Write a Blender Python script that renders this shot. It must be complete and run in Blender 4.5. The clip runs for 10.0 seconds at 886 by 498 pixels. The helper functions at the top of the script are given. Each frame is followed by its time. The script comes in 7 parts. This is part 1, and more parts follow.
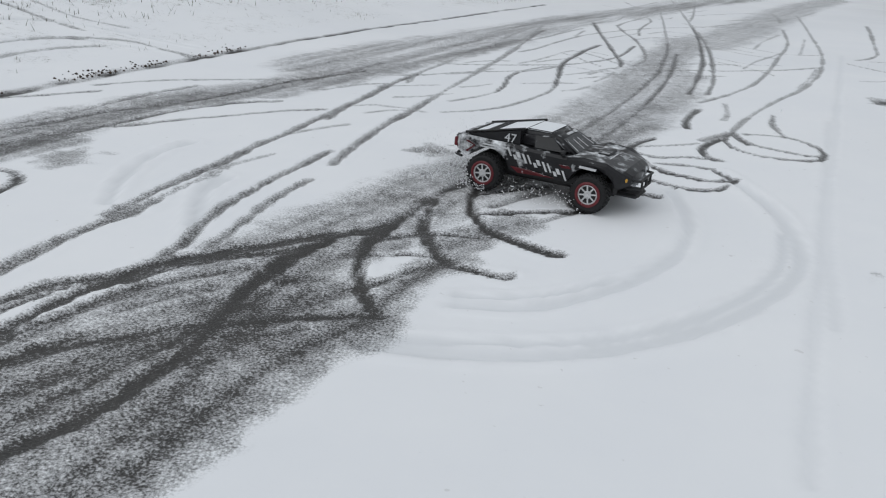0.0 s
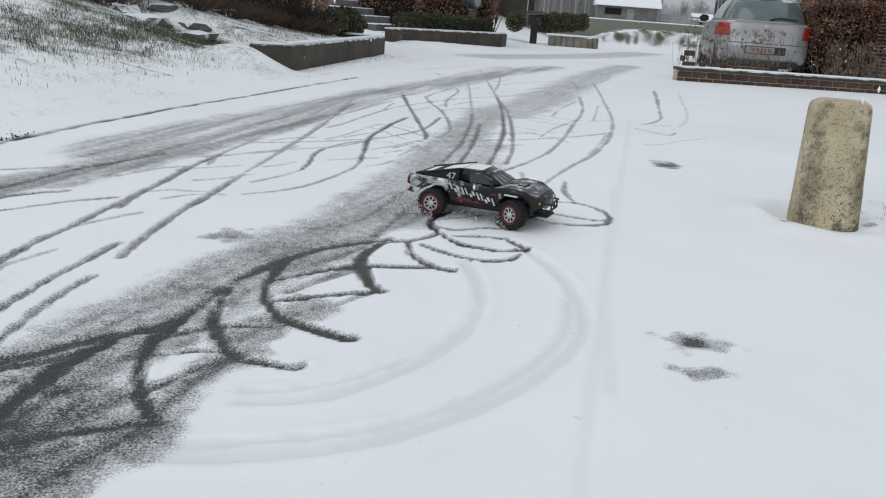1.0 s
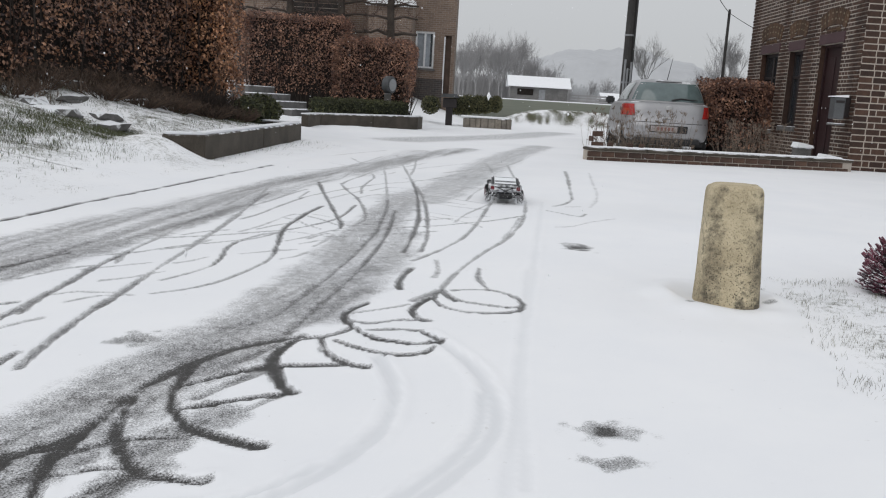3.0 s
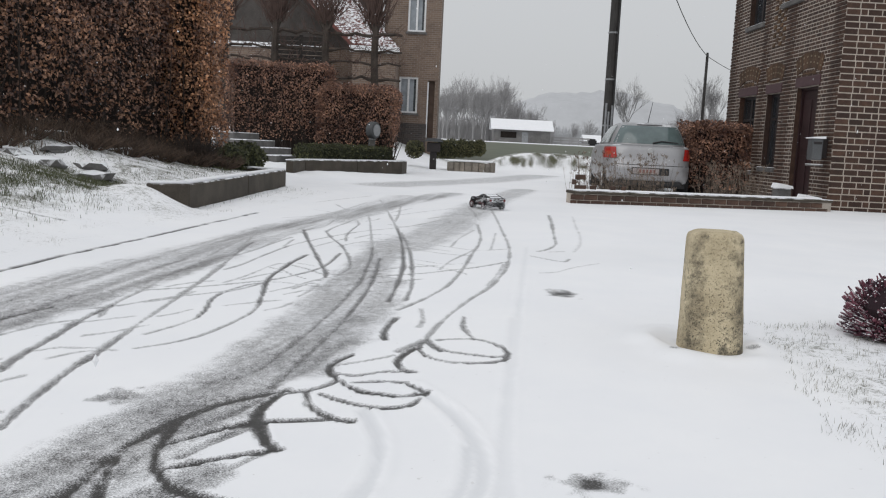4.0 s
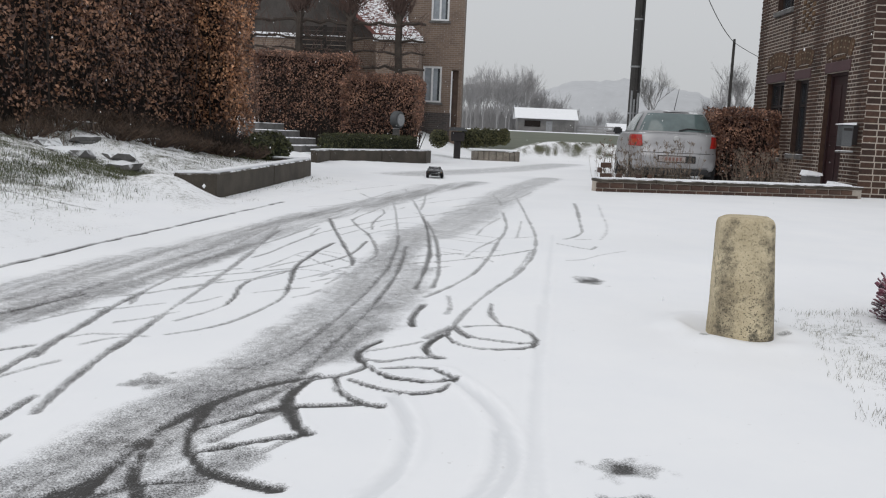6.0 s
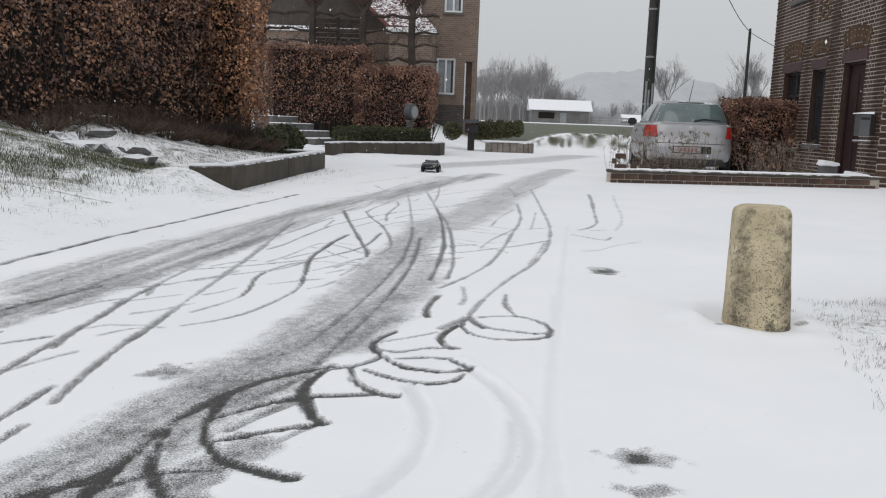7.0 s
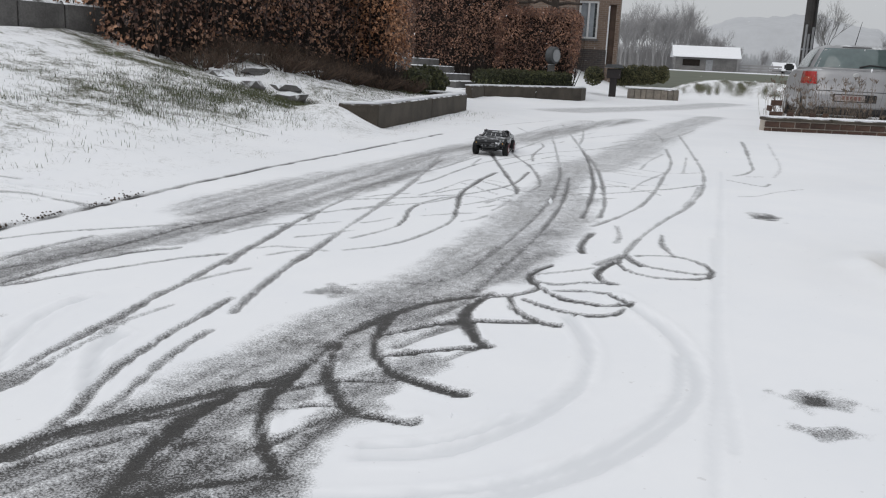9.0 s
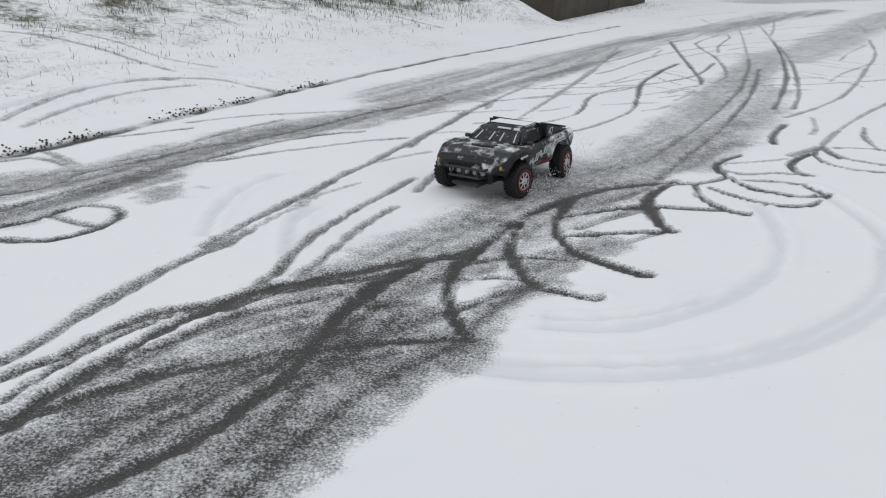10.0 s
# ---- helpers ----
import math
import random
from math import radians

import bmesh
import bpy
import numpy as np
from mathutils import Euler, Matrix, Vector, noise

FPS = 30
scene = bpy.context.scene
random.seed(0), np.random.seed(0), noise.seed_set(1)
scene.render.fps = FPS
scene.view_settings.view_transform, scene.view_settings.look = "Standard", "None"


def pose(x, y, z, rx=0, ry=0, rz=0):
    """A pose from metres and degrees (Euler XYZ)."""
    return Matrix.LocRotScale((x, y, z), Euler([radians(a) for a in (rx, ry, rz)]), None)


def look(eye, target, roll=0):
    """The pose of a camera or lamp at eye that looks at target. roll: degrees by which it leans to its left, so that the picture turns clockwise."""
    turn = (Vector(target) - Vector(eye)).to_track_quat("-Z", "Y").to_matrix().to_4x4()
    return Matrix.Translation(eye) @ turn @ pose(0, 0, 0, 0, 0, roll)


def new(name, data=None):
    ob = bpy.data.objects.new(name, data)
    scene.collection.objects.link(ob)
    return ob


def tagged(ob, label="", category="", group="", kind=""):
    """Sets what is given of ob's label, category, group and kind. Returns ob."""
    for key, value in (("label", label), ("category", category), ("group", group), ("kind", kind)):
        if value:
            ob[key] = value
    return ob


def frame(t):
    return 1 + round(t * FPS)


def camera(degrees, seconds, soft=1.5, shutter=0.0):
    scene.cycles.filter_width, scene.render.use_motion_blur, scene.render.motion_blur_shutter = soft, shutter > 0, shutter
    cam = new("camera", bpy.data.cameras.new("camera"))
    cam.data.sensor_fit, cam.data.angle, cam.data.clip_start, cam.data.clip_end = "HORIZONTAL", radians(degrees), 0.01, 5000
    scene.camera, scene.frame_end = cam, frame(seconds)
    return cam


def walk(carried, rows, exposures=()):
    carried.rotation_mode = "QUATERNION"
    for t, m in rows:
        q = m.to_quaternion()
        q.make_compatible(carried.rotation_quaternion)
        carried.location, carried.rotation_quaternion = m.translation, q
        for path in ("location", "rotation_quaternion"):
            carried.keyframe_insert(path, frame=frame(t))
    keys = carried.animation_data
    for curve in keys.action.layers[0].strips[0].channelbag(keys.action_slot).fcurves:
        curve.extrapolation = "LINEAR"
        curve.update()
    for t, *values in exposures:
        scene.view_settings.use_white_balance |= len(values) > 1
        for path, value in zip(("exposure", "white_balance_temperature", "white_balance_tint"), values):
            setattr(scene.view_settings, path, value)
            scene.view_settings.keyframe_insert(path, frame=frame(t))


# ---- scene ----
cam = camera(54.6, 10.0, soft=1.15)
METRES, EYE, TILT, LEAN, TURN = 0.461, 0.73, 0.0, 0.0, 0.0
SKY = 0.76
ROWS = [
    (0.0, 0.0, 0.0, 0.0, 1.63, -20.49, -4.36),
    (0.5, 0.124, 0.0149, 0.0764, -4.69, -17.74, -4.55),
    (1.0, 0.2234, -0.001, 0.1201, -9.86, -15.37, -4.17),
    (1.5, 0.2795, 0.0007, 0.1628, -12.79, -13.57, -3.69),
    (2.0, 0.2635, -0.0015, 0.1715, -13.61, -12.75, -3.65),
    (3.5, 0.2966, -0.0285, 0.2776, -16.01, -8.08, -3.11),
    (4.0, 0.29, -0.0403, 0.304, -16.33, -6.94, -2.83),
    (4.5, 0.2866, -0.0388, 0.2997, -16.29, -6.84, -2.55),
    (5.0, 0.2824, -0.0343, 0.2968, -16.04, -6.93, -2.54),
    (5.5, 0.2622, -0.0275, 0.2843, -15.42, -7.38, -2.62),
    (7.0, 0.261, -0.0279, 0.2583, -13.86, -8.23, -2.11),
    (7.5, 0.252, -0.0184, 0.2393, -13.44, -8.97, -2.26),
    (8.0, 0.2235, 0.0025, 0.198, -11.82, -10.03, -2.32),
    (8.5, 0.1359, 0.009, 0.1737, -8.47, -10.86, -2.53),
    (9.0, 0.0492, 0.0016, 0.1249, -4.92, -12.1, -2.74),
    (9.5, 0.0242, 0.0018, 0.0879, -2.03, -13.68, -2.45),
    (9.8, -0.0056, -0.0071, 0.0377, 1.3757, -15.8933, -1.8365),
    (10.0, -0.049, -0.0363, -0.004, 6.02, -18.96, -1.36),
]
walk(cam, [(t, pose(0, 0, EYE, TILT, LEAN, TURN) @ pose(METRES * x, METRES * y, METRES * z, 90 + pitch, roll, yaw)) for t, x, y, z, yaw, pitch, roll in ROWS],
     exposures=((0.0, -0.3, 6280, 8), (1.0, -0.16, 6250, 7), (2.0, -0.13, 6320, 9), (3.5, -0.03, 6520, 10), (7.5, -0.04, 6520, 10), (9.0, -0.08, 6470, 10), (10.0, -0.15, 6400, 9)))

# ---- world and light: a white overcast sky, brighter overhead ----
world = bpy.data.worlds.new("overcast_sky")
scene.world = world
world.use_nodes = True
wn, wl = world.node_tree.nodes, world.node_tree.links
wn.clear()
w_out = wn.new("ShaderNodeOutputWorld")
w_sky = wn.new("ShaderNodeTexSky")
w_sky.sky_type, w_sky.sun_disc = "NISHITA", False
w_sky.sun_elevation, w_sky.sun_rotation = radians(46), radians(230)
w_sky.air_density, w_sky.dust_density = 1.0, 4.0
w_grey = wn.new("ShaderNodeHueSaturation")
w_grey.inputs["Saturation"].default_value = 0.25
w_geo = wn.new("ShaderNodeTexCoord")
w_sep = wn.new("ShaderNodeSeparateXYZ")
w_ramp = wn.new("ShaderNodeValToRGB")
w_ramp.color_ramp.elements[0].position, w_ramp.color_ramp.elements[0].color = 0.0, (0.66, 0.68, 0.70, 1)
w_ramp.color_ramp.elements[1].position, w_ramp.color_ramp.elements[1].color = 1.0, (1.0, 1.03, 1.08, 1)
w_b1, w_b2, w_add = wn.new("ShaderNodeBackground"), wn.new("ShaderNodeBackground"), wn.new("ShaderNodeAddShader")
w_b1.inputs["Strength"].default_value, w_b2.inputs["Strength"].default_value = 0.012, SKY
wl.new(w_sky.outputs[0], w_grey.inputs["Color"])
wl.new(w_grey.outputs[0], w_b1.inputs["Color"])
wl.new(w_geo.outputs["Generated"], w_sep.inputs[0])
wl.new(w_sep.outputs["Z"], w_ramp.inputs[0])
wl.new(w_ramp.outputs[0], w_b2.inputs["Color"])
wl.new(w_b1.outputs[0], w_add.inputs[0])
wl.new(w_b2.outputs[0], w_add.inputs[1])
wl.new(w_add.outputs[0], w_out.inputs["Surface"])
sun = new("sun", bpy.data.lights.new("sun", "SUN"))
sun.data.energy, sun.data.angle, sun.data.color = 0.55, radians(50), (1.0, 0.97, 0.94)
sun.matrix_world = look((-6.5, -5.5, 9), (0, 0, 0))


# ---- materials ----
def nodes_of(name):
    m = bpy.data.materials.new(name)
    m.use_nodes = True
    return m, m.node_tree.nodes, m.node_tree.links, m.node_tree.nodes["Principled BSDF"]


def noise_node(n, l, co, scale, detail=4.0, rough=0.6):
    t = n.new("ShaderNodeTexNoise")
    t.inputs["Scale"].default_value, t.inputs["Detail"].default_value, t.inputs["Roughness"].default_value = scale, detail, rough
    l.new(co, t.inputs["Vector"])
    return t.outputs["Fac"]


def ramp_node(n, l, fac, a, b, ca=(0, 0, 0, 1), cb=(1, 1, 1, 1)):
    r = n.new("ShaderNodeValToRGB")
    r.color_ramp.elements[0].position, r.color_ramp.elements[1].position = a, b
    r.color_ramp.elements[0].color, r.color_ramp.elements[1].color = ca, cb
    l.new(fac, r.inputs[0])
    return r.outputs[0]


def mix_node(n, l, fac, a, b, mode="MIX"):
    x = n.new("ShaderNodeMix")
    x.data_type, x.blend_type = "RGBA", mode
    for sock, v in ((x.inputs[0], fac), (x.inputs[6], a), (x.inputs[7], b)):
        if hasattr(v, "links"):
            l.new(v, sock)
        else:
            sock.default_value = v
    return x.outputs[2]


def math_node(n, l, op, a, b=0.0):
    x = n.new("ShaderNodeMath")
    x.operation = op
    for sock, v in ((x.inputs[0], a), (x.inputs[1], b)):
        if hasattr(v, "links"):
            l.new(v, sock)
        else:
            sock.default_value = v
    return x.outputs[0]


def rgba(c, k=1.0):
    return (c[0] * k, c[1] * k, c[2] * k, 1)


def mat(name, col, rough=0.8, metal=0.0, fine=40.0, coarse=4.0, var=0.3, bump=0.15, second=None, islands=0.0, objects=0.0, cling=0.0, rear=0.0, soft=0.13, snow=0.0, snow_scale=9.0, spec=0.4):
    """A surface with variation at two scales; snow: how much of what faces up is dusted with snow."""
    m, n, l, p = nodes_of(name)
    co = n.new("ShaderNodeTexCoord").outputs["Object"]
    f1, f2 = noise_node(n, l, co, fine), noise_node(n, l, co, coarse, 3)
    second = second or tuple(c * (1 - var) for c in col)
    c = mix_node(n, l, ramp_node(n, l, f2, 0.35, 0.65), rgba(second), rgba(col))
    c = mix_node(n, l, 0.6, c, ramp_node(n, l, f1, 0.3, 0.7, rgba((1 - var,) * 3), rgba((1 + var * 0.6,) * 3)), "MULTIPLY")
    if islands or objects:
        src = n.new("ShaderNodeNewGeometry").outputs["Random Per Island"] if islands else n.new("ShaderNodeObjectInfo").outputs["Random"]
        k = islands or objects
        c = mix_node(n, l, 1.0, c, ramp_node(n, l, src, 0.0, 1.0, rgba((1 - k, 1 - k, 1 - k * 0.9)), rgba((1 + k, 1 + k * 0.8, 1 + k * 0.6))), "MULTIPLY")
    if snow:
        sep = n.new("ShaderNodeSeparateXYZ")
        l.new(n.new("ShaderNodeTexCoord").outputs["Normal"], sep.inputs[0])
        up = math_node(n, l, "MULTIPLY", sep.outputs["Z"], snow)
        lump = noise_node(n, l, co, snow_scale, 5, 0.65)
        if cling:
            up = math_node(n, l, "MAXIMUM", up, math_node(n, l, "MULTIPLY", ramp_node(n, l, noise_node(n, l, co, snow_scale * 0.35, 3), 0.5, 0.68), cling))
        if rear:
            ahead = n.new("ShaderNodeSeparateXYZ")
            l.new(co, ahead.inputs[0])
            patch = math_node(n, l, "ADD", ahead.outputs["X"], math_node(n, l, "MULTIPLY", noise_node(n, l, co, 14, 4, 0.6), 0.4))
            up = math_node(n, l, "MAXIMUM", up, ramp_node(n, l, patch, 0.08, 0.30, rgba((rear,) * 3), rgba((0.1,) * 3)))
        s = ramp_node(n, l, math_node(n, l, "ADD", up, lump), 0.99 - soft, 0.99 + soft)
        c = mix_node(n, l, s, c, (0.84, 0.86, 0.88, 1))
        r = mix_node(n, l, s, rgba((rough,) * 3), (0.7, 0.7, 0.7, 1))
        l.new(r, p.inputs["Roughness"])
        if metal:
            l.new(mix_node(n, l, s, rgba((metal,) * 3), (0, 0, 0, 1)), p.inputs["Metallic"])
    else:
        p.inputs["Roughness"].default_value = rough
        p.inputs["Metallic"].default_value = metal
    l.new(c, p.inputs["Base Color"])
    p.inputs["Specular IOR Level"].default_value = spec
    if bump:
        b = n.new("ShaderNodeBump")
        b.inputs["Strength"].default_value, b.inputs["Distance"].default_value = bump, 0.01
        l.new(f1, b.inputs["Height"])
        l.new(b.outputs[0], p.inputs["Normal"])
    return m


def ground_material():
    """Snow over wet asphalt, soil and grass; the attributes say how far each is worn through."""
    m, n, l, p = nodes_of("snowy_ground")
    co = n.new("ShaderNodeTexCoord").outputs["Object"]

    def attr(name):
        a = n.new("ShaderNodeAttribute")
        a.attribute_name = name
        return a.outputs["Fac"]
    wear, turf, field = attr("wear"), attr("turf"), attr("field")
    grain = noise_node(n, l, co, 200, 3, 0.75)
    clump = noise_node(n, l, co, 28, 4, 0.6)
    broad = noise_node(n, l, co, 2.2, 4)
    mixed = math_node(n, l, "ADD", math_node(n, l, "MULTIPLY", grain, 0.95), math_node(n, l, "MULTIPLY", clump, 0.3))
    k = math_node(n, l, "SUBTRACT", wear, math_node(n, l, "MULTIPLY", math_node(n, l, "SUBTRACT", mixed, 0.625), 2.15))
    bare = math_node(n, l, "MULTIPLY", ramp_node(n, l, k, 0.0, 0.76), ramp_node(n, l, wear, 0.03, 0.2))
    pack = attr("pack")
    speck = noise_node(n, l, co, 260, 2, 0.8)
    asphalt = mix_node(n, l, ramp_node(n, l, speck, 0.35, 0.7), (0.016, 0.015, 0.014, 1), (0.07, 0.067, 0.063, 1))
    asphalt = mix_node(n, l, ramp_node(n, l, broad, 0.5, 0.8), asphalt, (0.055, 0.05, 0.045, 1))
    snow = mix_node(n, l, ramp_node(n, l, broad, 0.3, 0.7), (0.86, 0.87, 0.89, 1), (0.90, 0.905, 0.915, 1))
    grit = ramp_node(n, l, noise_node(n, l, co, 48, 2, 0.5), 0.73, 0.78)
    snow = mix_node(n, l, math_node(n, l, "MULTIPLY", grit, 0.25), snow, (0.35, 0.33, 0.31, 1))
    snow = mix_node(n, l, pack, snow, (0.69, 0.705, 0.725, 1))
    c = mix_node(n, l, bare, snow, asphalt)
    soil = mix_node(n, l, ramp_node(n, l, clump, 0.35, 0.65), (0.045, 0.06, 0.022, 1), (0.10, 0.085, 0.05, 1))
    tuft = noise_node(n, l, co, 30, 6, 0.8)
    kt = math_node(n, l, "ADD", math_node(n, l, "MULTIPLY", turf, 0.8), math_node(n, l, "MULTIPLY", math_node(n, l, "SUBTRACT", math_node(n, l, "ADD", mixed, tuft), 1.125), 1.3))
    kt = math_node(n, l, "MULTIPLY", ramp_node(n, l, kt, 0.22, 0.6), ramp_node(n, l, turf, 0.03, 0.15))
    c = mix_node(n, l, kt, c, soil)
    grass = mix_node(n, l, ramp_node(n, l, noise_node(n, l, co, 0.5, 5), 0.35, 0.65), (0.05, 0.062, 0.028, 1), (0.085, 0.092, 0.052, 1))
    c = mix_node(n, l, field, c, grass)
    l.new(c, p.inputs["Base Color"])
    r = mix_node(n, l, bare, (0.75, 0.75, 0.75, 1), (0.42, 0.42, 0.42, 1))
    l.new(r, p.inputs["Roughness"])
    p.inputs["Specular IOR Level"].default_value = 0.3
    b = n.new("ShaderNodeBump")
    b.inputs["Strength"].default_value, b.inputs["Distance"].default_value = 0.35, 0.006
    h = math_node(n, l, "ADD", math_node(n, l, "MULTIPLY", clump, 0.6), math_node(n, l, "MULTIPLY", grain, 0.5))
    h = math_node(n, l, "MULTIPLY", h, math_node(n, l, "ADD", math_node(n, l, "MULTIPLY", math_node(n, l, "MINIMUM", wear, 0.8), 1.0), 0.2))
    l.new(h, b.inputs["Height"])
    l.new(b.outputs[0], p.inputs["Normal"])
    return m


def brick_texture(name, c1, c2, mortar, length, course):
    """Far brickwork, whose joints are too small to be built."""
    m, n, l, p = nodes_of(name)
    co = n.new("ShaderNodeTexCoord").outputs["Object"]
    sep, com = n.new("ShaderNodeSeparateXYZ"), n.new("ShaderNodeCombineXYZ")
    l.new(co, sep.inputs[0])
    l.new(math_node(n, l, "ADD", sep.outputs["X"], sep.outputs["Y"]), com.inputs["X"])
    l.new(sep.outputs["Z"], com.inputs["Y"])
    t = n.new("ShaderNodeTexBrick")
    t.inputs["Scale"].default_value = 1.0
    t.inputs["Brick Width"].default_value, t.inputs["Row Height"].default_value = length, course
    t.inputs["Mortar Size"].default_value = 0.006
    t.inputs["Color1"].default_value, t.inputs["Color2"].default_value, t.inputs["Mortar"].default_value = rgba(c1), rgba(c2), rgba(mortar)
    l.new(com.outputs[0], t.inputs["Vector"])
    f = noise_node(n, l, co, 1.3, 5)
    l.new(mix_node(n, l, 0.5, t.outputs["Color"], ramp_node(n, l, f, 0.3, 0.7, (0.6, 0.6, 0.6, 1), (1.2, 1.2, 1.2, 1)), "MULTIPLY"), p.inputs["Base Color"])
    p.inputs["Roughness"].default_value = 0.9
    return m


def glass_material(name, col, rough=0.08):
    m, n, l, p = nodes_of(name)
    co = n.new("ShaderNodeTexCoord").outputs["Object"]
    f = noise_node(n, l, co, 6.0, 3)
    l.new(mix_node(n, l, f, rgba(col, 0.6), rgba(col, 1.3)), p.inputs["Base Color"])
    p.inputs["Roughness"].default_value = rough
    p.inputs["Specular IOR Level"].default_value = 0.8
    return m


M_GROUND = ground_material()
M_SNOW = mat("snow_cap", (0.88, 0.89, 0.91), 0.8, fine=30, coarse=3, var=0.04, bump=0.3)
M_BRICK = mat("dark_red_brick", (0.070, 0.040, 0.029), 0.85, fine=70, coarse=12, var=0.35, bump=0.4, objects=0.35)
M_BRICK_REST = mat("dark_red_brick_rest", (0.070, 0.040, 0.029), 0.85, fine=70, coarse=12, var=0.35, bump=0.4, islands=0.35)
M_BRICK_PALE = mat("yellow_brick", (0.13, 0.08, 0.045), 0.85, fine=70, coarse=12, var=0.3, bump=0.4, islands=0.3)
M_WALLBRICK = mat("garden_brick", (0.098, 0.06, 0.045), 0.85, fine=60, coarse=10, var=0.4, bump=0.4, objects=0.35)
M_BRICK_ARCH = mat("brown_arch_brick", (0.105, 0.062, 0.038), 0.85, fine=70, coarse=12, var=0.3, bump=0.4, objects=0.3)
M_STUD = mat("pale_yellow_brick_end", (0.26, 0.205, 0.135), 0.85, fine=70, coarse=12, var=0.3, bump=0.3)
M_MORTAR = mat("pale_mortar", (0.52, 0.46, 0.40), 0.95, fine=90, coarse=5, var=0.25, bump=0.3)
M_LINTEL = mat("purple_lintel", (0.085, 0.045, 0.05), 0.6, fine=50, var=0.2)
M_DOOR = mat("dark_brown_door_paint", (0.035, 0.016, 0.017), 0.45, fine=60, var=0.3, bump=0.1)
M_FRAME_DARK = mat("dark_window_paint", (0.03, 0.024, 0.024), 0.5, fine=60, var=0.3)
M_GLASS = glass_material("window_glass", (0.03, 0.035, 0.04))
M_GLASS_PALE = glass_material("curtained_glass", (0.30, 0.33, 0.36), 0.15)
M_WHITE = mat("white_paint", (0.75, 0.76, 0.77), 0.5, fine=40, var=0.08, bump=0.05)
M_CONCRETE = mat("dark_concrete", (0.082, 0.069, 0.054), 0.85, fine=60, coarse=3, var=0.4, bump=0.3, snow=0.6, snow_scale=6)
M_STONE = mat("grey_stone", (0.16, 0.155, 0.15), 0.85, fine=50, coarse=4, var=0.4, bump=0.5, snow=0.68, snow_scale=5)
M_LEAF = mat("dry_beech_leaf", (0.40, 0.245, 0.165), 0.4, fine=30, coarse=2.5, var=0.5, bump=0.1, islands=0.85, second=(0.10, 0.055, 0.042), spec=0.5)
M_LEAF_COPPER = mat("copper_beech_leaf", (0.58, 0.34, 0.195), 0.4, fine=30, coarse=2.5, var=0.5, bump=0.1, islands=0.75, second=(0.22, 0.115, 0.07), spec=0.5)
M_LEAF_DULL = mat("dull_beech_leaf", (0.37, 0.225, 0.16), 0.5, fine=30, coarse=2.5, var=0.5, bump=0.1, islands=0.75, second=(0.12, 0.062, 0.046), spec=0.5)
M_TWIG = mat("dark_twig", (0.045, 0.034, 0.028), 0.85, fine=60, var=0.4)
M_SHOOT = mat("reddish_shoot", (0.12, 0.078, 0.065), 0.8, fine=60, var=0.4)
# near-black that paints the shade inside hedges and openings
M_CORE = mat("inner_shade_dark", (0.022, 0.016, 0.013), 0.95, fine=25, coarse=6, var=0.5, bump=0.6)
M_GREEN = mat("clipped_box_leaf", (0.075, 0.085, 0.035), 0.6, fine=40, coarse=3, var=0.45, islands=0.5)
# darker green of the bush cores, painting the shade under their leaves
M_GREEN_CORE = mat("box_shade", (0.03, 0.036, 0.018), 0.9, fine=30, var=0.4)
M_STRAW = mat("dry_stalk", (0.24, 0.195, 0.155), 0.8, fine=40, var=0.4, islands=0.35)
M_GRASS = mat("winter_grass", (0.095, 0.112, 0.05), 0.7, fine=40, coarse=3, var=0.4, islands=0.45)
M_HEATHER = mat("purple_heather", (0.155, 0.06, 0.09), 0.7, fine=60, coarse=8, var=0.45, islands=0.75, snow=0.62, snow_scale=28)
M_BARK = mat("tree_bark", (0.075, 0.06, 0.05), 0.9, fine=50, coarse=5, var=0.4, bump=0.4)
# distant haze painted into the pale greys of far twigs and wood
M_HAZE = mat("hazed_twig", (0.33, 0.325, 0.325), 0.9, fine=20, coarse=1, var=0.2)
M_HAZE_FAR = mat("hazed_wood", (0.42, 0.43, 0.44), 0.9, fine=6, coarse=0.3, var=0.15)
M_POLE = mat("weathered_pole", (0.055, 0.052, 0.05), 0.8, fine=40, coarse=3, var=0.35, bump=0.3)
M_PIPE = mat("grey_pipe", (0.30, 0.31, 0.32), 0.5, fine=30, var=0.2)
M_WIRE = mat("black_cable", (0.03, 0.03, 0.03), 0.6, fine=30, var=0.2)


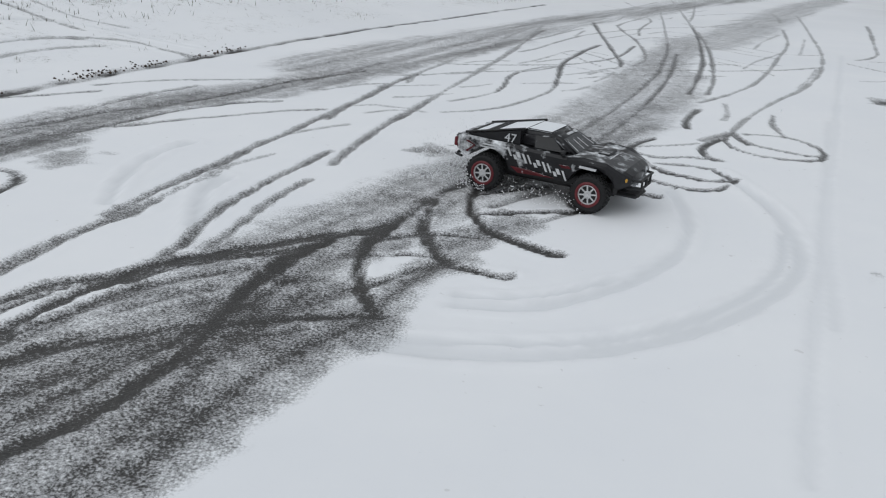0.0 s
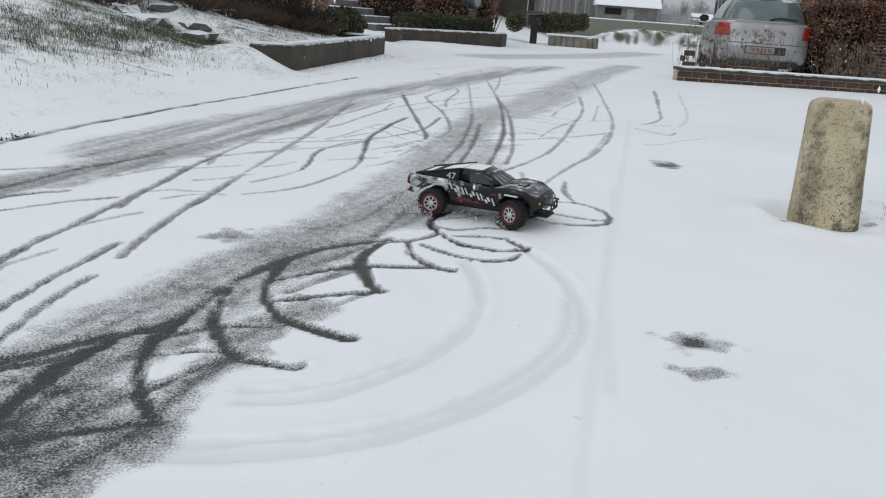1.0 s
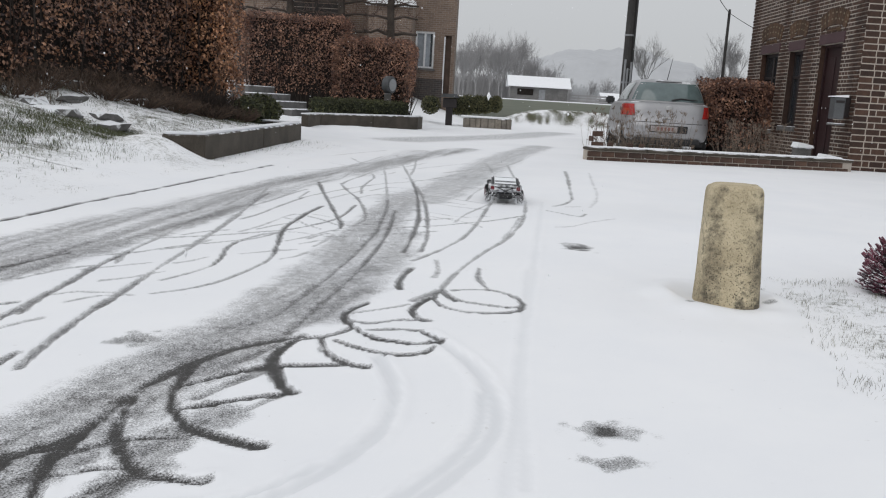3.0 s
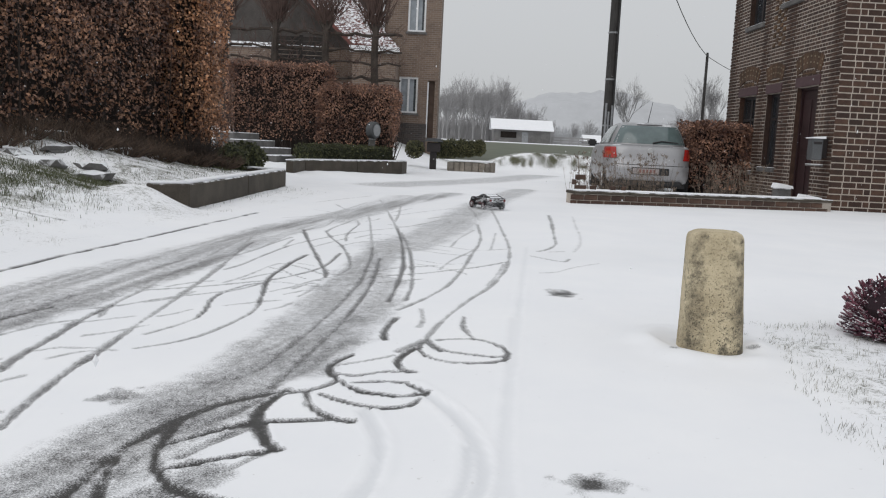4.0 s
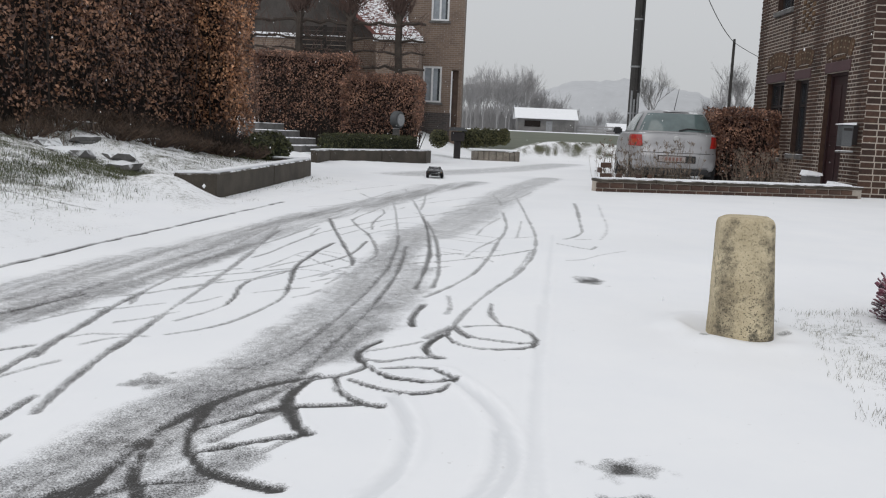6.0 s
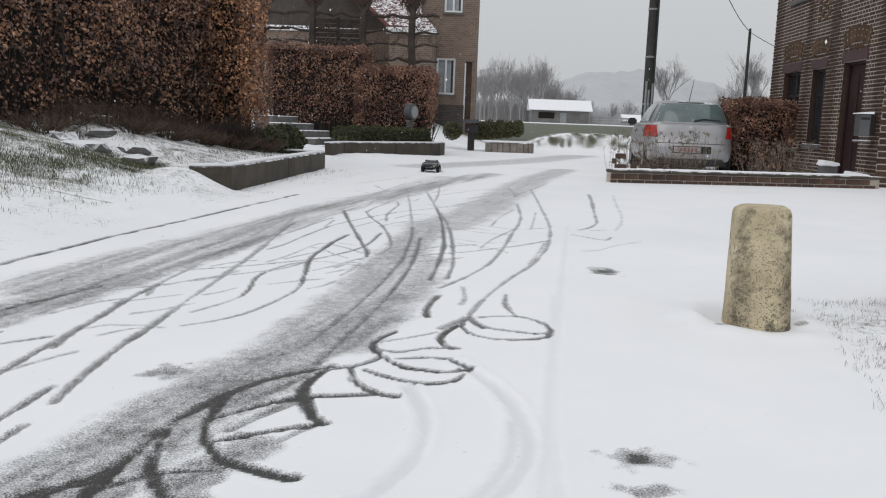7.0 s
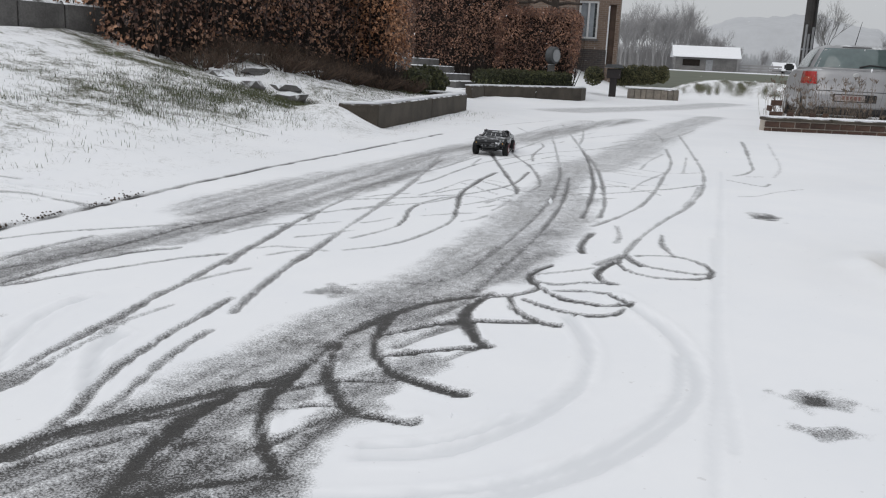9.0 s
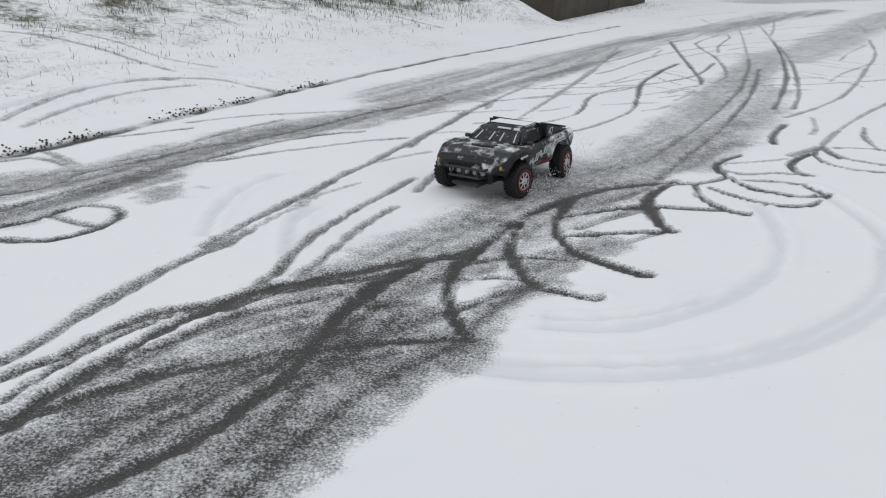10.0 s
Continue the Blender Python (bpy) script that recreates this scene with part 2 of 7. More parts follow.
def bollard_material():
    """Yellowed concrete with black pits and grey algae."""
    m, n, l, p = nodes_of("yellowed_concrete")
    co = n.new("ShaderNodeTexCoord").outputs["Object"]
    big, mid, fine = noise_node(n, l, co, 6, 6, 0.6), noise_node(n, l, co, 22, 6, 0.75), noise_node(n, l, co, 170, 4, 0.7)
    c = mix_node(n, l, ramp_node(n, l, big, 0.36, 0.62), (0.40, 0.325, 0.20, 1), (0.68, 0.58, 0.39, 1))
    c = mix_node(n, l, math_node(n, l, "MULTIPLY", ramp_node(n, l, fine, 0.35, 0.7), 0.45), c, (0.68, 0.60, 0.44, 1))
    c = mix_node(n, l, ramp_node(n, l, math_node(n, l, "ADD", math_node(n, l, "MULTIPLY", big, 0.5), math_node(n, l, "MULTIPLY", mid, 0.6)), 0.58, 0.72), c, (0.15, 0.135, 0.10, 1))
    sep = n.new("ShaderNodeSeparateXYZ")
    l.new(co, sep.inputs[0])
    # algae on the corners and grey weather at the top
    corner = math_node(n, l, "MULTIPLY", math_node(n, l, "ABSOLUTE", sep.outputs["X"], 0), math_node(n, l, "ABSOLUTE", sep.outputs["Y"], 0))
    algae = ramp_node(n, l, math_node(n, l, "ADD", math_node(n, l, "MULTIPLY", corner, 38), mid), 0.66, 0.95)
    c = mix_node(n, l, math_node(n, l, "MULTIPLY", algae, 0.85), c, (0.095, 0.082, 0.058, 1))
    pits = ramp_node(n, l, math_node(n, l, "ADD", noise_node(n, l, co, 150, 2, 0.5), math_node(n, l, "MULTIPLY", mid, 0.27)), 0.735, 0.79)
    low = ramp_node(n, l, math_node(n, l, "ADD", sep.outputs["Z"], math_node(n, l, "MULTIPLY", mid, 0.5)), 0.26, 0.62, (1, 1, 1, 1), (0.18, 0.18, 0.18, 1))
    c = mix_node(n, l, math_node(n, l, "MULTIPLY", pits, low), c, (0.06, 0.055, 0.045, 1))
    l.new(c, p.inputs["Base Color"])
    p.inputs["Roughness"].default_value = 0.9
    b = n.new("ShaderNodeBump")
    b.inputs["Strength"].default_value, b.inputs["Distance"].default_value = 0.9, 0.012
    l.new(math_node(n, l, "SUBTRACT", mid, math_node(n, l, "MULTIPLY", pits, 0.6)), b.inputs["Height"])
    l.new(b.outputs[0], p.inputs["Normal"])
    return m


M_BOLLARD = bollard_material()


# ---- building helpers ----
def mesh_of(name, bm, material, smooth=False):
    me = bpy.data.meshes.new(name)
    bm.to_mesh(me)
    bm.free()
    for mm in (material if isinstance(material, (list, tuple)) else (material,)):
        me.materials.append(mm)
    if smooth:
        me.polygons.foreach_set("use_smooth", [True] * len(me.polygons))
    return me


def part(name, bm, material, parent=None, label="", at=None, smooth=False, kind=""):
    """A bmesh as one mesh object, under a thing or a part of one."""
    ob = new(name, mesh_of(name, bm, material, smooth))
    if at is not None:
        ob.matrix_basis = at
    if parent is not None:
        ob.parent = parent
    return tagged(ob, label, kind=kind)


def thing(name, m, label, category, group="", kind=""):
    ob = new(name)
    ob.empty_display_size = 0.1
    ob.matrix_basis = m
    return tagged(ob, label, category, group, kind)


def raw(name, verts, faces, material, parent=None, label="", kind="", at=None, smooth=False):
    me = bpy.data.meshes.new(name)
    me.from_pydata(verts, [], faces)
    me.materials.append(material)
    if smooth:
        me.polygons.foreach_set("use_smooth", [True] * len(me.polygons))
    ob = new(name, me)
    if at is not None:
        ob.matrix_basis = at
    if parent is not None:
        ob.parent = parent
    return tagged(ob, label, kind=kind)


def box(bm, x0, y0, z0, x1, y1, z1, bevel=0.0, m=None, seg=1):
    b = bmesh.new()
    v = bmesh.ops.create_cube(b, size=1.0)["verts"]
    for q in v:
        q.co = Vector((x0 + (q.co.x + 0.5) * (x1 - x0), y0 + (q.co.y + 0.5) * (y1 - y0), z0 + (q.co.z + 0.5) * (z1 - z0)))
    if bevel:
        bmesh.ops.bevel(b, geom=list(b.edges), offset=bevel, segments=seg, affect="EDGES")
    return pour(bm, b, m)


def pour(bm, b, m=None):
    me = bpy.data.meshes.new("tmp")
    if m is not None:
        bmesh.ops.transform(b, matrix=m, verts=b.verts)
    b.to_mesh(me)
    b.free()
    bm.from_mesh(me)
    bpy.data.meshes.remove(me)
    return bm


def lathe(bm, profile, seg=24, m=None):
    """Turn (radius, height) pairs round z."""
    b = bmesh.new()
    rings = []
    for r, z in profile:
        rings.append([b.verts.new((max(r, 1e-4) * math.cos(2 * math.pi * i / seg), max(r, 1e-4) * math.sin(2 * math.pi * i / seg), z)) for i in range(seg)])
    for a, c in zip(rings, rings[1:]):
        for i in range(seg):
            b.faces.new((a[i], a[(i + 1) % seg], c[(i + 1) % seg], c[i]))
    b.faces.new(rings[0][::-1])
    b.faces.new(rings[-1])
    bmesh.ops.recalc_face_normals(b, faces=b.faces)
    return pour(bm, b, m)


def tube(bm, pts, r0, r1=None, seg=6):
    """A tapering tube along points."""
    r1 = r0 if r1 is None else r1
    pts = [Vector(q) for q in pts]
    rings = []
    for i, q in enumerate(pts):
        d = (pts[min(i + 1, len(pts) - 1)] - pts[max(i - 1, 0)]).normalized()
        side = d.cross(Vector((0, 0, 1)) if abs(d.z) < 0.9 else Vector((1, 0, 0))).normalized()
        up = side.cross(d)
        r = r0 + (r1 - r0) * i / max(1, len(pts) - 1)
        rings.append([bm.verts.new(q + side * (r * math.cos(2 * math.pi * k / seg)) + up * (r * math.sin(2 * math.pi * k / seg))) for k in range(seg)])
    for a, c in zip(rings, rings[1:]):
        for k in range(seg):
            bm.faces.new((a[k], a[(k + 1) % seg], c[(k + 1) % seg], c[k]))
    bm.faces.new(rings[0][::-1])
    bm.faces.new(rings[-1])
    return bm


def prism(bm, outline, y0, y1, m=None):
    """An outline of (x, z) pairs drawn out along y."""
    b = bmesh.new()
    a = [b.verts.new((x, y0, z)) for x, z in outline]
    c = [b.verts.new((x, y1, z)) for x, z in outline]
    n = len(a)
    b.faces.new(a)
    b.faces.new(c[::-1])
    for i in range(n):
        b.faces.new((a[i], c[i], c[(i + 1) % n], a[(i + 1) % n]))
    bmesh.ops.recalc_face_normals(b, faces=b.faces)
    return pour(bm, b, m)


def loft(bm, sections, caps=True):
    """Skin over rings of equal count."""
    rings = [[bm.verts.new(q) for q in s] for s in sections]
    n = len(rings[0])
    for a, c in zip(rings, rings[1:]):
        for k in range(n):
            bm.faces.new((a[k], a[(k + 1) % n], c[(k + 1) % n], c[k]))
    if caps:
        bm.faces.new(rings[0][::-1])
        bm.faces.new(rings[-1])
    bmesh.ops.recalc_face_normals(bm, faces=bm.faces)
    return bm


def smooth01(a, b, v):
    u = np.clip((np.asarray(v, dtype=float) - a) / (b - a), 0, 1)
    return u * u * (3 - 2 * u)


# ---- the ground: street, bank and yard ----
KERB, ALONG, ASIDE = np.array((-0.784, 4.725)), np.array((0.391, 0.920)), np.array((-0.920, 0.391))


def street(s, l):
    """The plan place l metres along the kerb and s metres to its left."""
    return KERB + ALONG * l + ASIDE * s


def ground_z(x, y):
    """Height of the ground without its snow."""
    x, y = np.asarray(x, dtype=float), np.asarray(y, dtype=float)
    s = (x - KERB[0]) * ASIDE[0] + (y - KERB[1]) * ASIDE[1]
    l = (x - KERB[0]) * ALONG[0] + (y - KERB[1]) * ALONG[1]
    z = 0.035 + 0.09 * smooth01(0.8, 5.5, y)
    rise = np.interp(l, [-6, 3, 5.4, 7.0, 8.6, 9.6, 11.5, 13.2, 15.6, 17.5, 22, 29, 36, 46], [0.45, 0.62, 0.68, 0.42, 0.22, 0.2, 0.22, 0.35, 0.42, 0.25, 0.4, 0.95, 0.3, 0.0])
    run = np.interp(l, [-6, 8.5, 9.5, 13, 20, 30], [3.3, 3.1, 4.5, 4.5, 4.0, 3.0])
    toe = np.interp(l, [3.0, 4.6, 9.0, 11.0], [0.1, 1.15, 1.15, 0.6])
    z = z + rise * np.clip((s - toe) / (run - 0.6 * toe), 0, 1.25) ** 1.15
    z = z + 0.16 * smooth01(1.13, 1.25, s) * smooth01(4.4, 5.2, l) * (1 - smooth01(8.3, 8.5, l))
    z = z + 0.018 * smooth01(0.0, 0.12, s) * (1 - smooth01(8.3, 9.3, l))
    far = np.clip((0.2807 * x + 0.9598 * y - 33) / 72, 0, 1)
    return z + far * 1.45


def lattice(x, y, cell, seed):
    """Smooth noise, -1 to 1."""
    rng = np.random.RandomState(seed)
    g = rng.uniform(-1, 1, (256, 256))
    u, v = np.asarray(x) / cell, np.asarray(y) / cell
    i, j = np.floor(u).astype(int), np.floor(v).astype(int)
    fu, fv = u - i, v - j
    fu, fv = fu * fu * (3 - 2 * fu), fv * fv * (3 - 2 * fv)
    i, j, i1, j1 = i % 256, j % 256, (i + 1) % 256, (j + 1) % 256
    return (g[i, j] * (1 - fu) + g[i1, j] * fu) * (1 - fv) + (g[i, j1] * (1 - fu) + g[i1, j1] * fu) * fv


def spread(stops):
    """Grid lines: (place, step) pairs, the step changing evenly between them."""
    out = [stops[0][0]]
    while out[-1] < stops[-1][0]:
        out.append(out[-1] + float(np.interp(out[-1], [a for a, b in stops], [b for a, b in stops])))
    return np.array(out)


GX = spread([(-420, 60), (-60, 12), (-14, 1.2), (-6, 0.2), (-3.2, 0.03), (-1.9, 0.015), (1.6, 0.015), (3.2, 0.022), (5, 0.035), (7, 0.06), (10, 0.12), (15, 0.2), (20, 1), (60, 6), (420, 60)])
GY = spread([(-60, 20), (-8, 2), (-1, 0.3), (0.75, 0.015), (4.2, 0.015), (8, 0.024), (13, 0.04), (20, 0.12), (40, 0.6), (110, 3), (600, 60)])
PX, PY = np.meshgrid(GX, GY, indexing="ij")
WARP = 0.008 * lattice(PX, PY, 0.05, 3) + 0.012 * lattice(PX, PY, 0.17, 4)
WEAR = np.zeros_like(PX)
PRESS = np.zeros_like(PX)
RIDGE = np.zeros_like(PX)


def curve_through(points, step=0.05):
    """A smooth line through plan points."""
    p = [np.array(q, dtype=float) for q in points]
    p = [2 * p[0] - p[1]] + p + [2 * p[-1] - p[-2]]
    out = []
    for a, b, c, d in zip(p, p[1:], p[2:], p[3:]):
        n = max(2, int(np.hypot(*(c - b)) / step))
        for k in range(n):
            t = k / n
            out.append(0.5 * (2 * b + (c - a) * t + (2 * a - 5 * b + 4 * c - d) * t * t + (3 * b - a - 3 * c + d) * t ** 3))
    out.append(p[-2])
    return np.array(out)


def reach(points, limit):
    """The window of the ground's grid near a line, and each place's distance to that line."""
    c = curve_through(points)
    i0, i1 = np.searchsorted(GX, c[:, 0].min() - limit), np.searchsorted(GX, c[:, 0].max() + limit)
    j0, j1 = np.searchsorted(GY, c[:, 1].min() - limit), np.searchsorted(GY, c[:, 1].max() + limit)
    win = (slice(i0, i1), slice(j0, j1))
    x, y = PX[win], PY[win]
    d = np.full(x.shape, 9.0)
    for a, b in zip(c, c[1:]):
        k0, k1 = np.searchsorted(GX[i0:i1], min(a[0], b[0]) - limit), np.searchsorted(GX[i0:i1], max(a[0], b[0]) + limit)
        m0, m1 = np.searchsorted(GY[j0:j1], min(a[1], b[1]) - limit), np.searchsorted(GY[j0:j1], max(a[1], b[1]) + limit)
        sub = (slice(k0, k1), slice(m0, m1))
        ab = b - a
        u = np.clip(((x[sub] - a[0]) * ab[0] + (y[sub] - a[1]) * ab[1]) / max(1e-9, ab @ ab), 0, 1)
        d[sub] = np.minimum(d[sub], np.hypot(x[sub] - a[0] - u * ab[0], y[sub] - a[1] - u * ab[1]))
    return win, d


def track(points, half, wear):
    """A tyre's line, worn through the snow."""
    half = max(half, 0.008)
    win, d = reach(points, half + 0.09)
    d = d + WARP[win] * min(1.0, half / 0.03)
    WEAR[win] = np.maximum(WEAR[win], wear * (1 - smooth01(half * 0.35, half * 1.3 + 0.004, d)))
    RIDGE[win] = np.maximum(RIDGE[win], np.exp(-((d - half * 1.7) / (half * 0.6)) ** 2) * min(1.0, half / 0.025))


def thin(points, half, wear, streaky=0.0):
    """A broad stretch where the snow is thin."""
    win, d = reach(points, half * 1.7)
    d = d + 2 * WARP[win]
    patchy = 1 + 0.16 * lattice(PX[win], PY[win], 0.12, 8) + 0.2 * lattice(d - 2 * WARP[win], 0.04 * PY[win], 0.022, 13)
    if streaky > 0.5:
        s = (PX[win] - KERB[0]) * ASIDE[0] + (PY[win] - KERB[1]) * ASIDE[1]
        l = (PX[win] - KERB[0]) * ALONG[0] + (PY[win] - KERB[1]) * ALONG[1]
        patchy = 1 + streaky * (0.6 * lattice(l * 0.06, s + 0.02 * l, 0.035, 9) + 0.5 * lattice(l * 0.05, s - 0.015 * l, 0.08, 10))
    WEAR[win] = np.maximum(WEAR[win], wear * patchy * (1 - smooth01(half * 0.4, half * 1.7, d)))


def press(points, half, deep=1.0):
    """A line pressed into snow that stays whole."""
    win, d = reach(points, half * 3)
    PRESS[win] = np.maximum(PRESS[win], deep * (1 - smooth01(half * 0.3, half, d + 0.5 * WARP[win])))
    RIDGE[win] = np.maximum(RIDGE[win], deep * np.exp(-((d - half * 1.4) / (half * 0.45)) ** 2))


def blotch(x, y, rx, ry, wear, seed):
    """A patch where water came through the snow."""
    u, v = (PX - x) / rx, (PY - y) / ry
    near = np.abs(u) + np.abs(v) < 6
    d = np.hypot(u[near], v[near]) * (1 + 0.5 * lattice(PX[near], PY[near], 0.035, seed))
    WEAR[near] = np.maximum(WEAR[near], wear * (1 - smooth01(0.2, 1.2, d)))


# worn tyre lines: the far tangle, then the near loops
track([(1.72, 7.62), (1.52, 6.60), (1.38, 5.88)], 0.0089, 0.396)
track([(-0.44, 2.94), (-0.40, 3.15), (-0.34, 3.37), (-0.27, 3.64), (-0.18, 3.91)], 0.0138, 0.576)
track([(-0.34, 2.41), (-0.30, 2.64), (-0.24, 2.90), (-0.16, 3.17), (-0.11, 3.34)], 0.0155, 0.6)
track([(-0.21, 3.68), (-0.18, 3.91), (-0.08, 4.21), (0.04, 4.63), (0.15, 4.94), (0.29, 5.47), (0.41, 5.90), (0.50, 6.20)], 0.0118, 0.44)
track([(-0.11, 3.34), (-0.05, 3.57), (0.03, 3.84), (0.12, 4.18), (0.23, 4.58), (0.34, 5.05)], 0.0133, 0.44)
track([(0.34, 5.05), (0.47, 5.67), (0.57, 6.07)], 0.0133, 0.546)
track([(-0.05, 3.19), (0.07, 3.25), (0.17, 3.34), (0.26, 3.47), (0.35, 3.63), (0.41, 3.76), (0.46, 3.96)], 0.0096, 0.528)
track([(0.45, 3.94), (0.49, 4.19), (0.52, 4.41), (0.57, 4.63), (0.66, 4.89), (0.73, 5.10), (0.86, 5.42)], 0.0126, 0.748)
track([(-0.02, 3.39), (0.08, 3.51), (0.17, 3.64)], 0.0089, 0.48)
track([(0.17, 3.64), (0.21, 3.80), (0.24, 4.01), (0.29, 4.16)], 0.0111, 0.66)
track([(0.29, 4.16), (0.42, 4.30), (0.55, 4.49)], 0.0081, 0.484)
track([(-0.58, 3.65), (-0.47, 3.74), (-0.35, 3.81), (-0.18, 3.87), (0.02, 4.04), (0.20, 4.14), (0.31, 4.20)], 0.0081, 0.396)
track([(-0.60, 3.77), (-0.50, 3.92), (-0.38, 4.19), (-0.23, 4.43), (-0.08, 4.66)], 0.0089, 0.44)
track([(-0.53, 3.40), (-0.47, 3.48), (-0.39, 3.58), (-0.29, 3.63)], 0.0089, 0.336)
track([(-0.38, 3.17), (-0.30, 3.22), (-0.18, 3.20)], 0.0086, 0.35)
track([(-0.24, 3.38), (-0.13, 3.44), (-0.01, 3.54)], 0.0074, 0.336)
track([(-0.32, 4.09), (-0.16, 4.19), (-0.01, 4.25), (0.20, 4.32), (0.46, 4.45), (0.54, 4.48)], 0.0074, 0.44)
track([(0.54, 4.48), (0.71, 4.66), (0.90, 4.95), (1.09, 5.51)], 0.0096, 0.66)
track([(0.31, 4.20), (0.45, 4.39), (0.60, 4.44), (0.76, 4.33), (1.04, 4.41), (1.21, 4.47), (1.39, 4.54)], 0.0067, 0.528)
track([(0.78, 4.49), (0.97, 4.54), (1.18, 4.63), (1.43, 4.72), (1.64, 4.84), (1.86, 4.97), (2.16, 5.21)], 0.0074, 0.616)
track([(0.90, 4.66), (1.11, 4.77), (1.31, 4.90), (1.46, 4.96), (1.60, 5.01)], 0.0067, 0.528)
track([(0.57, 6.31), (0.48, 5.81), (0.35, 5.27)], 0.0133, 0.44)
track([(1.03, 6.95), (0.97, 6.18), (0.92, 5.42), (0.89, 4.95), (0.88, 4.75), (0.85, 4.57)], 0.0118, 0.66)
track([(0.98, 6.73), (1.12, 7.05), (1.27, 7.30), (1.49, 8.00), (1.84, 8.69)], 0.0089, 0.44)
track([(1.20, 6.88), (1.17, 6.37), (1.17, 5.96), (1.14, 5.57), (1.10, 5.22), (1.04, 4.89), (0.96, 4.72)], 0.0111, 0.546)
track([(1.25, 6.20), (1.32, 6.58), (1.44, 7.00), (1.59, 7.49), (1.62, 7.86), (1.45, 7.47), (1.28, 7.07), (1.19, 6.76)], 0.0089, 0.44)
track([(1.75, 9.77), (1.75, 9.22), (1.76, 8.94)], 0.0089, 0.352)
track([(1.20, 8.06), (1.45, 8.47), (1.82, 9.24), (2.19, 10.16)], 0.0104, 0.352)
track([(0.95, 7.90), (1.30, 8.20), (1.84, 8.69), (2.29, 9.37)], 0.0089, 0.334)
track([(1.86, 7.15), (1.72, 6.43), (1.53, 5.59), (1.38, 4.96), (1.24, 4.49), (1.14, 4.18), (1.06, 3.95)], 0.0141, 0.686)
track([(1.82, 6.84), (1.68, 6.07), (1.55, 5.45), (1.41, 4.86), (1.27, 4.32), (1.15, 3.97)], 0.0126, 0.581)
track([(2.46, 10.61), (2.17, 8.90), (1.98, 7.82), (1.84, 7.06)], 0.0104, 0.37)
track([(2.70, 10.50), (2.27, 8.79), (2.00, 7.82)], 0.0104, 0.37)
track([(1.38, 5.88), (1.25, 5.30), (1.13, 4.85), (1.03, 4.49), (0.92, 4.18), (0.80, 3.86), (0.69, 3.59), (0.61, 3.40), (0.52, 3.21), (0.43, 3.01), (0.35, 2.86)], 0.0126, 0.616)
track([(1.31, 5.31), (1.17, 4.76), (1.07, 4.41), (0.95, 4.04), (0.84, 3.74), (0.74, 3.48), (0.63, 3.22), (0.53, 3.00), (0.46, 2.83), (0.39, 2.69)], 0.0133, 0.653)
track([(2.12, 9.63), (1.86, 8.38), (1.72, 7.62)], 0.0104, 0.37)
track([(0.64, 4.26), (0.77, 4.41), (0.80, 4.05), (0.85, 3.98)], 0.0089, 0.396)
track([(0.95, 4.11), (1.05, 4.21), (1.07, 3.97), (1.06, 3.85)], 0.0148, 0.37)
track([(0.33, 4.81), (0.43, 4.99), (0.55, 5.28), (0.63, 5.48), (0.83, 5.93), (1.03, 6.25), (1.25, 6.57), (1.54, 6.93), (1.85, 7.20), (2.14, 7.53), (2.59, 8.16), (3.00, 8.68), (3.53, 9.45), (4.24, 10.79)], 0.0074, 0.51)
track([(2.42, 8.19), (2.80, 8.64), (3.15, 9.13), (3.56, 9.86), (4.03, 10.82)], 0.0089, 0.484)
track([(0.31, 4.42), (0.44, 4.63), (0.59, 4.95), (0.66, 5.05)], 0.0081, 0.308)
track([(0.15, 5.04), (0.34, 5.22), (0.54, 5.62), (0.77, 6.16), (0.88, 6.38)], 0.0081, 0.44)
track([(0.66, 5.05), (0.77, 4.89), (0.87, 4.66), (1.01, 4.76)], 0.0074, 0.352)
track([(3.62, 9.71), (3.20, 8.34), (2.87, 7.30), (2.56, 6.32), (2.32, 5.63), (2.05, 4.97), (1.85, 4.57), (1.68, 4.27), (1.51, 4.02), (1.35, 3.77), (1.19, 3.50), (1.07, 3.27)], 0.0111, 0.458)
track([(2.77, 7.69), (2.47, 6.71), (2.25, 6.11), (2.04, 5.62), (1.77, 4.97), (1.52, 4.43), (1.33, 4.11), (1.19, 3.92), (1.06, 3.76)], 0.0104, 0.484)
track([(1.02, 3.61), (0.96, 3.49), (0.91, 3.36), (0.89, 3.25)], 0.0133, 0.749)
track([(2.69, 6.95), (2.44, 6.31), (2.23, 5.78)], 0.0089, 0.308)
track([(2.08, 5.09), (1.87, 4.66), (1.71, 4.35)], 0.0104, 0.282)
track([(1.46, 6.40), (1.64, 6.31), (1.82, 6.15), (1.97, 5.92), (2.14, 5.77), (2.39, 5.86)], 0.0059, 0.44)
track([(1.43, 6.15), (1.65, 6.00), (1.84, 5.76), (1.90, 5.70)], 0.0059, 0.396)
track([(1.49, 5.07), (1.63, 4.90), (1.70, 4.70)], 0.0067, 0.308)
track([(4.06, 8.98), (3.73, 8.14), (3.41, 7.37)], 0.0163, 0.528)
track([(3.41, 7.37), (3.08, 6.57), (2.91, 6.17), (2.72, 5.88), (2.58, 5.74)], 0.0118, 0.528)
track([(2.42, 5.49), (2.48, 5.35), (2.55, 5.22), (2.66, 5.36)], 0.0089, 0.484)
track([(2.19, 4.76), (2.32, 4.80), (2.52, 4.98), (2.77, 5.15)], 0.0067, 0.282)
track([(4.32, 8.90), (3.75, 7.58), (3.43, 6.82), (3.13, 6.19), (2.86, 5.72)], 0.0148, 0.194)
track([(2.66, 5.71), (2.79, 5.75)], 0.0104, 0.44)
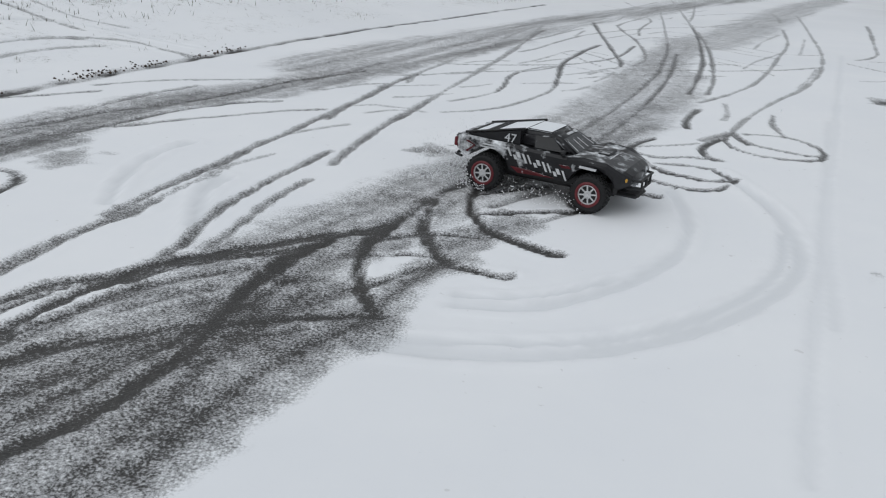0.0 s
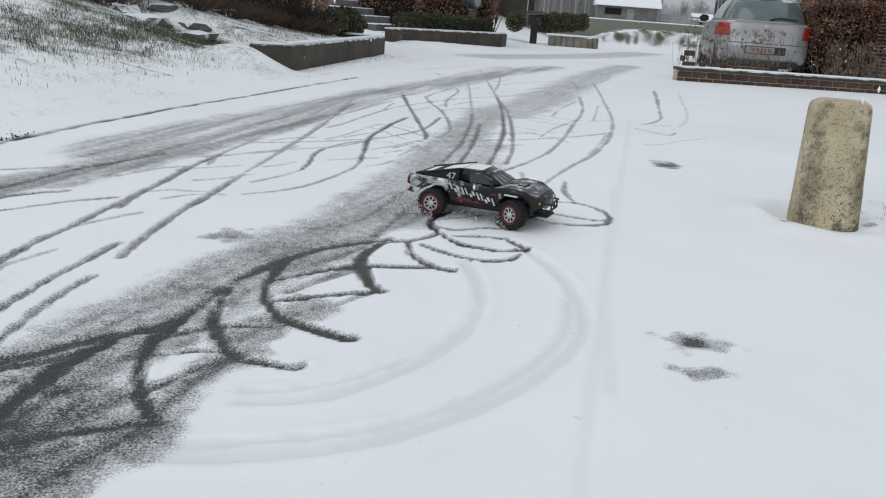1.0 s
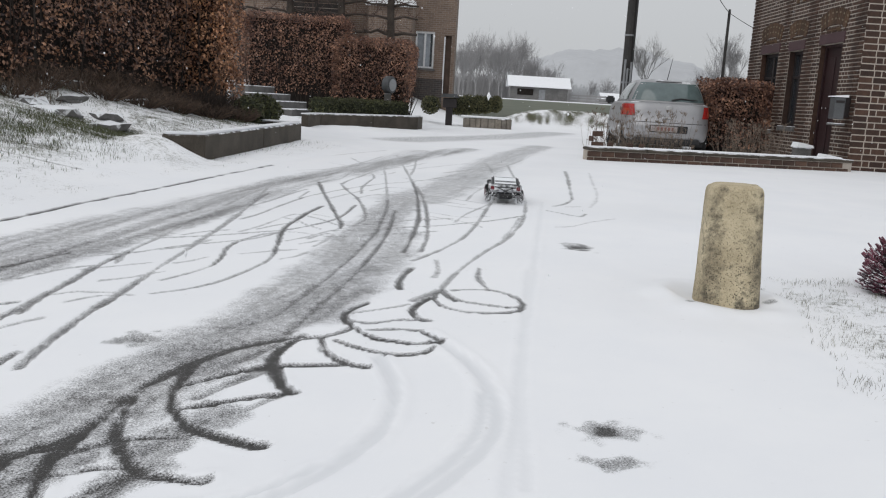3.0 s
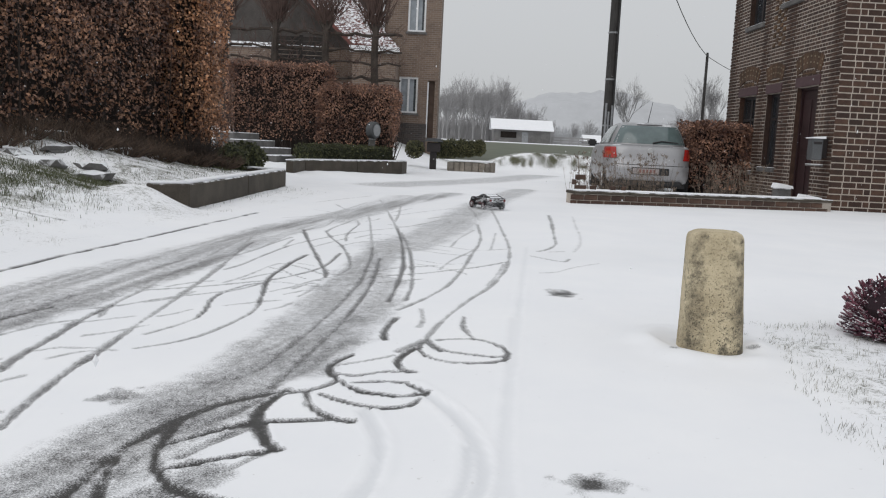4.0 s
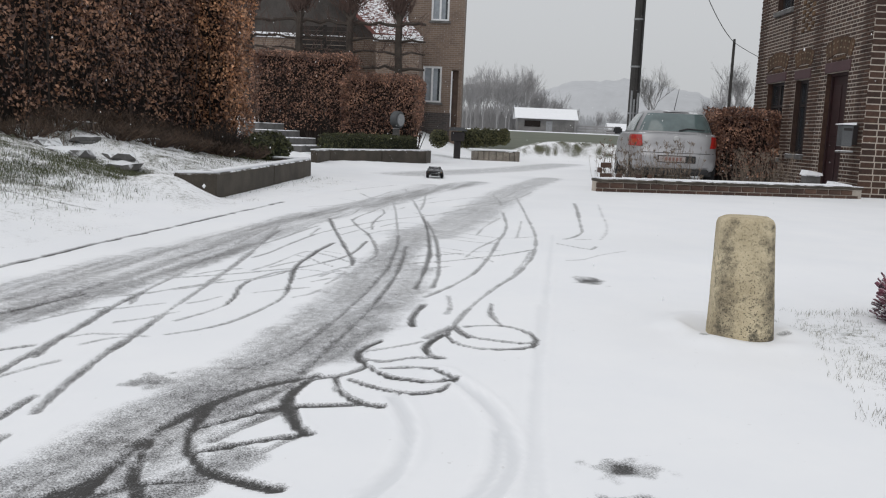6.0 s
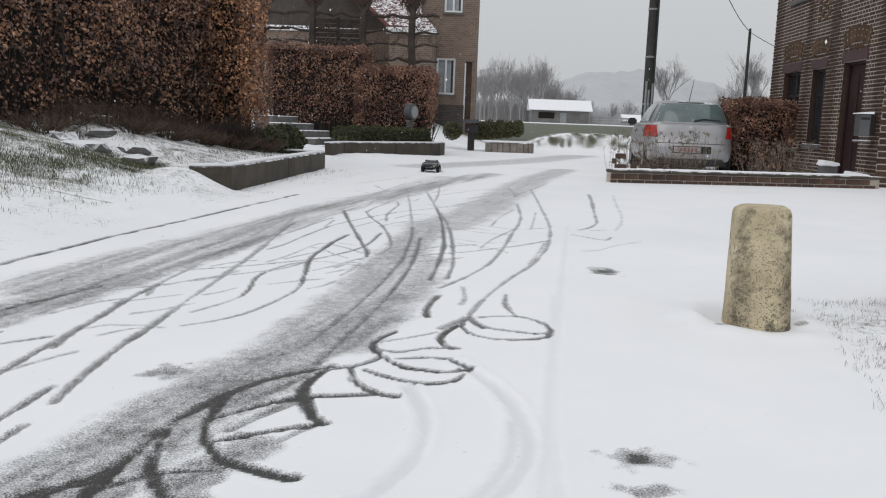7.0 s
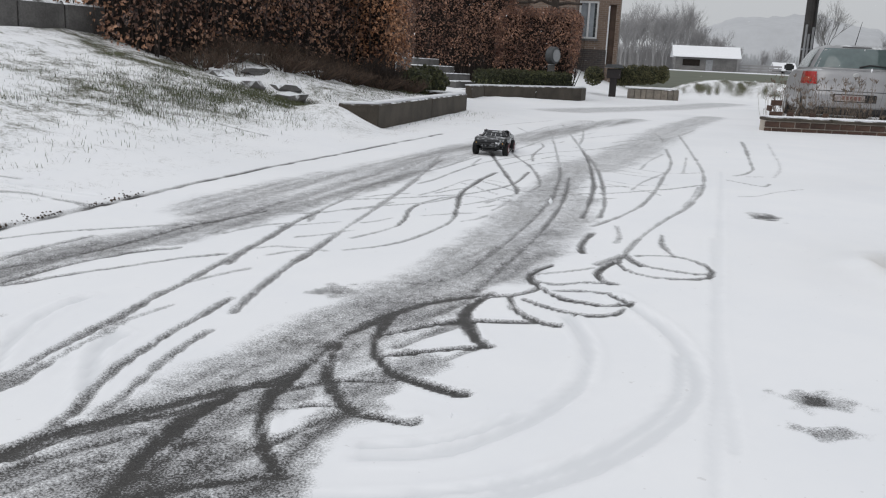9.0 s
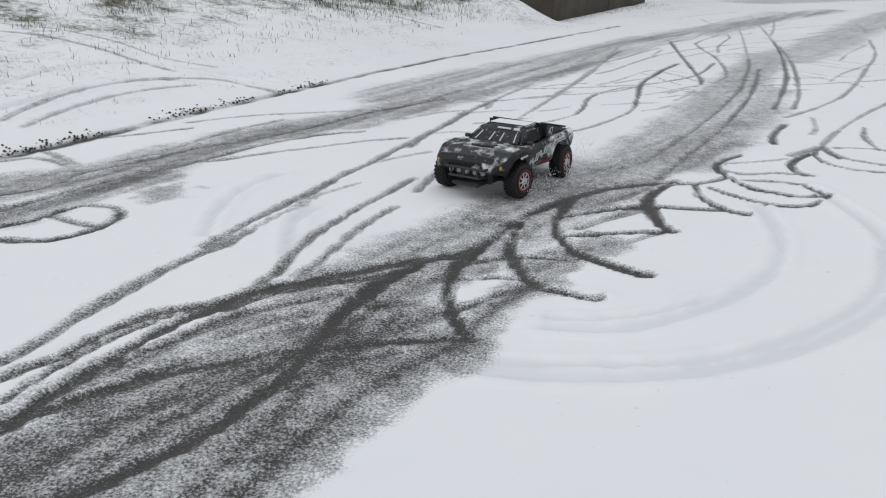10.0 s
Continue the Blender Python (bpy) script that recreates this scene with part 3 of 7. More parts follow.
track([(3.37, 9.81), (3.22, 9.15), (3.01, 8.43)], 0.0118, 0.528)
track([(1.18, 3.78), (1.13, 3.56), (1.08, 3.44)], 0.0118, 0.403)
track([(1.34, 3.62), (1.28, 3.45), (1.26, 3.30), (1.26, 3.23)], 0.0096, 0.557)
track([(1.10, 3.23), (1.21, 3.24), (1.29, 3.21), (1.33, 3.12), (1.33, 3.03), (1.30, 2.98), (1.26, 2.97), (1.18, 3.01), (1.10, 3.06), (1.06, 3.12), (1.06, 3.21)], 0.0077, 0.72)
track([(1.33, 3.02), (1.27, 2.92), (1.16, 2.90), (1.06, 2.92), (1.00, 2.99), (0.99, 3.09), (1.03, 3.20), (1.07, 3.25)], 0.0086, 0.72)
track([(1.05, 3.23), (1.06, 3.13), (1.07, 3.07)], 0.0138, 0.691)
track([(0.98, 3.12), (0.91, 3.02), (0.87, 2.95), (0.86, 2.88), (0.87, 2.83), (0.90, 2.81)], 0.0146, 0.9)
track([(0.90, 3.07), (0.97, 3.15), (1.05, 3.22)], 0.0172, 0.528)
track([(0.72, 3.04), (0.65, 2.96), (0.61, 2.88), (0.61, 2.80), (0.63, 2.71), (0.67, 2.62), (0.73, 2.58), (0.79, 2.55), (0.86, 2.57), (0.89, 2.60)], 0.0129, 0.97)
track([(0.63, 2.81), (0.70, 2.79), (0.81, 2.83), (0.90, 2.80)], 0.0086, 0.85)
track([(0.66, 2.71), (0.74, 2.72), (0.82, 2.70), (0.87, 2.63), (0.88, 2.58)], 0.0086, 0.82)
track([(0.54, 2.61), (0.58, 2.55), (0.64, 2.49), (0.72, 2.45), (0.80, 2.47), (0.84, 2.52)], 0.0086, 0.78)
track([(0.64, 2.91), (0.71, 2.94), (0.78, 2.97), (0.87, 3.02)], 0.0077, 0.5)
track([(0.50, 2.63), (0.49, 2.53), (0.51, 2.44), (0.55, 2.37), (0.59, 2.35)], 0.0138, 0.85)
track([(0.36, 2.38), (0.44, 2.38), (0.54, 2.37)], 0.0103, 0.8)
track([(0.61, 2.73), (0.55, 2.67), (0.49, 2.64), (0.42, 2.62), (0.38, 2.55)], 0.0172, 0.75)
track([(0.63, 5.83), (0.73, 6.15), (0.82, 6.37)], 0.008, 0.36)
track([(0.76, 5.84), (0.83, 6.10), (0.87, 6.23)], 0.008, 0.36)
track([(0.58, 4.89), (0.64, 4.81), (0.68, 4.66), (0.74, 4.54)], 0.008, 0.36)
track([(0.76, 5.06), (0.81, 5.01), (0.85, 4.95)], 0.008, 0.36)
track([(1.71, 7.77), (1.82, 7.90), (1.91, 8.09)], 0.008, 0.36)
track([(1.35, 6.39), (1.48, 6.59), (1.59, 6.69), (1.71, 6.62), (1.77, 6.47)], 0.008, 0.36)
track([(0.58, 4.12), (0.66, 4.19), (0.70, 4.22)], 0.008, 0.36)
track([(0.64, 4.06), (0.71, 4.19), (0.76, 4.32)], 0.008, 0.36)
track([(0.81, 4.30), (0.81, 4.12), (0.85, 4.06)], 0.008, 0.36)
track([(1.87, 7.54), (1.97, 7.31), (2.23, 7.50), (2.56, 7.87)], 0.008, 0.36)
track([(1.55, 9.96), (1.90, 10.52), (2.52, 11.45)], 0.008, 0.36)
track([(0.29, 3.88), (0.42, 3.94), (0.55, 3.99)], 0.008, 0.36)
track([(0.46, 3.78), (0.54, 3.84), (0.61, 3.95)], 0.008, 0.36)
track([(0.01, 3.68), (0.08, 3.73), (0.15, 3.81)], 0.008, 0.36)
track([(0.12, 4.72), (0.18, 4.86), (0.28, 5.09)], 0.008, 0.36)
track([(0.40, 4.50), (0.53, 4.66), (0.63, 4.73)], 0.008, 0.36)
track([(1.26, 5.72), (1.36, 5.79), (1.45, 5.67), (1.53, 5.53)], 0.008, 0.36)
track([(1.13, 5.86), (1.34, 6.14), (1.53, 6.23)], 0.008, 0.36)
track([(0.97, 5.85), (1.13, 6.12), (1.31, 6.42)], 0.008, 0.36)
track([(0.52, 4.19), (0.64, 4.31), (0.78, 4.49), (0.93, 4.63)], 0.008, 0.36)
track([(1.41, 5.31), (1.54, 5.24), (1.68, 5.08), (1.88, 5.13)], 0.008, 0.36)
track([(1.67, 5.74), (1.82, 5.55), (1.95, 5.47)], 0.008, 0.36)
track([(0.85, 4.18), (0.98, 4.25), (1.12, 4.21)], 0.008, 0.36)
track([(0.04, 4.32), (0.15, 4.42), (0.26, 4.47)], 0.008, 0.36)
track([(-0.05, 3.96), (0.07, 4.05), (0.17, 4.20)], 0.008, 0.36)
track([(1.55, 7.74), (1.83, 8.37), (2.15, 8.76), (2.57, 9.44)], 0.008, 0.36)
track([(1.40, 8.92), (1.53, 8.62), (1.58, 7.91)], 0.008, 0.36)
track([(1.97, 5.92), (2.21, 6.48), (2.56, 7.16)], 0.008, 0.36)
track([(1.58, 4.86), (1.75, 5.20), (2.00, 5.61), (2.19, 5.94)], 0.008, 0.36)
track([(2.13, 8.43), (2.58, 9.00), (3.08, 9.57)], 0.008, 0.36)
track([(0.99, 7.40), (1.25, 7.85), (1.48, 8.29)], 0.008, 0.36)
track([(-0.32, 3.08), (-0.22, 3.16), (-0.11, 3.17)], 0.008, 0.36)
track([(-0.32, 3.56), (-0.20, 3.63), (-0.08, 3.69)], 0.008, 0.36)
track([(-0.60, 1.29), (-0.65, 1.23), (-0.69, 1.15), (-0.73, 1.10)], 0.0114, 0.8)
track([(-0.43, 1.31), (-0.49, 1.26), (-0.54, 1.19), (-0.59, 1.13), (-0.64, 1.06), (-0.67, 0.99)], 0.019, 0.75)
track([(-0.37, 1.32), (-0.42, 1.21), (-0.47, 1.14), (-0.50, 1.06), (-0.54, 0.99), (-0.58, 0.93)], 0.019, 0.7)
track([(-0.55, 1.52), (-0.61, 1.46), (-0.65, 1.37), (-0.69, 1.31), (-0.71, 1.24)], 0.0133, 0.75)
track([(-0.70, 1.47), (-0.75, 1.39), (-0.78, 1.32), (-0.80, 1.25), (-0.82, 1.17), (-0.83, 1.11)], 0.0114, 0.7)
track([(-0.33, 1.52), (-0.36, 1.47), (-0.39, 1.41)], 0.0133, 0.6)
track([(-0.20, 1.55), (-0.25, 1.47), (-0.31, 1.42), (-0.34, 1.37)], 0.0133, 0.65)
track([(0.46, 2.81), (0.36, 2.59), (0.26, 2.46), (0.19, 2.39)], 0.0171, 0.6)
track([(-0.06, 2.14), (-0.13, 2.00), (-0.18, 1.83), (-0.21, 1.73)], 0.0171, 0.6)
track([(0.45, 2.66), (0.31, 2.60), (0.20, 2.53), (0.11, 2.43), (0.03, 2.31), (-0.03, 2.22), (-0.09, 2.05), (-0.14, 1.94), (-0.20, 1.89), (-0.26, 1.86), (-0.32, 1.82), (-0.38, 1.77), (-0.45, 1.72), (-0.51, 1.67), (-0.58, 1.61), (-0.62, 1.54), (-0.66, 1.47), (-0.69, 1.40), (-0.71, 1.34), (-0.73, 1.27), (-0.75, 1.21), (-0.77, 1.13), (-0.78, 1.08), (-0.79, 1.05)], 0.0199, 0.9)
track([(0.41, 2.61), (0.35, 2.50), (0.33, 2.39), (0.34, 2.23), (0.36, 2.16)], 0.0152, 0.97)
track([(0.11, 2.42), (0.07, 2.24), (0.06, 2.14), (0.08, 2.03), (0.11, 1.96), (0.16, 1.91), (0.22, 1.86), (0.26, 1.84)], 0.0171, 0.97)
track([(0.09, 2.25), (0.17, 2.30), (0.25, 2.35), (0.31, 2.37), (0.38, 2.38)], 0.0114, 0.85)
track([(0.08, 2.08), (0.17, 2.11), (0.26, 2.14), (0.37, 2.16)], 0.0114, 0.85)
track([(-0.02, 2.22), (-0.05, 2.05), (-0.05, 1.93), (-0.02, 1.82), (0.01, 1.74), (0.07, 1.71), (0.13, 1.68), (0.15, 1.70)], 0.0171, 0.9)
track([(-0.15, 1.75), (-0.07, 1.77), (-0.01, 1.77), (0.03, 1.76)], 0.0114, 0.72)
track([(-0.14, 1.86), (-0.05, 1.91), (0.03, 1.92), (0.11, 1.91)], 0.0114, 0.75)
track([(-0.04, 2.04), (0.01, 2.07), (0.07, 2.08)], 0.0104, 0.55)
track([(0.12, 2.15), (0.21, 2.25), (0.32, 2.36)], 0.019, 0.5)
track([(0.16, 1.97), (0.25, 2.07), (0.35, 2.16)], 0.0152, 0.4)
track([(-0.12, 1.96), (-0.17, 1.84), (-0.18, 1.73), (-0.17, 1.64), (-0.15, 1.55), (-0.12, 1.47)], 0.0181, 0.97)
track([(-0.11, 1.46), (-0.16, 1.45), (-0.23, 1.43), (-0.30, 1.41), (-0.36, 1.39), (-0.41, 1.37), (-0.46, 1.35), (-0.51, 1.31), (-0.56, 1.28), (-0.61, 1.25), (-0.65, 1.21), (-0.69, 1.17), (-0.73, 1.13), (-0.76, 1.08), (-0.78, 1.03)], 0.0152, 0.9)
track([(-0.26, 1.82), (-0.32, 1.72), (-0.35, 1.62), (-0.38, 1.52), (-0.39, 1.43), (-0.40, 1.35), (-0.41, 1.27), (-0.43, 1.20), (-0.45, 1.15), (-0.47, 1.09), (-0.50, 1.03), (-0.53, 0.99), (-0.56, 0.94), (-0.61, 0.88)], 0.0199, 0.98)
track([(0.00, 1.74), (-0.07, 1.68), (-0.13, 1.60), (-0.20, 1.55), (-0.24, 1.50), (-0.27, 1.45)], 0.0152, 0.7)
track([(-0.24, 1.38), (-0.30, 1.35), (-0.35, 1.30), (-0.37, 1.25), (-0.40, 1.21)], 0.0133, 0.72)
track([(-0.63, 1.55), (-0.68, 1.51), (-0.73, 1.48), (-0.77, 1.42), (-0.80, 1.35), (-0.82, 1.27), (-0.86, 1.22), (-0.87, 1.18)], 0.0162, 0.75)
track([(-0.30, 1.77), (-0.36, 1.73), (-0.42, 1.70), (-0.48, 1.66), (-0.54, 1.61), (-0.60, 1.52)], 0.0133, 0.8)
track([(-0.40, 1.63), (-0.46, 1.59), (-0.52, 1.54), (-0.57, 1.48), (-0.62, 1.40), (-0.65, 1.34), (-0.68, 1.28)], 0.0142, 0.65)
track([(-0.42, 1.53), (-0.48, 1.50), (-0.54, 1.43), (-0.58, 1.38)], 0.0142, 0.6)
track([(-0.71, 1.99), (-0.75, 1.87), (-0.78, 1.79), (-0.81, 1.71), (-0.83, 1.63), (-0.85, 1.54), (-0.87, 1.45), (-0.88, 1.36), (-0.89, 1.30), (-0.91, 1.23)], 0.0181, 0.6)
track([(-0.36, 3.30), (-0.48, 2.90), (-0.54, 2.69), (-0.60, 2.51), (-0.63, 2.38), (-0.69, 2.20), (-0.73, 2.08), (-0.75, 1.98), (-0.78, 1.86)], 0.0142, 0.6)
track([(-0.52, 2.47), (-0.61, 2.33), (-0.65, 2.19), (-0.70, 2.03), (-0.73, 1.86)], 0.0095, 0.35)
track([(-0.37, 2.54), (-0.43, 2.36), (-0.47, 2.25), (-0.51, 2.11), (-0.54, 1.99), (-0.56, 1.85), (-0.56, 1.74), (-0.58, 1.66)], 0.0142, 0.62)
track([(-0.38, 2.25), (-0.44, 2.06), (-0.47, 1.90), (-0.49, 1.79), (-0.51, 1.71)], 0.0123, 0.55)
track([(-0.60, 2.55), (-0.55, 2.66), (-0.46, 2.79), (-0.36, 2.89)], 0.0114, 0.35)
track([(-1.49, 2.17), (-1.41, 2.27), (-1.38, 2.44), (-1.27, 2.60), (-1.16, 2.80), (-1.01, 2.97), (-0.86, 3.19), (-0.70, 3.50), (-0.42, 3.88)], 0.0171, 0.72)
track([(-1.41, 2.05), (-1.34, 2.20), (-1.26, 2.38), (-1.15, 2.54), (-1.07, 2.67), (-0.97, 2.85), (-0.80, 3.06), (-0.65, 3.14)], 0.0171, 0.68)
track([(-1.54, 2.87), (-1.41, 2.97), (-1.29, 3.08)], 0.0114, 0.7)
track([(-1.34, 3.17), (-1.13, 3.35), (-0.90, 3.46), (-0.60, 3.62), (-0.42, 3.93)], 0.0123, 0.62)
track([(-1.35, 2.56), (-1.24, 2.76), (-1.14, 3.04), (-1.00, 3.30)], 0.0133, 0.55)
track([(-1.16, 2.57), (-1.04, 2.64), (-0.89, 2.78), (-0.76, 2.88), (-0.60, 3.01), (-0.47, 3.08)], 0.0104, 0.65)
track([(-1.70, 2.50), (-1.62, 2.57), (-1.50, 2.52), (-1.38, 2.41)], 0.0123, 0.5)
track([(-1.62, 2.65), (-1.50, 2.56), (-1.38, 2.47)], 0.0152, 0.5)
track([(-1.28, 1.83), (-1.19, 1.83), (-1.13, 1.87), (-1.09, 1.94), (-1.08, 2.04), (-1.12, 2.11), (-1.20, 2.12), (-1.25, 2.07), (-1.28, 1.98), (-1.33, 1.92)], 0.0123, 0.85)
track([(-1.25, 2.02), (-1.15, 1.97), (-1.10, 1.96)], 0.0152, 0.65)
track([(-2.61, 4.04), (-2.42, 4.09), (-2.20, 4.06), (-1.88, 3.97), (-1.69, 3.91)], 0.0133, 0.42)
track([(-2.71, 4.20), (-2.45, 4.26), (-2.14, 4.23), (-1.80, 4.11), (-1.57, 4.11)], 0.0114, 0.36)
track([(-1.66, 6.53), (-1.28, 6.55), (-0.97, 6.48), (-0.69, 6.42)], 0.0133, 0.42)
track([(-1.92, 2.88), (-1.92, 3.10), (-1.90, 3.32), (-1.82, 3.56), (-1.68, 3.76), (-1.49, 3.89), (-1.29, 3.86), (-1.16, 3.85)], 0.019, 0.42)
track([(-1.82, 2.86), (-1.80, 3.12), (-1.74, 3.38), (-1.64, 3.59), (-1.52, 3.75)], 0.019, 0.38)
# wide stretches of thin, churned snow
thin([(-0.63, 3.90), (-0.46, 4.25), (-0.24, 4.63), (0.02, 5.12), (0.37, 5.87), (0.74, 6.70), (1.22, 7.63), (1.86, 8.83), (2.77, 10.52), (4.01, 12.63)], 0.2, 0.344, 0.7)
thin([(-0.68, 4.17), (-0.48, 4.39), (-0.26, 4.88), (0.02, 5.45), (0.46, 6.30)], 0.07, 0.246, 0.7)
thin([(-0.04, 2.10), (0.10, 2.39), (0.29, 2.79), (0.53, 3.34), (0.84, 4.12), (1.14, 4.89), (1.50, 5.89)], 0.13, 0.344, 0.4)
thin([(1.54, 5.89), (1.90, 6.45), (2.49, 7.64), (3.30, 9.40), (4.36, 11.56), (5.97, 14.50)], 0.22, 0.295, 0.4)
thin([(0.52, 2.86), (0.69, 3.22), (0.93, 3.74), (1.18, 4.49)], 0.1, 0.295, 0.4)
thin([(3.33, 14.40), (4.50, 15.74), (6.39, 17.89), (9.75, 22.68)], 0.5, 0.271, 0.4)
thin([(1.44, 7.72), (2.12, 9.47), (3.05, 11.65)], 0.2, 0.18, 0.4)
thin([(-1.52, 2.23), (-1.39, 2.35), (-1.26, 2.53), (-1.16, 2.75), (-1.01, 3.02), (-0.77, 3.32), (-0.42, 3.88), (-0.08, 4.54), (0.34, 5.30)], 0.12, 0.415, 0.7)
thin([(-1.38, 1.99), (-1.31, 2.08), (-1.26, 2.24), (-1.18, 2.44)], 0.08, 0.439, 0.7)
thin([(0.82, 3.59), (0.47, 3.06), (0.19, 2.69), (-0.02, 2.35), (-0.17, 2.08), (-0.27, 1.93), (-0.37, 1.70), (-0.44, 1.52), (-0.52, 1.37), (-0.61, 1.24), (-0.68, 1.12), (-0.73, 1.00)], 0.11, 0.439, 0.4)
thin([(0.24, 2.60), (0.09, 2.40), (-0.02, 2.20), (-0.11, 1.98), (-0.18, 1.80), (-0.28, 1.65), (-0.38, 1.52)], 0.07, 0.488, 0.4)
thin([(0.75, 3.27), (0.46, 2.81), (0.27, 2.55), (0.09, 2.29), (-0.03, 2.06)], 0.06, 0.439, 0.4)
thin([(-0.14, 1.43), (-0.23, 1.30), (-0.30, 1.17), (-0.35, 1.04), (-0.38, 0.92)], 0.07, 0.634, 0.3)
thin([(-0.26, 1.54), (-0.32, 1.37), (-0.37, 1.22), (-0.40, 1.09), (-0.43, 0.98), (-0.45, 0.91)], 0.09, 0.634, 0.3)
thin([(-0.39, 1.41), (-0.46, 1.27), (-0.53, 1.14), (-0.58, 1.02), (-0.61, 0.91)], 0.09, 0.683, 0.3)
thin([(-0.51, 1.30), (-0.58, 1.19), (-0.64, 1.04), (-0.69, 0.93)], 0.09, 0.683, 0.3)
thin([(0.03, 1.76), (-0.07, 1.62), (-0.12, 1.48), (-0.19, 1.35)], 0.05, 0.561, 0.3)
thin([(0.20, 2.05), (0.09, 1.95), (0.01, 1.83)], 0.05, 0.488, 0.3)
# faint rings pressed into whole snow
press([(-0.13, 1.34), (0.03, 1.33), (0.23, 1.36), (0.45, 1.47), (0.66, 1.65), (0.83, 1.88), (0.9, 2.14), (0.91, 2.39), (0.86, 2.66)], 0.028)
press([(-0.09, 1.37), (0.08, 1.38), (0.26, 1.41), (0.45, 1.51), (0.63, 1.67), (0.78, 1.87), (0.87, 2.11)], 0.02)
press([(0.03, 1.53), (0.19, 1.55), (0.37, 1.68), (0.53, 1.87), (0.62, 2.08), (0.65, 2.26), (0.65, 2.43)], 0.024)
press([(0.03, 1.57), (0.2, 1.6), (0.37, 1.72)], 0.016)
press([(0.54, 1.03), (0.73, 1.52), (1.28, 2.84), (2.59, 5.98)], 0.02, 0.45)
press([(-0.57, 1.85), (-0.62, 2.1), (-0.62, 2.23)], 0.024)
press([(-0.81, 1.94), (-0.85, 2.17), (-0.84, 2.39), (-0.78, 2.53)], 0.02)
press([(-0.58, 1.9), (-0.62, 2.06), (-0.59, 2.21)], 0.02)
press([(-2.17, 3.27), (-2.1, 3.68), (-1.81, 3.98), (-1.49, 4.02), (-1.21, 4.02)], 0.02)
press([(-2, 2.99), (-1.9, 3.39), (-1.7, 3.73), (-1.37, 3.83)], 0.02)
press([(-4.15, 6.45), (-2.96, 5.48), (-2.1, 4.82), (-1.74, 4.56)], 0.02)
press([(0.79, 1.56), (1.05, 2.29), (1.57, 3.6)], 0.02, 0.45)

for bx, by, brx, bry, bw in ((1.11, 1.83, 0.045, 0.05, 0.9), (1.11, 1.83, 0.09, 0.07, 0.5), (1.04, 1.66, 0.07, 0.04, 0.5), (2.05, 4.14, 0.075, 0.1, 0.85), (-0.05, 2.65, 0.1, 0.07, 0.55), (-1.06, 2.27, 0.1, 0.12, 0.4), (0.0, 1.72, 0.04, 0.03, 0.5), (2.02, 2.96, 0.03, 0.03, 0.5), (2.37, 2.93, 0.04, 0.025, 0.5)):
    blotch(bx, by, brx, bry, bw, int(100 * bx + 300))
S_OF = (PX - KERB[0]) * ASIDE[0] + (PY - KERB[1]) * ASIDE[1]
L_OF = (PX - KERB[0]) * ALONG[0] + (PY - KERB[1]) * ALONG[1]
# dark broken line along the kerb's foot
broken = (0.35 + 0.65 * smooth01(-0.6, 0.4, lattice(PX, PY, 0.1, 11))) * (L_OF > -6) * (L_OF < 4.0)
WEAR = np.maximum(WEAR, 1.0 * broken * np.exp(-((S_OF + 0.6 * WARP) / (0.016 + 0.012 * smooth01(0.5, -1.5, L_OF))) ** 2))
# turf showing on the bank and in the yard's corner
TURF = 0.85 * (0.45 * smooth01(0.04, 0.3, S_OF) + 0.55 * smooth01(0.4, 1.6, S_OF)) * (1 - smooth01(7.2, 8.4, L_OF)) * (0.36 + 0.3 * lattice(PX, PY, 0.5, 21) + 0.3 * lattice(PX, PY, 0.14, 22) + 0.2 * lattice(PX, PY, 0.05, 26))
TURF = TURF + 0.16 * (0.55 + 0.6 * lattice(PX, PY, 0.22, 61) + 0.5 * lattice(PX, PY, 0.08, 62)) * np.exp(-(((S_OF - 1.6) / 0.6) ** 2)) * smooth01(0.6, 2.2, L_OF) * (1 - smooth01(4.0, 5.2, L_OF))
TURF = TURF + (0.3 + 0.3 * lattice(PX, PY, 0.3, 63)) * smooth01(2.5, 2.9, S_OF) * smooth01(2.5, 3.5, L_OF) * (1 - smooth01(8.2, 8.6, L_OF))
yard = smooth01(0.0, 0.25, (PX - 2.05 - 0.42 * (PY - 2.08) + 0.06 * lattice(PX, PY, 0.15, 23))) * smooth01(-0.8, 0.9, PY + 0.3 * lattice(PX, PY, 0.5, 51)) * (1 - smooth01(3.2, 3.45, PY + 0.06 * lattice(PX, PY, 0.2, 52))) * (1 - smooth01(4.5, 7.5, PX + 0.5 * lattice(PX, PY, 0.8, 53)))
TURF = np.maximum(TURF, 0.25 * yard + 0.2 * yard * lattice(PX, PY, 0.035, 24) + 0.12 * yard * lattice(PX, PY, 0.3, 54))
hump = np.exp(-(((0.2807 * PX + 0.9598 * PY - 29.0) / 1.5) ** 4)) * np.exp(-(((0.9598 * PX - 0.2807 * PY - 3.9) / 2.3) ** 4))
verge = smooth01(0.1, 0.4, hump)
TURF = np.clip(np.maximum(TURF, verge * (0.5 + 0.35 * lattice(PX, PY, 0.3, 25) + 0.5 * lattice(PX, PY, 0.12, 28))), 0, 1)
AHEAD, ACROSS = 0.2807 * PX + 0.9598 * PY, 0.9598 * PX - 0.2807 * PY
FIELD = smooth01(32, 35, AHEAD) * (1 - smooth01(94, 100, AHEAD)) * (ACROSS > -40) * (ACROSS < 60) * 0.95
drift = 0.006 * lattice(PX, PY, 0.8, 31) + 0.003 * lattice(PX, PY, 0.25, 32) + 0.0012 * lattice(PX, PY, 0.06, 33)
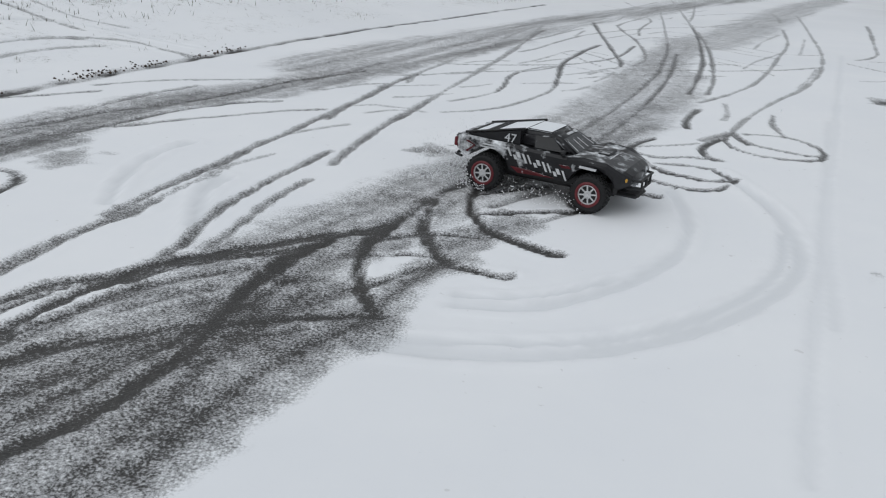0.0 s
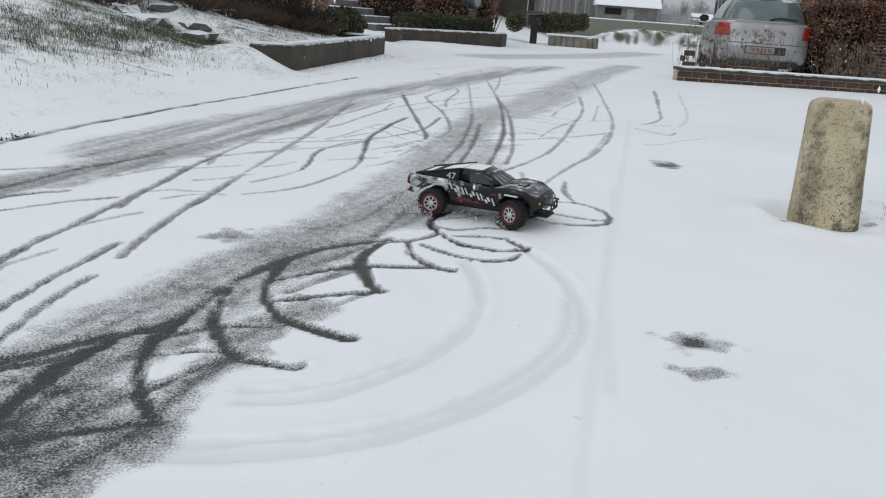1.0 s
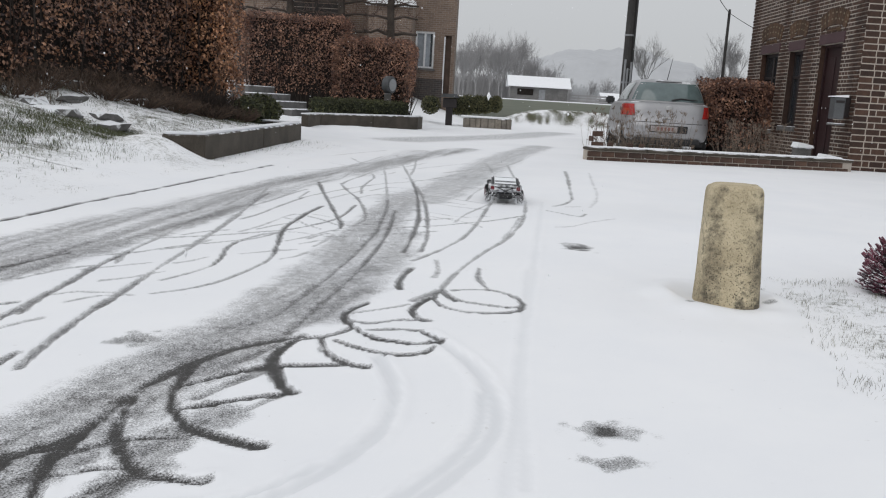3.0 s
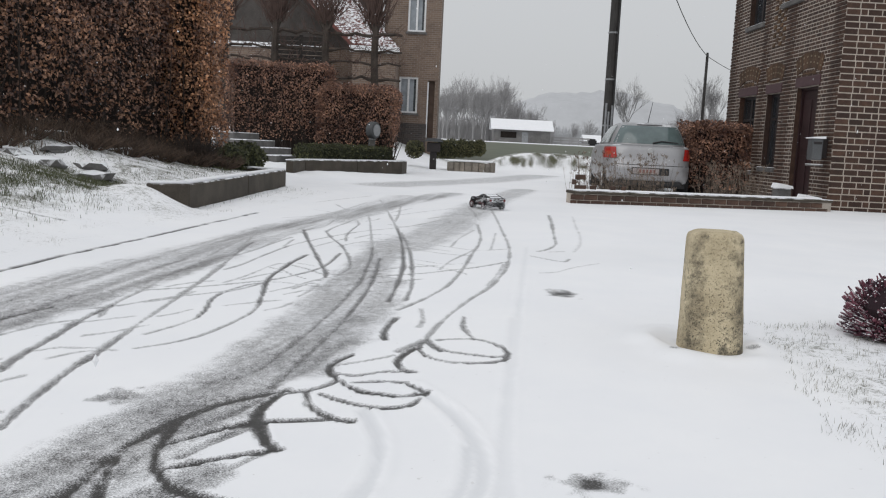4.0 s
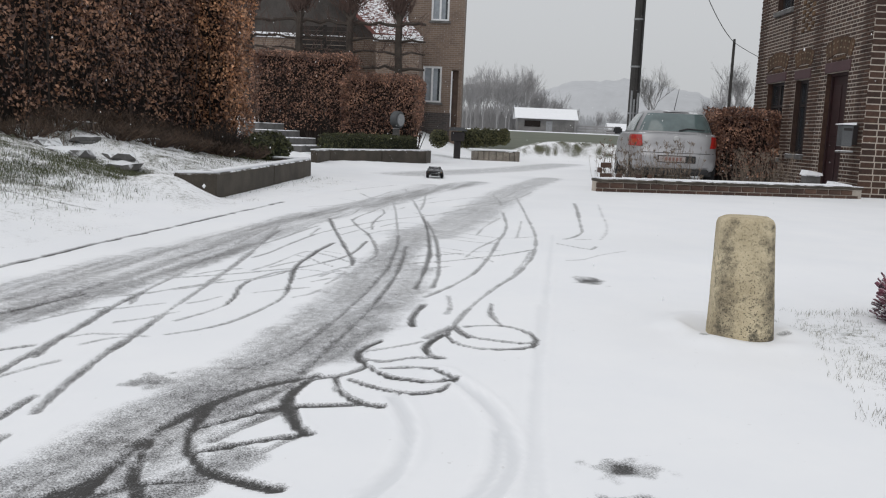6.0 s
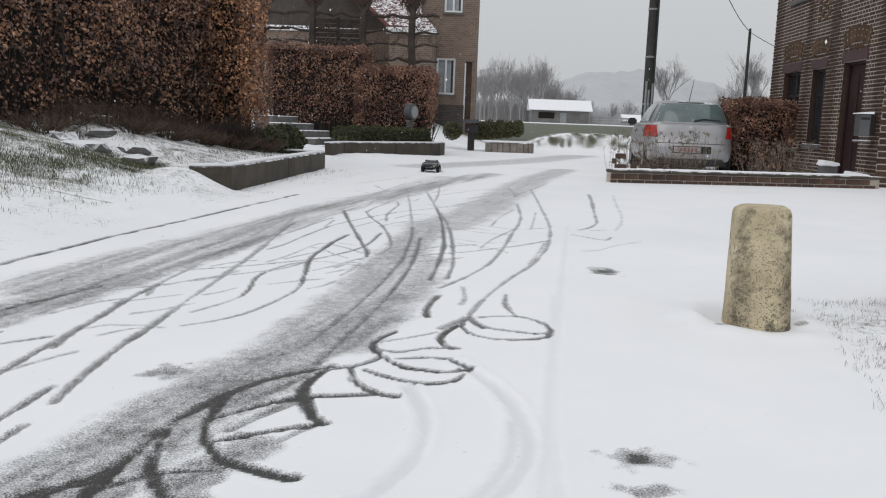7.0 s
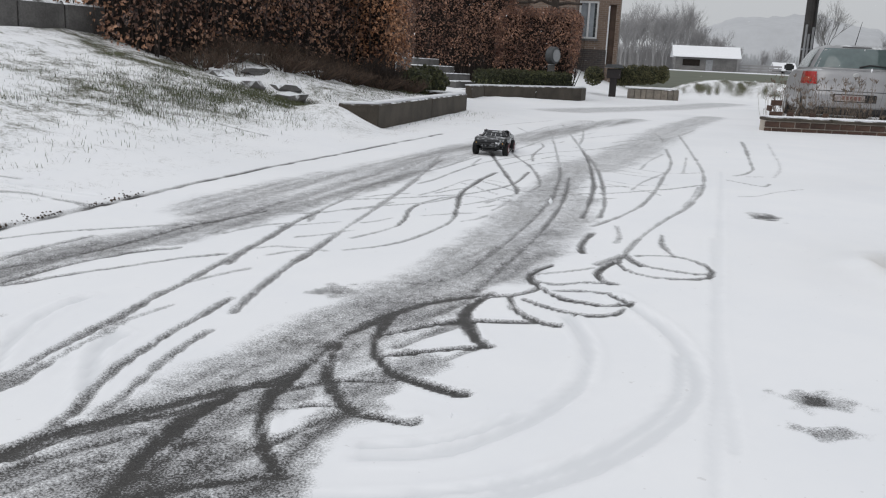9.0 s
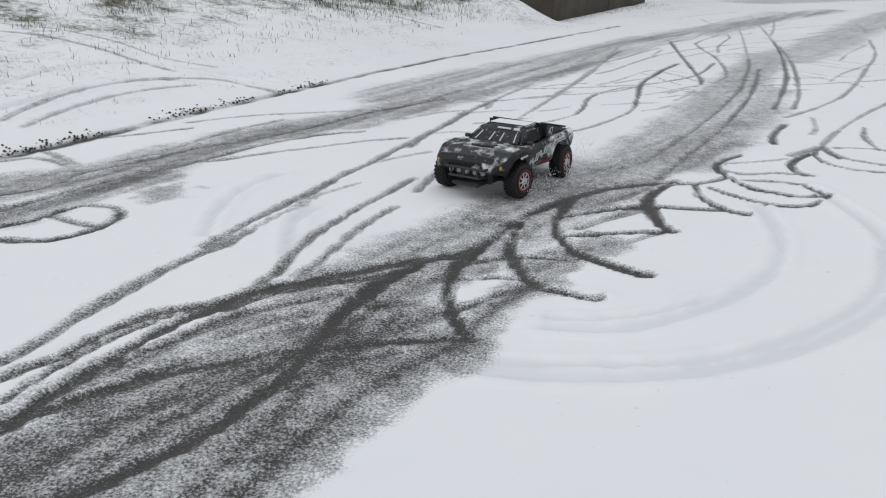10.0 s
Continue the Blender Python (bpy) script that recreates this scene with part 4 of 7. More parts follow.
WORN = np.clip(WEAR, 0, 1)
SNOW = 0.006 * (1 - smooth01(0.1, 0.8, WORN)) * (1 + 25 * drift) - 0.008 * PRESS + 0.005 * RIDGE * (1 - smooth01(0.3, 0.7, WORN)) * (1 + 0.6 * lattice(PX, PY, 0.03, 34))
# snow heaped at the bollard's foot
foot = np.hypot(PX - 2.2, PY - 3.05)
SNOW = SNOW + 0.03 * np.exp(-((foot - 0.23) / 0.09) ** 2) * (1 + 0.5 * lattice(PX, PY, 0.11, 35))
# snow drifted over the planter's end
du, dv = (PX - 0.21) * -0.955 + (PY - 8.31) * -0.297, (PX - 0.21) * 0.297 + (PY - 8.31) * -0.955
SNOW = SNOW + 0.13 * smooth01(-0.1, 0.5, du) * np.exp(-((dv / 0.36) ** 2)) * (1 - smooth01(0.55, 1.0, du)) * (1 + 0.1 * lattice(PX, PY, 0.2, 55))
PZ = ground_z(PX, PY) + np.maximum(SNOW, 0.0) + 0.01 * (lattice(PX, PY, 0.3, 36)) * smooth01(0.3, 1.2, S_OF) + 0.62 * hump


def build_ground():
    nx, ny = PX.shape
    me = bpy.data.meshes.new("ground")
    idx = np.arange(nx * ny).reshape(nx, ny)
    quads = np.stack([idx[:-1, :-1], idx[1:, :-1], idx[1:, 1:], idx[:-1, 1:]], -1).reshape(-1, 4)
    me.vertices.add(nx * ny)
    me.vertices.foreach_set("co", np.stack([PX, PY, PZ], -1).astype(np.float32).ravel())
    me.loops.add(len(quads) * 4)
    me.polygons.add(len(quads))
    me.loops.foreach_set("vertex_index", quads.astype(np.int32).ravel())
    me.polygons.foreach_set("loop_start", np.arange(0, len(quads) * 4, 4, dtype=np.int32))
    me.polygons.foreach_set("use_smooth", np.ones(len(quads), dtype=bool))
    for name, values in (("wear", WORN), ("turf", TURF), ("field", FIELD), ("pack", np.clip(0.6 * PRESS + 0.2 * smooth01(-0.3, 0.9, lattice(PX, PY, 1.1, 37)), 0, 1))):
        me.attributes.new(name, "FLOAT", "POINT").data.foreach_set("value", values.astype(np.float32).ravel())
    me.update(calc_edges=True)
    me.materials.append(M_GROUND)
    return tagged(new("ground", me), "snow-covered asphalt street with dark curving tyre tracks", "ground", kind="structure")


build_ground()


def on_ground(x, y):
    return float(ground_z(x, y))


# ---- the red brick house beside the yard ----
HOUSE = pose(9.933, 11.433, 0, 0, 0, -16.0)
OPENINGS = {"door": (0.72, 1.58, 0.1, 2.16), "window_1": (2.32, 2.96, 0.75, 2.13), "window_2": (3.53, 4.46, 0.66, 2.15), "window_3": (3.45, 4.3, 3.55, 5.2), "window_4": (1.7, 2.5, 3.75, 5.2)}


def wall_with_openings(bm, length, height, thick, holes, z0=-0.3):
    """A wall in the plane x = 0, along y, cut by openings (y0, y1, z0, z1); it fills x from 0 to thick."""
    ys = sorted({0.0, length, *[h[0] for h in holes], *[h[1] for h in holes]})
    zs = sorted({z0, height, *[h[2] for h in holes], *[h[3] for h in holes]})
    for a, b in zip(ys, ys[1:]):
        for c, d in zip(zs, zs[1:]):
            if not any(h[0] <= a and b <= h[1] and h[2] <= c and d <= h[3] for h in holes):
                box(bm, 0, a, c, thick, b, d)
    bmesh.ops.remove_doubles(bm, verts=bm.verts, dist=0.0005)
    return bm


def red_house():
    house = thing("brick_house", HOUSE, "dark red brick house with pale joints and a brown door", "house")
    holes = list(OPENINGS.values())
    part("wall", wall_with_openings(bmesh.new(), 5.2, 6.0, 0.3, holes), M_MORTAR, house, "pale mortar wall behind proud bricks")
    bm = box(bmesh.new(), 0.302, 0.0, -0.3, 9.0, 0.3, 6.0)
    part("wall", bm, M_MORTAR, house)
    bm = box(bmesh.new(), 0.3, 4.9, -0.3, 9.0, 5.2, 6.0)
    box(bm, 8.7, 0.302, -0.3, 9.0, 4.898, 6.0)
    part("wall", bm, M_BRICK_REST, house)
    bm = bmesh.new()
    prism(bm, [(-0.35, 5.98), (4.5, 8.8), (9.35, 5.98), (9.35, 5.85), (4.5, 8.6), (-0.35, 5.85)], -0.3, 5.5)
    part("roof", bm, M_CONCRETE, house, "snow-dusted dark tiled roof")
    # door, windows
    y0, y1, z0, z1 = OPENINGS["door"]
    door = part("door", box(bmesh.new(), 0.12, y0 + 0.05, z0 + 0.04, 0.17, y1 - 0.05, z1 - 0.05, 0.006), M_DOOR, house, "dark brown painted front door, shut")
    bm = bmesh.new()
    for a, b, c, d in ((0.06, 0.36, 0.15, 0.9), (0.41, 0.71, 0.15, 0.9), (0.06, 0.36, 1.0, 1.85), (0.41, 0.71, 1.0, 1.85)):
        box(bm, 0.105, y0 + 0.05 + a, z0 + c, 0.119, y0 + 0.05 + b, z0 + d, 0.005)
    part("door_panel", bm, M_DOOR, door)
    part("door_handle", tube(bmesh.new(), [(0.07, y0 + 0.14, 1.1), (0.07, y0 + 0.14, 1.3)], 0.012), M_PIPE, door, "metal pull handle")
    bm = bmesh.new()
    box(bm, 0.08, y0, z0, 0.2, y0 + 0.05, z1, 0.004)
    box(bm, 0.08, y1 - 0.05, z0, 0.2, y1, z1, 0.004)
    box(bm, 0.08, y0, z1 - 0.05, 0.2, y1, z1, 0.004)
    part("door_frame", bm, M_DOOR, house)
    part("doorstep", box(bmesh.new(), -0.35, y0 - 0.08, 0.0, 0.1, y1 + 0.08, 0.16, 0.01), M_STONE, house)
    for key in ("window_1", "window_2", "window_3", "window_4"):
        a, b, c, d = OPENINGS[key]
        w = part("window", box(bmesh.new(), 0.125, a + 0.055, c + 0.055, 0.135, b - 0.055, d - 0.055), M_GLASS, house, "dark framed window")
        for q in ((a, a + 0.06, c, d), (b - 0.06, b, c, d), (a + 0.06, b - 0.06, c, c + 0.06), (a + 0.06, b - 0.06, d - 0.06, d), ((a + b) / 2 - 0.03, (a + b) / 2 + 0.03, c + 0.06, d - 0.06), (a + 0.06, b - 0.06, d - 0.5, d - 0.45)):
            part("frame_bar", box(bmesh.new(), 0.1, q[0], q[2], 0.16, q[1], q[3], 0.004), M_FRAME_DARK, w)
        part("sill", box(bmesh.new(), -0.06, a - 0.06, c - 0.09, 0.1, b + 0.06, c, 0.008), M_STONE, w, "grey stone sill")
        # sheet in the inner-shade near-black closes the opening behind the pane
        part("backing", box(bmesh.new(), 0.26, a, c, 0.27, b, d), M_CORE, w)
    for a, b, c, d in holes:
        for q in ((a, a + 0.012, c, d), (b - 0.012, b, c, d)):
            part("reveal", box(bmesh.new(), 0.003, q[0], q[2], 0.098, q[1], q[3]), M_BRICK, house)
    # lintels and brick arches
    for a, b, z in ((0.66, 1.64, 2.165), (2.26, 3.02, 2.135), (3.47, 4.52, 2.155)):
        part("lintel", box(bmesh.new(), -0.02, a, z, 0.1, b, z + 0.17, 0.006), M_LINTEL, house, "purple painted lintel")
        mid, half = (a + b) / 2, (b - a) / 2
        rise, deep, n = half * 0.22, 0.27, 15
        radius = (half * half + rise * rise) / (2 * rise)
        reach_a = math.asin(half / radius) * 0.94
        wide = 2 * reach_a * (radius + deep) / n - 0.016
        arch = part("arch", box(bmesh.new(), -0.002, mid - half * 0.55, z + 0.19, 0.003, mid + half * 0.55, z + 0.2 + rise * 0.5), M_BRICK_PALE, house, "arch of upright brown and yellow bricks")
        upright = mesh_of("brick", box(bmesh.new(), -0.016, -wide / 2, radius, 0.003, wide / 2, radius + deep, 0.003), M_BRICK_ARCH)
        end = mesh_of("brick_end", box(bmesh.new(), -0.021, -wide * 0.36, 0, -0.0165, wide * 0.36, 0.028), M_STUD)
        for k in range(n):
            turn = Matrix.Translation((0, mid, z + 0.2 + rise - radius)) @ pose(0, 0, 0, -math.degrees(reach_a * (2 * (k + 0.5) / n - 1)))
            o = new("brick", upright)
            o.parent, o.matrix_basis = arch, turn
            for up in ((0.3, 0.68) if k % 2 == 0 else ()):
                o = new("brick_end", end)
                o.parent, o.matrix_basis = arch, turn @ pose(0, 0, radius + deep * up)
    # raised pilaster strips and a patterned panel
    bm = bmesh.new()
    for k in range(11):
        for i in range(4):
            if (k + i) % 2:
                box(bm, -0.019, 2.34 + i * 0.15, 3.0 + k * 0.085, 0.003, 2.46 + i * 0.15, 3.07 + k * 0.085, 0.004)
    part("panel", bm, M_BRICK_PALE, house, "panel of patterned yellow brick")
    # small facing bricks on the street side, coarser ones on the gable: (where, from, to, foot, proud, height)
    bricks = []
    course, joint = 0.064, 0.016
    for row in range(94):
        z = -0.1 + row * course
        y = 0.0 if row % 2 else -0.06
        while y < 5.18:
            ln = 0.2 if row % 2 == 0 else 0.09
            a, b = max(0.0, y), min(5.2, y + ln)
            y += ln + joint
            for h in holes:
                if a < h[1] and b > h[0] and z < h[3] and z + course > h[2]:
                    if a < h[0]:
                        b = h[0]
                    else:
                        a = h[1]
            if b - a < 0.02:
                continue
            proud = 0.012 if (a < 0.3 or 1.72 < a < 2.16 or a > 4.75 or 3.0 < a < 3.35) else 0.0
            bricks.append(("side", a, b, z, proud, course - joint))
    course, joint = 0.1, 0.018
    for row in range(60):
        z = -0.1 + row * course
        x, k = (0.0 if row % 2 == 0 else -0.1), 0
        while x < 3.0:
            ln = (0.21, 0.095)[(row + k) % 2] if row % 2 else 0.21
            k += 1
            a, b = max(-0.004, x), x + ln
            x += ln + joint
            if b - a > 0.03:
                bricks.append(("front", a, b, z, 0.0, course - joint))
    return house, bricks


RED_HOUSE, HOUSE_BRICKS = red_house()


def letterbox(y):
    """Hung on the side wall, y metres from the corner."""
    t = thing("letterbox", HOUSE @ pose(-0.2, y, 0.9), "grey metal letterbox hung on the brick wall beside the door", "letterbox")
    metal = mat("letterbox_metal", (0.12, 0.125, 0.13), 0.45, 0.3, var=0.2)
    part("bracket", box(bmesh.new(), 0.08, -0.03, 0.05, 0.199, 0.03, 0.38, 0.004), M_FRAME_DARK, t)
    part("box", box(bmesh.new(), -0.08, -0.1, 0.02, 0.09, 0.1, 0.36, 0.012), metal, t, "dull grey sheet metal box")
    part("flap", box(bmesh.new(), -0.065, -0.11, 0.27, 0.07, -0.101, 0.31, 0.004), M_FRAME_DARK, t)
    bm = bmesh.new()
    prism(bm, [(-0.11, 0.361), (0.12, 0.361), (0.12, 0.40), (-0.11, 0.375)], -0.12, 0.12)
    part("lid", bm, M_SNOW, t, "lid under a skin of snow")
    part("tray", box(bmesh.new(), -0.09, -0.1, -0.08, 0.12, 0.1, -0.045, 0.008), M_STONE, t, "newspaper tray dusted with snow")


letterbox(0.18)


def stone_pot(x, y, wide, high):
    t = thing("stone_planter", pose(x, y, on_ground(x, y) - 0.03, 0, 0, -16), "square grey stone pier capped with snow beside the door", "planter", "piers by the door")
    part("pier", box(bmesh.new(), -wide / 2, -wide / 2, 0, wide / 2, wide / 2, high, 0.015), M_STONE, t)
    bm = bmesh.new()
    prism(bm, [(-wide * 0.58, high + 0.001), (wide * 0.58, high + 0.001), (wide * 0.52, high + 0.045), (-wide * 0.45, high + 0.085)], -wide * 0.58, wide * 0.58)
    part("snow_cap", bm, M_SNOW, t, "slanted cap of snow")


stone_pot(9.68, 12.22, 0.24, 0.33)
stone_pot(9.58, 11.42, 0.26, 0.19)


# ---- the low brick wall before the silver car ----
def garden_wall():
    a, b = Vector((5.36, 11.2, 0)), Vector((9.70, 11.03, 0))
    length, rz = (b - a).length, math.degrees(math.atan2(b.y - a.y, b.x - a.x))
    w = thing("garden_wall", pose(a.x, a.y, 0.1, 0, 0, rz), "low red brick garden wall with a snowy coping", "wall")
    part("core", box(bmesh.new(), 0.01, 0.012, -0.1, length - 0.01, 0.2, 0.17), M_MORTAR, w, "pale mortar core")
    bm = bmesh.new()
    x = 0.0
    while x < length - 0.05:
        n = min(0.9, length - x)
        box(bm, x + 0.004, -0.025, 0.172, x + n - 0.004, 0.225, 0.215, 0.008)
        x += n
    part("coping", bm, M_CONCRETE, w, "grey coping slabs")
    bm = bmesh.new()
    box(bm, 0.02, 0.0, 0.216, length - 0.3, 0.2, 0.236, 0.008)
    part("snow_strip", bm, M_SNOW, w, "strip of snow on the coping")
    long_brick = mesh_of("brick", box(bmesh.new(), 0, 0, 0, 0.195, 0.03, 0.072, 0.005), M_WALLBRICK)
    half_brick = mesh_of("brick", box(bmesh.new(), 0, 0, 0, 0.09, 0.03, 0.072, 0.005), M_WALLBRICK)
    rng = random.Random(5)
    for row in range(3):
        x = -0.0 if row % 2 else -0.0
        if row % 2:
            o = new("brick", half_brick)
            o.parent, o.location = w, (0, rng.uniform(-0.006, 0.001), -0.085 + row * 0.085)
            x = 0.105
        while x + 0.195 < length:
            o = new("brick", long_brick)
            o.parent, o.location = w, (x, rng.uniform(-0.006, 0.001), -0.085 + row * 0.085)
            x += 0.209
    # loose bricks piled on the wall's end
    for k, (px, py, pz, rzz) in enumerate(((0.06, 0.02, 0.217, 12), (0.3, 0.05, 0.217, -20), (0.09, 0.05, 0.292, 80), (0.62, 0.04, 0.217, 8), (0.07, 0.02, 0.368, 25), (0.82, 0.05, 0.217, 35))):
        t = new("loose_brick", half_brick if k % 2 else long_brick)
        m = w.matrix_basis @ pose(px, py, pz + 0.001, 0, 0, rzz)
        t.matrix_basis = m
        tagged(t, "loose brick lying on the garden wall", "brick", "loose bricks")
    return w


garden_wall()


# ---- the brown brick house behind the hedges ----
FAR_BRICK = brick_texture("brown_brickwork", (0.205, 0.145, 0.11), (0.155, 0.11, 0.085), (0.27, 0.24, 0.21), 0.21, 0.075)
FAR_TILE = mat("red_roof_tile", (0.16, 0.06, 0.05), 0.8, fine=14, coarse=3, var=0.35, snow=0.52, snow_scale=9)
SLATE = mat("dark_slate_cladding", (0.125, 0.112, 0.104), 0.8, fine=20, coarse=2, var=0.35, bump=0.3)


def far_window(house, x, y, z0, w, h):
    f = part("window", box(bmesh.new(), x + 0.06, y + 0.13, z0 + 0.06, x + w * 0.5, y + 0.14, z0 + h - 0.06), M_GLASS_PALE, house, "white framed window with pale curtains")
    for a, b, c, d in ((0, 0.07, 0, h), (w - 0.07, w, 0, h), (0.07, w - 0.07, 0, 0.07), (0.07, w - 0.07, h - 0.07, h), (w * 0.5 - 0.035, w * 0.5 + 0.035, 0.07, h - 0.07)):
        part("frame_bar", box(bmesh.new(), x + a, y + 0.03, z0 + c, x + b, y + 0.12, z0 + d), M_WHITE, f)
    part("pane", box(bmesh.new(), x + w * 0.5, y + 0.13, z0 + 0.06, x + w * 0.78, y + 0.14, z0 + h - 0.06), M_GLASS_PALE, f)
    part("pane", box(bmesh.new(), x + w * 0.78, y + 0.13, z0 + 0.06, x + w - 0.06, y + 0.14, z0 + h - 0.06), M_GLASS, f, "dark pane")
    part("sill", box(bmesh.new(), x - 0.06, y - 0.06, z0 - 0.08, x + w + 0.06, y + 0.1, z0), M_STONE, f)


def brown_house():
    # local x to the right along the front, local y away
    m = pose(9.41, 31.93, 0.0, 0, 0, -16.3)
    h = thing("brick_house", m, "brown brick house with white windows and red tiles", "house")
    holes = [(-1.70, -0.98, 2.0, 3.36), (-1.47, -0.79, 5.05, 6.34), (-0.60, -0.34, 1.1, 3.25)]
    bm = bmesh.new()
    xs = sorted({-2.35, -0.2, *[q[0] for q in holes], *[q[1] for q in holes]})
    zs = sorted({0.4, 9.0, *[q[2] for q in holes], *[q[3] for q in holes]})
    for a, b in zip(xs, xs[1:]):
        for c, d in zip(zs, zs[1:]):
            if not any(q[0] <= a and b <= q[1] and q[2] <= c and d <= q[3] for q in holes):
                box(bm, a, 0, c, b, 0.3, d)
    bmesh.ops.remove_doubles(bm, verts=bm.verts, dist=0.0005)
    box(bm, -0.5, 0.302, 0.4, -0.2, 9, 9.0)
    box(bm, -9.0, 8.7, 0.4, -0.502, 9.0, 9.0)
    part("wall", bm, FAR_BRICK, h, "brown brickwork")
    part("plinth", box(bmesh.new(), -2.3, -0.02, 0.5, -0.60, -0.002, 1.62), brick_texture("dark_plinth", (0.05, 0.045, 0.045), (0.075, 0.06, 0.055), (0.12, 0.11, 0.1), 0.21, 0.075), h, "dark brick plinth")
    far_window(h, -1.70, 0, 2.0, 0.72, 1.36)
    far_window(h, -1.47, 0, 5.05, 0.68, 1.29)
    d = part("door", box(bmesh.new(), -0.60, 0.2, 1.1, -0.34, 0.26, 3.25), mat("brown_wood_door", (0.11, 0.07, 0.05), 0.6, var=0.3), h, "brown door set back in its opening")
    part("jamb", box(bmesh.new(), -0.62, -0.01, 1.1, -0.57, 0.1, 3.2), M_WHITE, d)
    part("gutter_pipe", tube(bmesh.new(), [(-2.38, -0.08, 9.0), (-2.38, -0.08, 4.25)], 0.05), M_WHITE, h, "white downpipe")
    # lower wing with a steep tiled roof
    bm = box(bmesh.new(), -10.5, 0.32, 0.4, -2.36, 0.6, 4.35)
    box(bm, -3.3, -2.0, 0.4, -1.74, -0.004, 4.02)
    part("wall", bm, FAR_BRICK, h)
    part("cladding", box(bmesh.new(), -10.5, 2.5, 4.3, -2.36, 2.9, 9.0), SLATE, h, "dark slate cladding")
    bm = bmesh.new()
    prism(bm, [(-9.5, 8.9), (-2.4, 8.9), (-2.4, 9.1), (-9.5, 9.1)], 0.4, 8.0)
    part("roof", bm, FAR_TILE, h, "red tiles half under snow")
    bm = bmesh.new()
    slope = [(-3.3, -2.15, 4.12), (-1.66, -2.15, 4.05), (-4.75, 2.45, 7.5), (-6.8, 2.45, 7.4)]
    lo, hi = [bm.verts.new(q) for q in slope], [bm.verts.new((q[0], q[1], q[2] + 0.16)) for q in slope]
    bm.faces.new(hi)
    bm.faces.new(lo[::-1])
    for k in range(4):
        bm.faces.new((lo[k], lo[(k + 1) % 4], hi[(k + 1) % 4], hi[k]))
    part("roof", bm, FAR_TILE, h, "steep red tiles streaked with snow")
    part("roof_window", box(bmesh.new(), -5.3, 1.3, 7.0, -4.75, 1.5, 7.4, 0.02), M_GLASS_PALE, h)
    part("gutter", box(bmesh.new(), -3.4, -2.3, 3.98, -1.62, -2.16, 4.2, 0.02), M_WHITE, h, "white gutter board under snow")
    part("ledge", box(bmesh.new(), -9.5, -1.0, 4.1, -4.6, 0.3, 4.28, 0.02), M_SNOW, h, "snow on a flat roof edge")
    part("wall", box(bmesh.new(), -9.5, -0.9, 0.4, -4.6, 0.3, 4.09), FAR_BRICK, h)
    return h


brown_house()


# ---- hedges and planting ----
def view_xy(px, depth):
    """Plan place at a depth along the street, px counted across it."""
    off = (px - 784) / 1519.0 * depth
    return 0.13 + 0.2807 * depth + 0.9598 * off, 0.9598 * depth - 0.2807 * off


def leaves(count, spots, size, seed, flat=0.0):
    """Folded leaf blades: spots gives a place and an outward direction."""
    rng = np.random.RandomState(seed)
    p, nrm = spots(rng, count)
    d = rng.normal(size=(count, 3))
    d = d / np.linalg.norm(d, axis=1)[:, None]
    d[:, 2] -= 0.5
    d = d + nrm * 0.3
    d = d / np.linalg.norm(d, axis=1)[:, None]
    s = np.cross(d, nrm + rng.normal(scale=0.6, size=(count, 3)))
    s = s / (np.linalg.norm(s, axis=1)[:, None] + 1e-6)
    up = np.cross(s, d)
    ln = size * rng.uniform(0.6, 1.35, (count, 1))
    tip, mid = p + d * ln, p + d * ln * 0.5
    a, b = mid + s * ln * 0.32 + up * ln * 0.12, mid - s * ln * 0.32 + up * ln * 0.12
    v = np.stack([p, a, tip, b], 1).reshape(-1, 3)
    i = np.arange(count)[:, None] * 4
    f = np.concatenate([i + [0, 1, 2], i + [0, 2, 3]], 1).reshape(-1, 3)
    return v.tolist(), f.tolist()


def box_shell(x0, y0, z0, x1, y1, z1, deep=0.12, round_top=0.25, faces=(1, 1, 1, 1, 1), wobble=0.06):
    """Places over the skin of a clipped hedge; faces: -y, +y, -x, +x, top."""
    def spots(rng, n):
        ax, ay, az = x1 - x0, y1 - y0, z1 - z0
        areas = np.array([ax * az, ax * az, ay * az, ay * az, ax * ay]) * np.array(faces)
        pick = rng.choice(5, n, p=areas / areas.sum())
        u, v = rng.uniform(size=n), rng.uniform(size=n)
        w = np.abs(rng.normal(scale=deep, size=n))
        p, q = np.zeros((n, 3)), np.zeros((n, 3))
        for k, (ox, oy, oz) in enumerate(((0, -1, 0), (0, 1, 0), (-1, 0, 0), (1, 0, 0), (0, 0, 1))):
            s = pick == k
            if k < 2:
                p[s] = np.stack([x0 + ax * u[s], np.full(s.sum(), y0 if k == 0 else y1), z0 + az * v[s]], 1)
            elif k < 4:
                p[s] = np.stack([np.full(s.sum(), x0 if k == 2 else x1), y0 + ay * u[s], z0 + az * v[s]], 1)
            else:
                p[s] = np.stack([x0 + ax * u[s], y0 + ay * v[s], np.full(s.sum(), z1)], 1)
            q[s] = (ox, oy, oz)
        bulge = lattice(p[:, 0] + 1.7 * p[:, 1], p[:, 2] + 0.3 * p[:, 1], 0.45, 41) + 0.6 * lattice(p[:, 0] - p[:, 1], p[:, 2], 0.17, 42)
        p = p + q * (wobble * bulge - w)[:, None]
        cx = np.clip(np.minimum(p[:, 0] - x0, x1 - p[:, 0]) / round_top, 0, 1)
        p[:, 2] -= (1 - cx) ** 2 * 0.12 * (p[:, 2] > z1 - 0.4)
        return p, q
    return spots


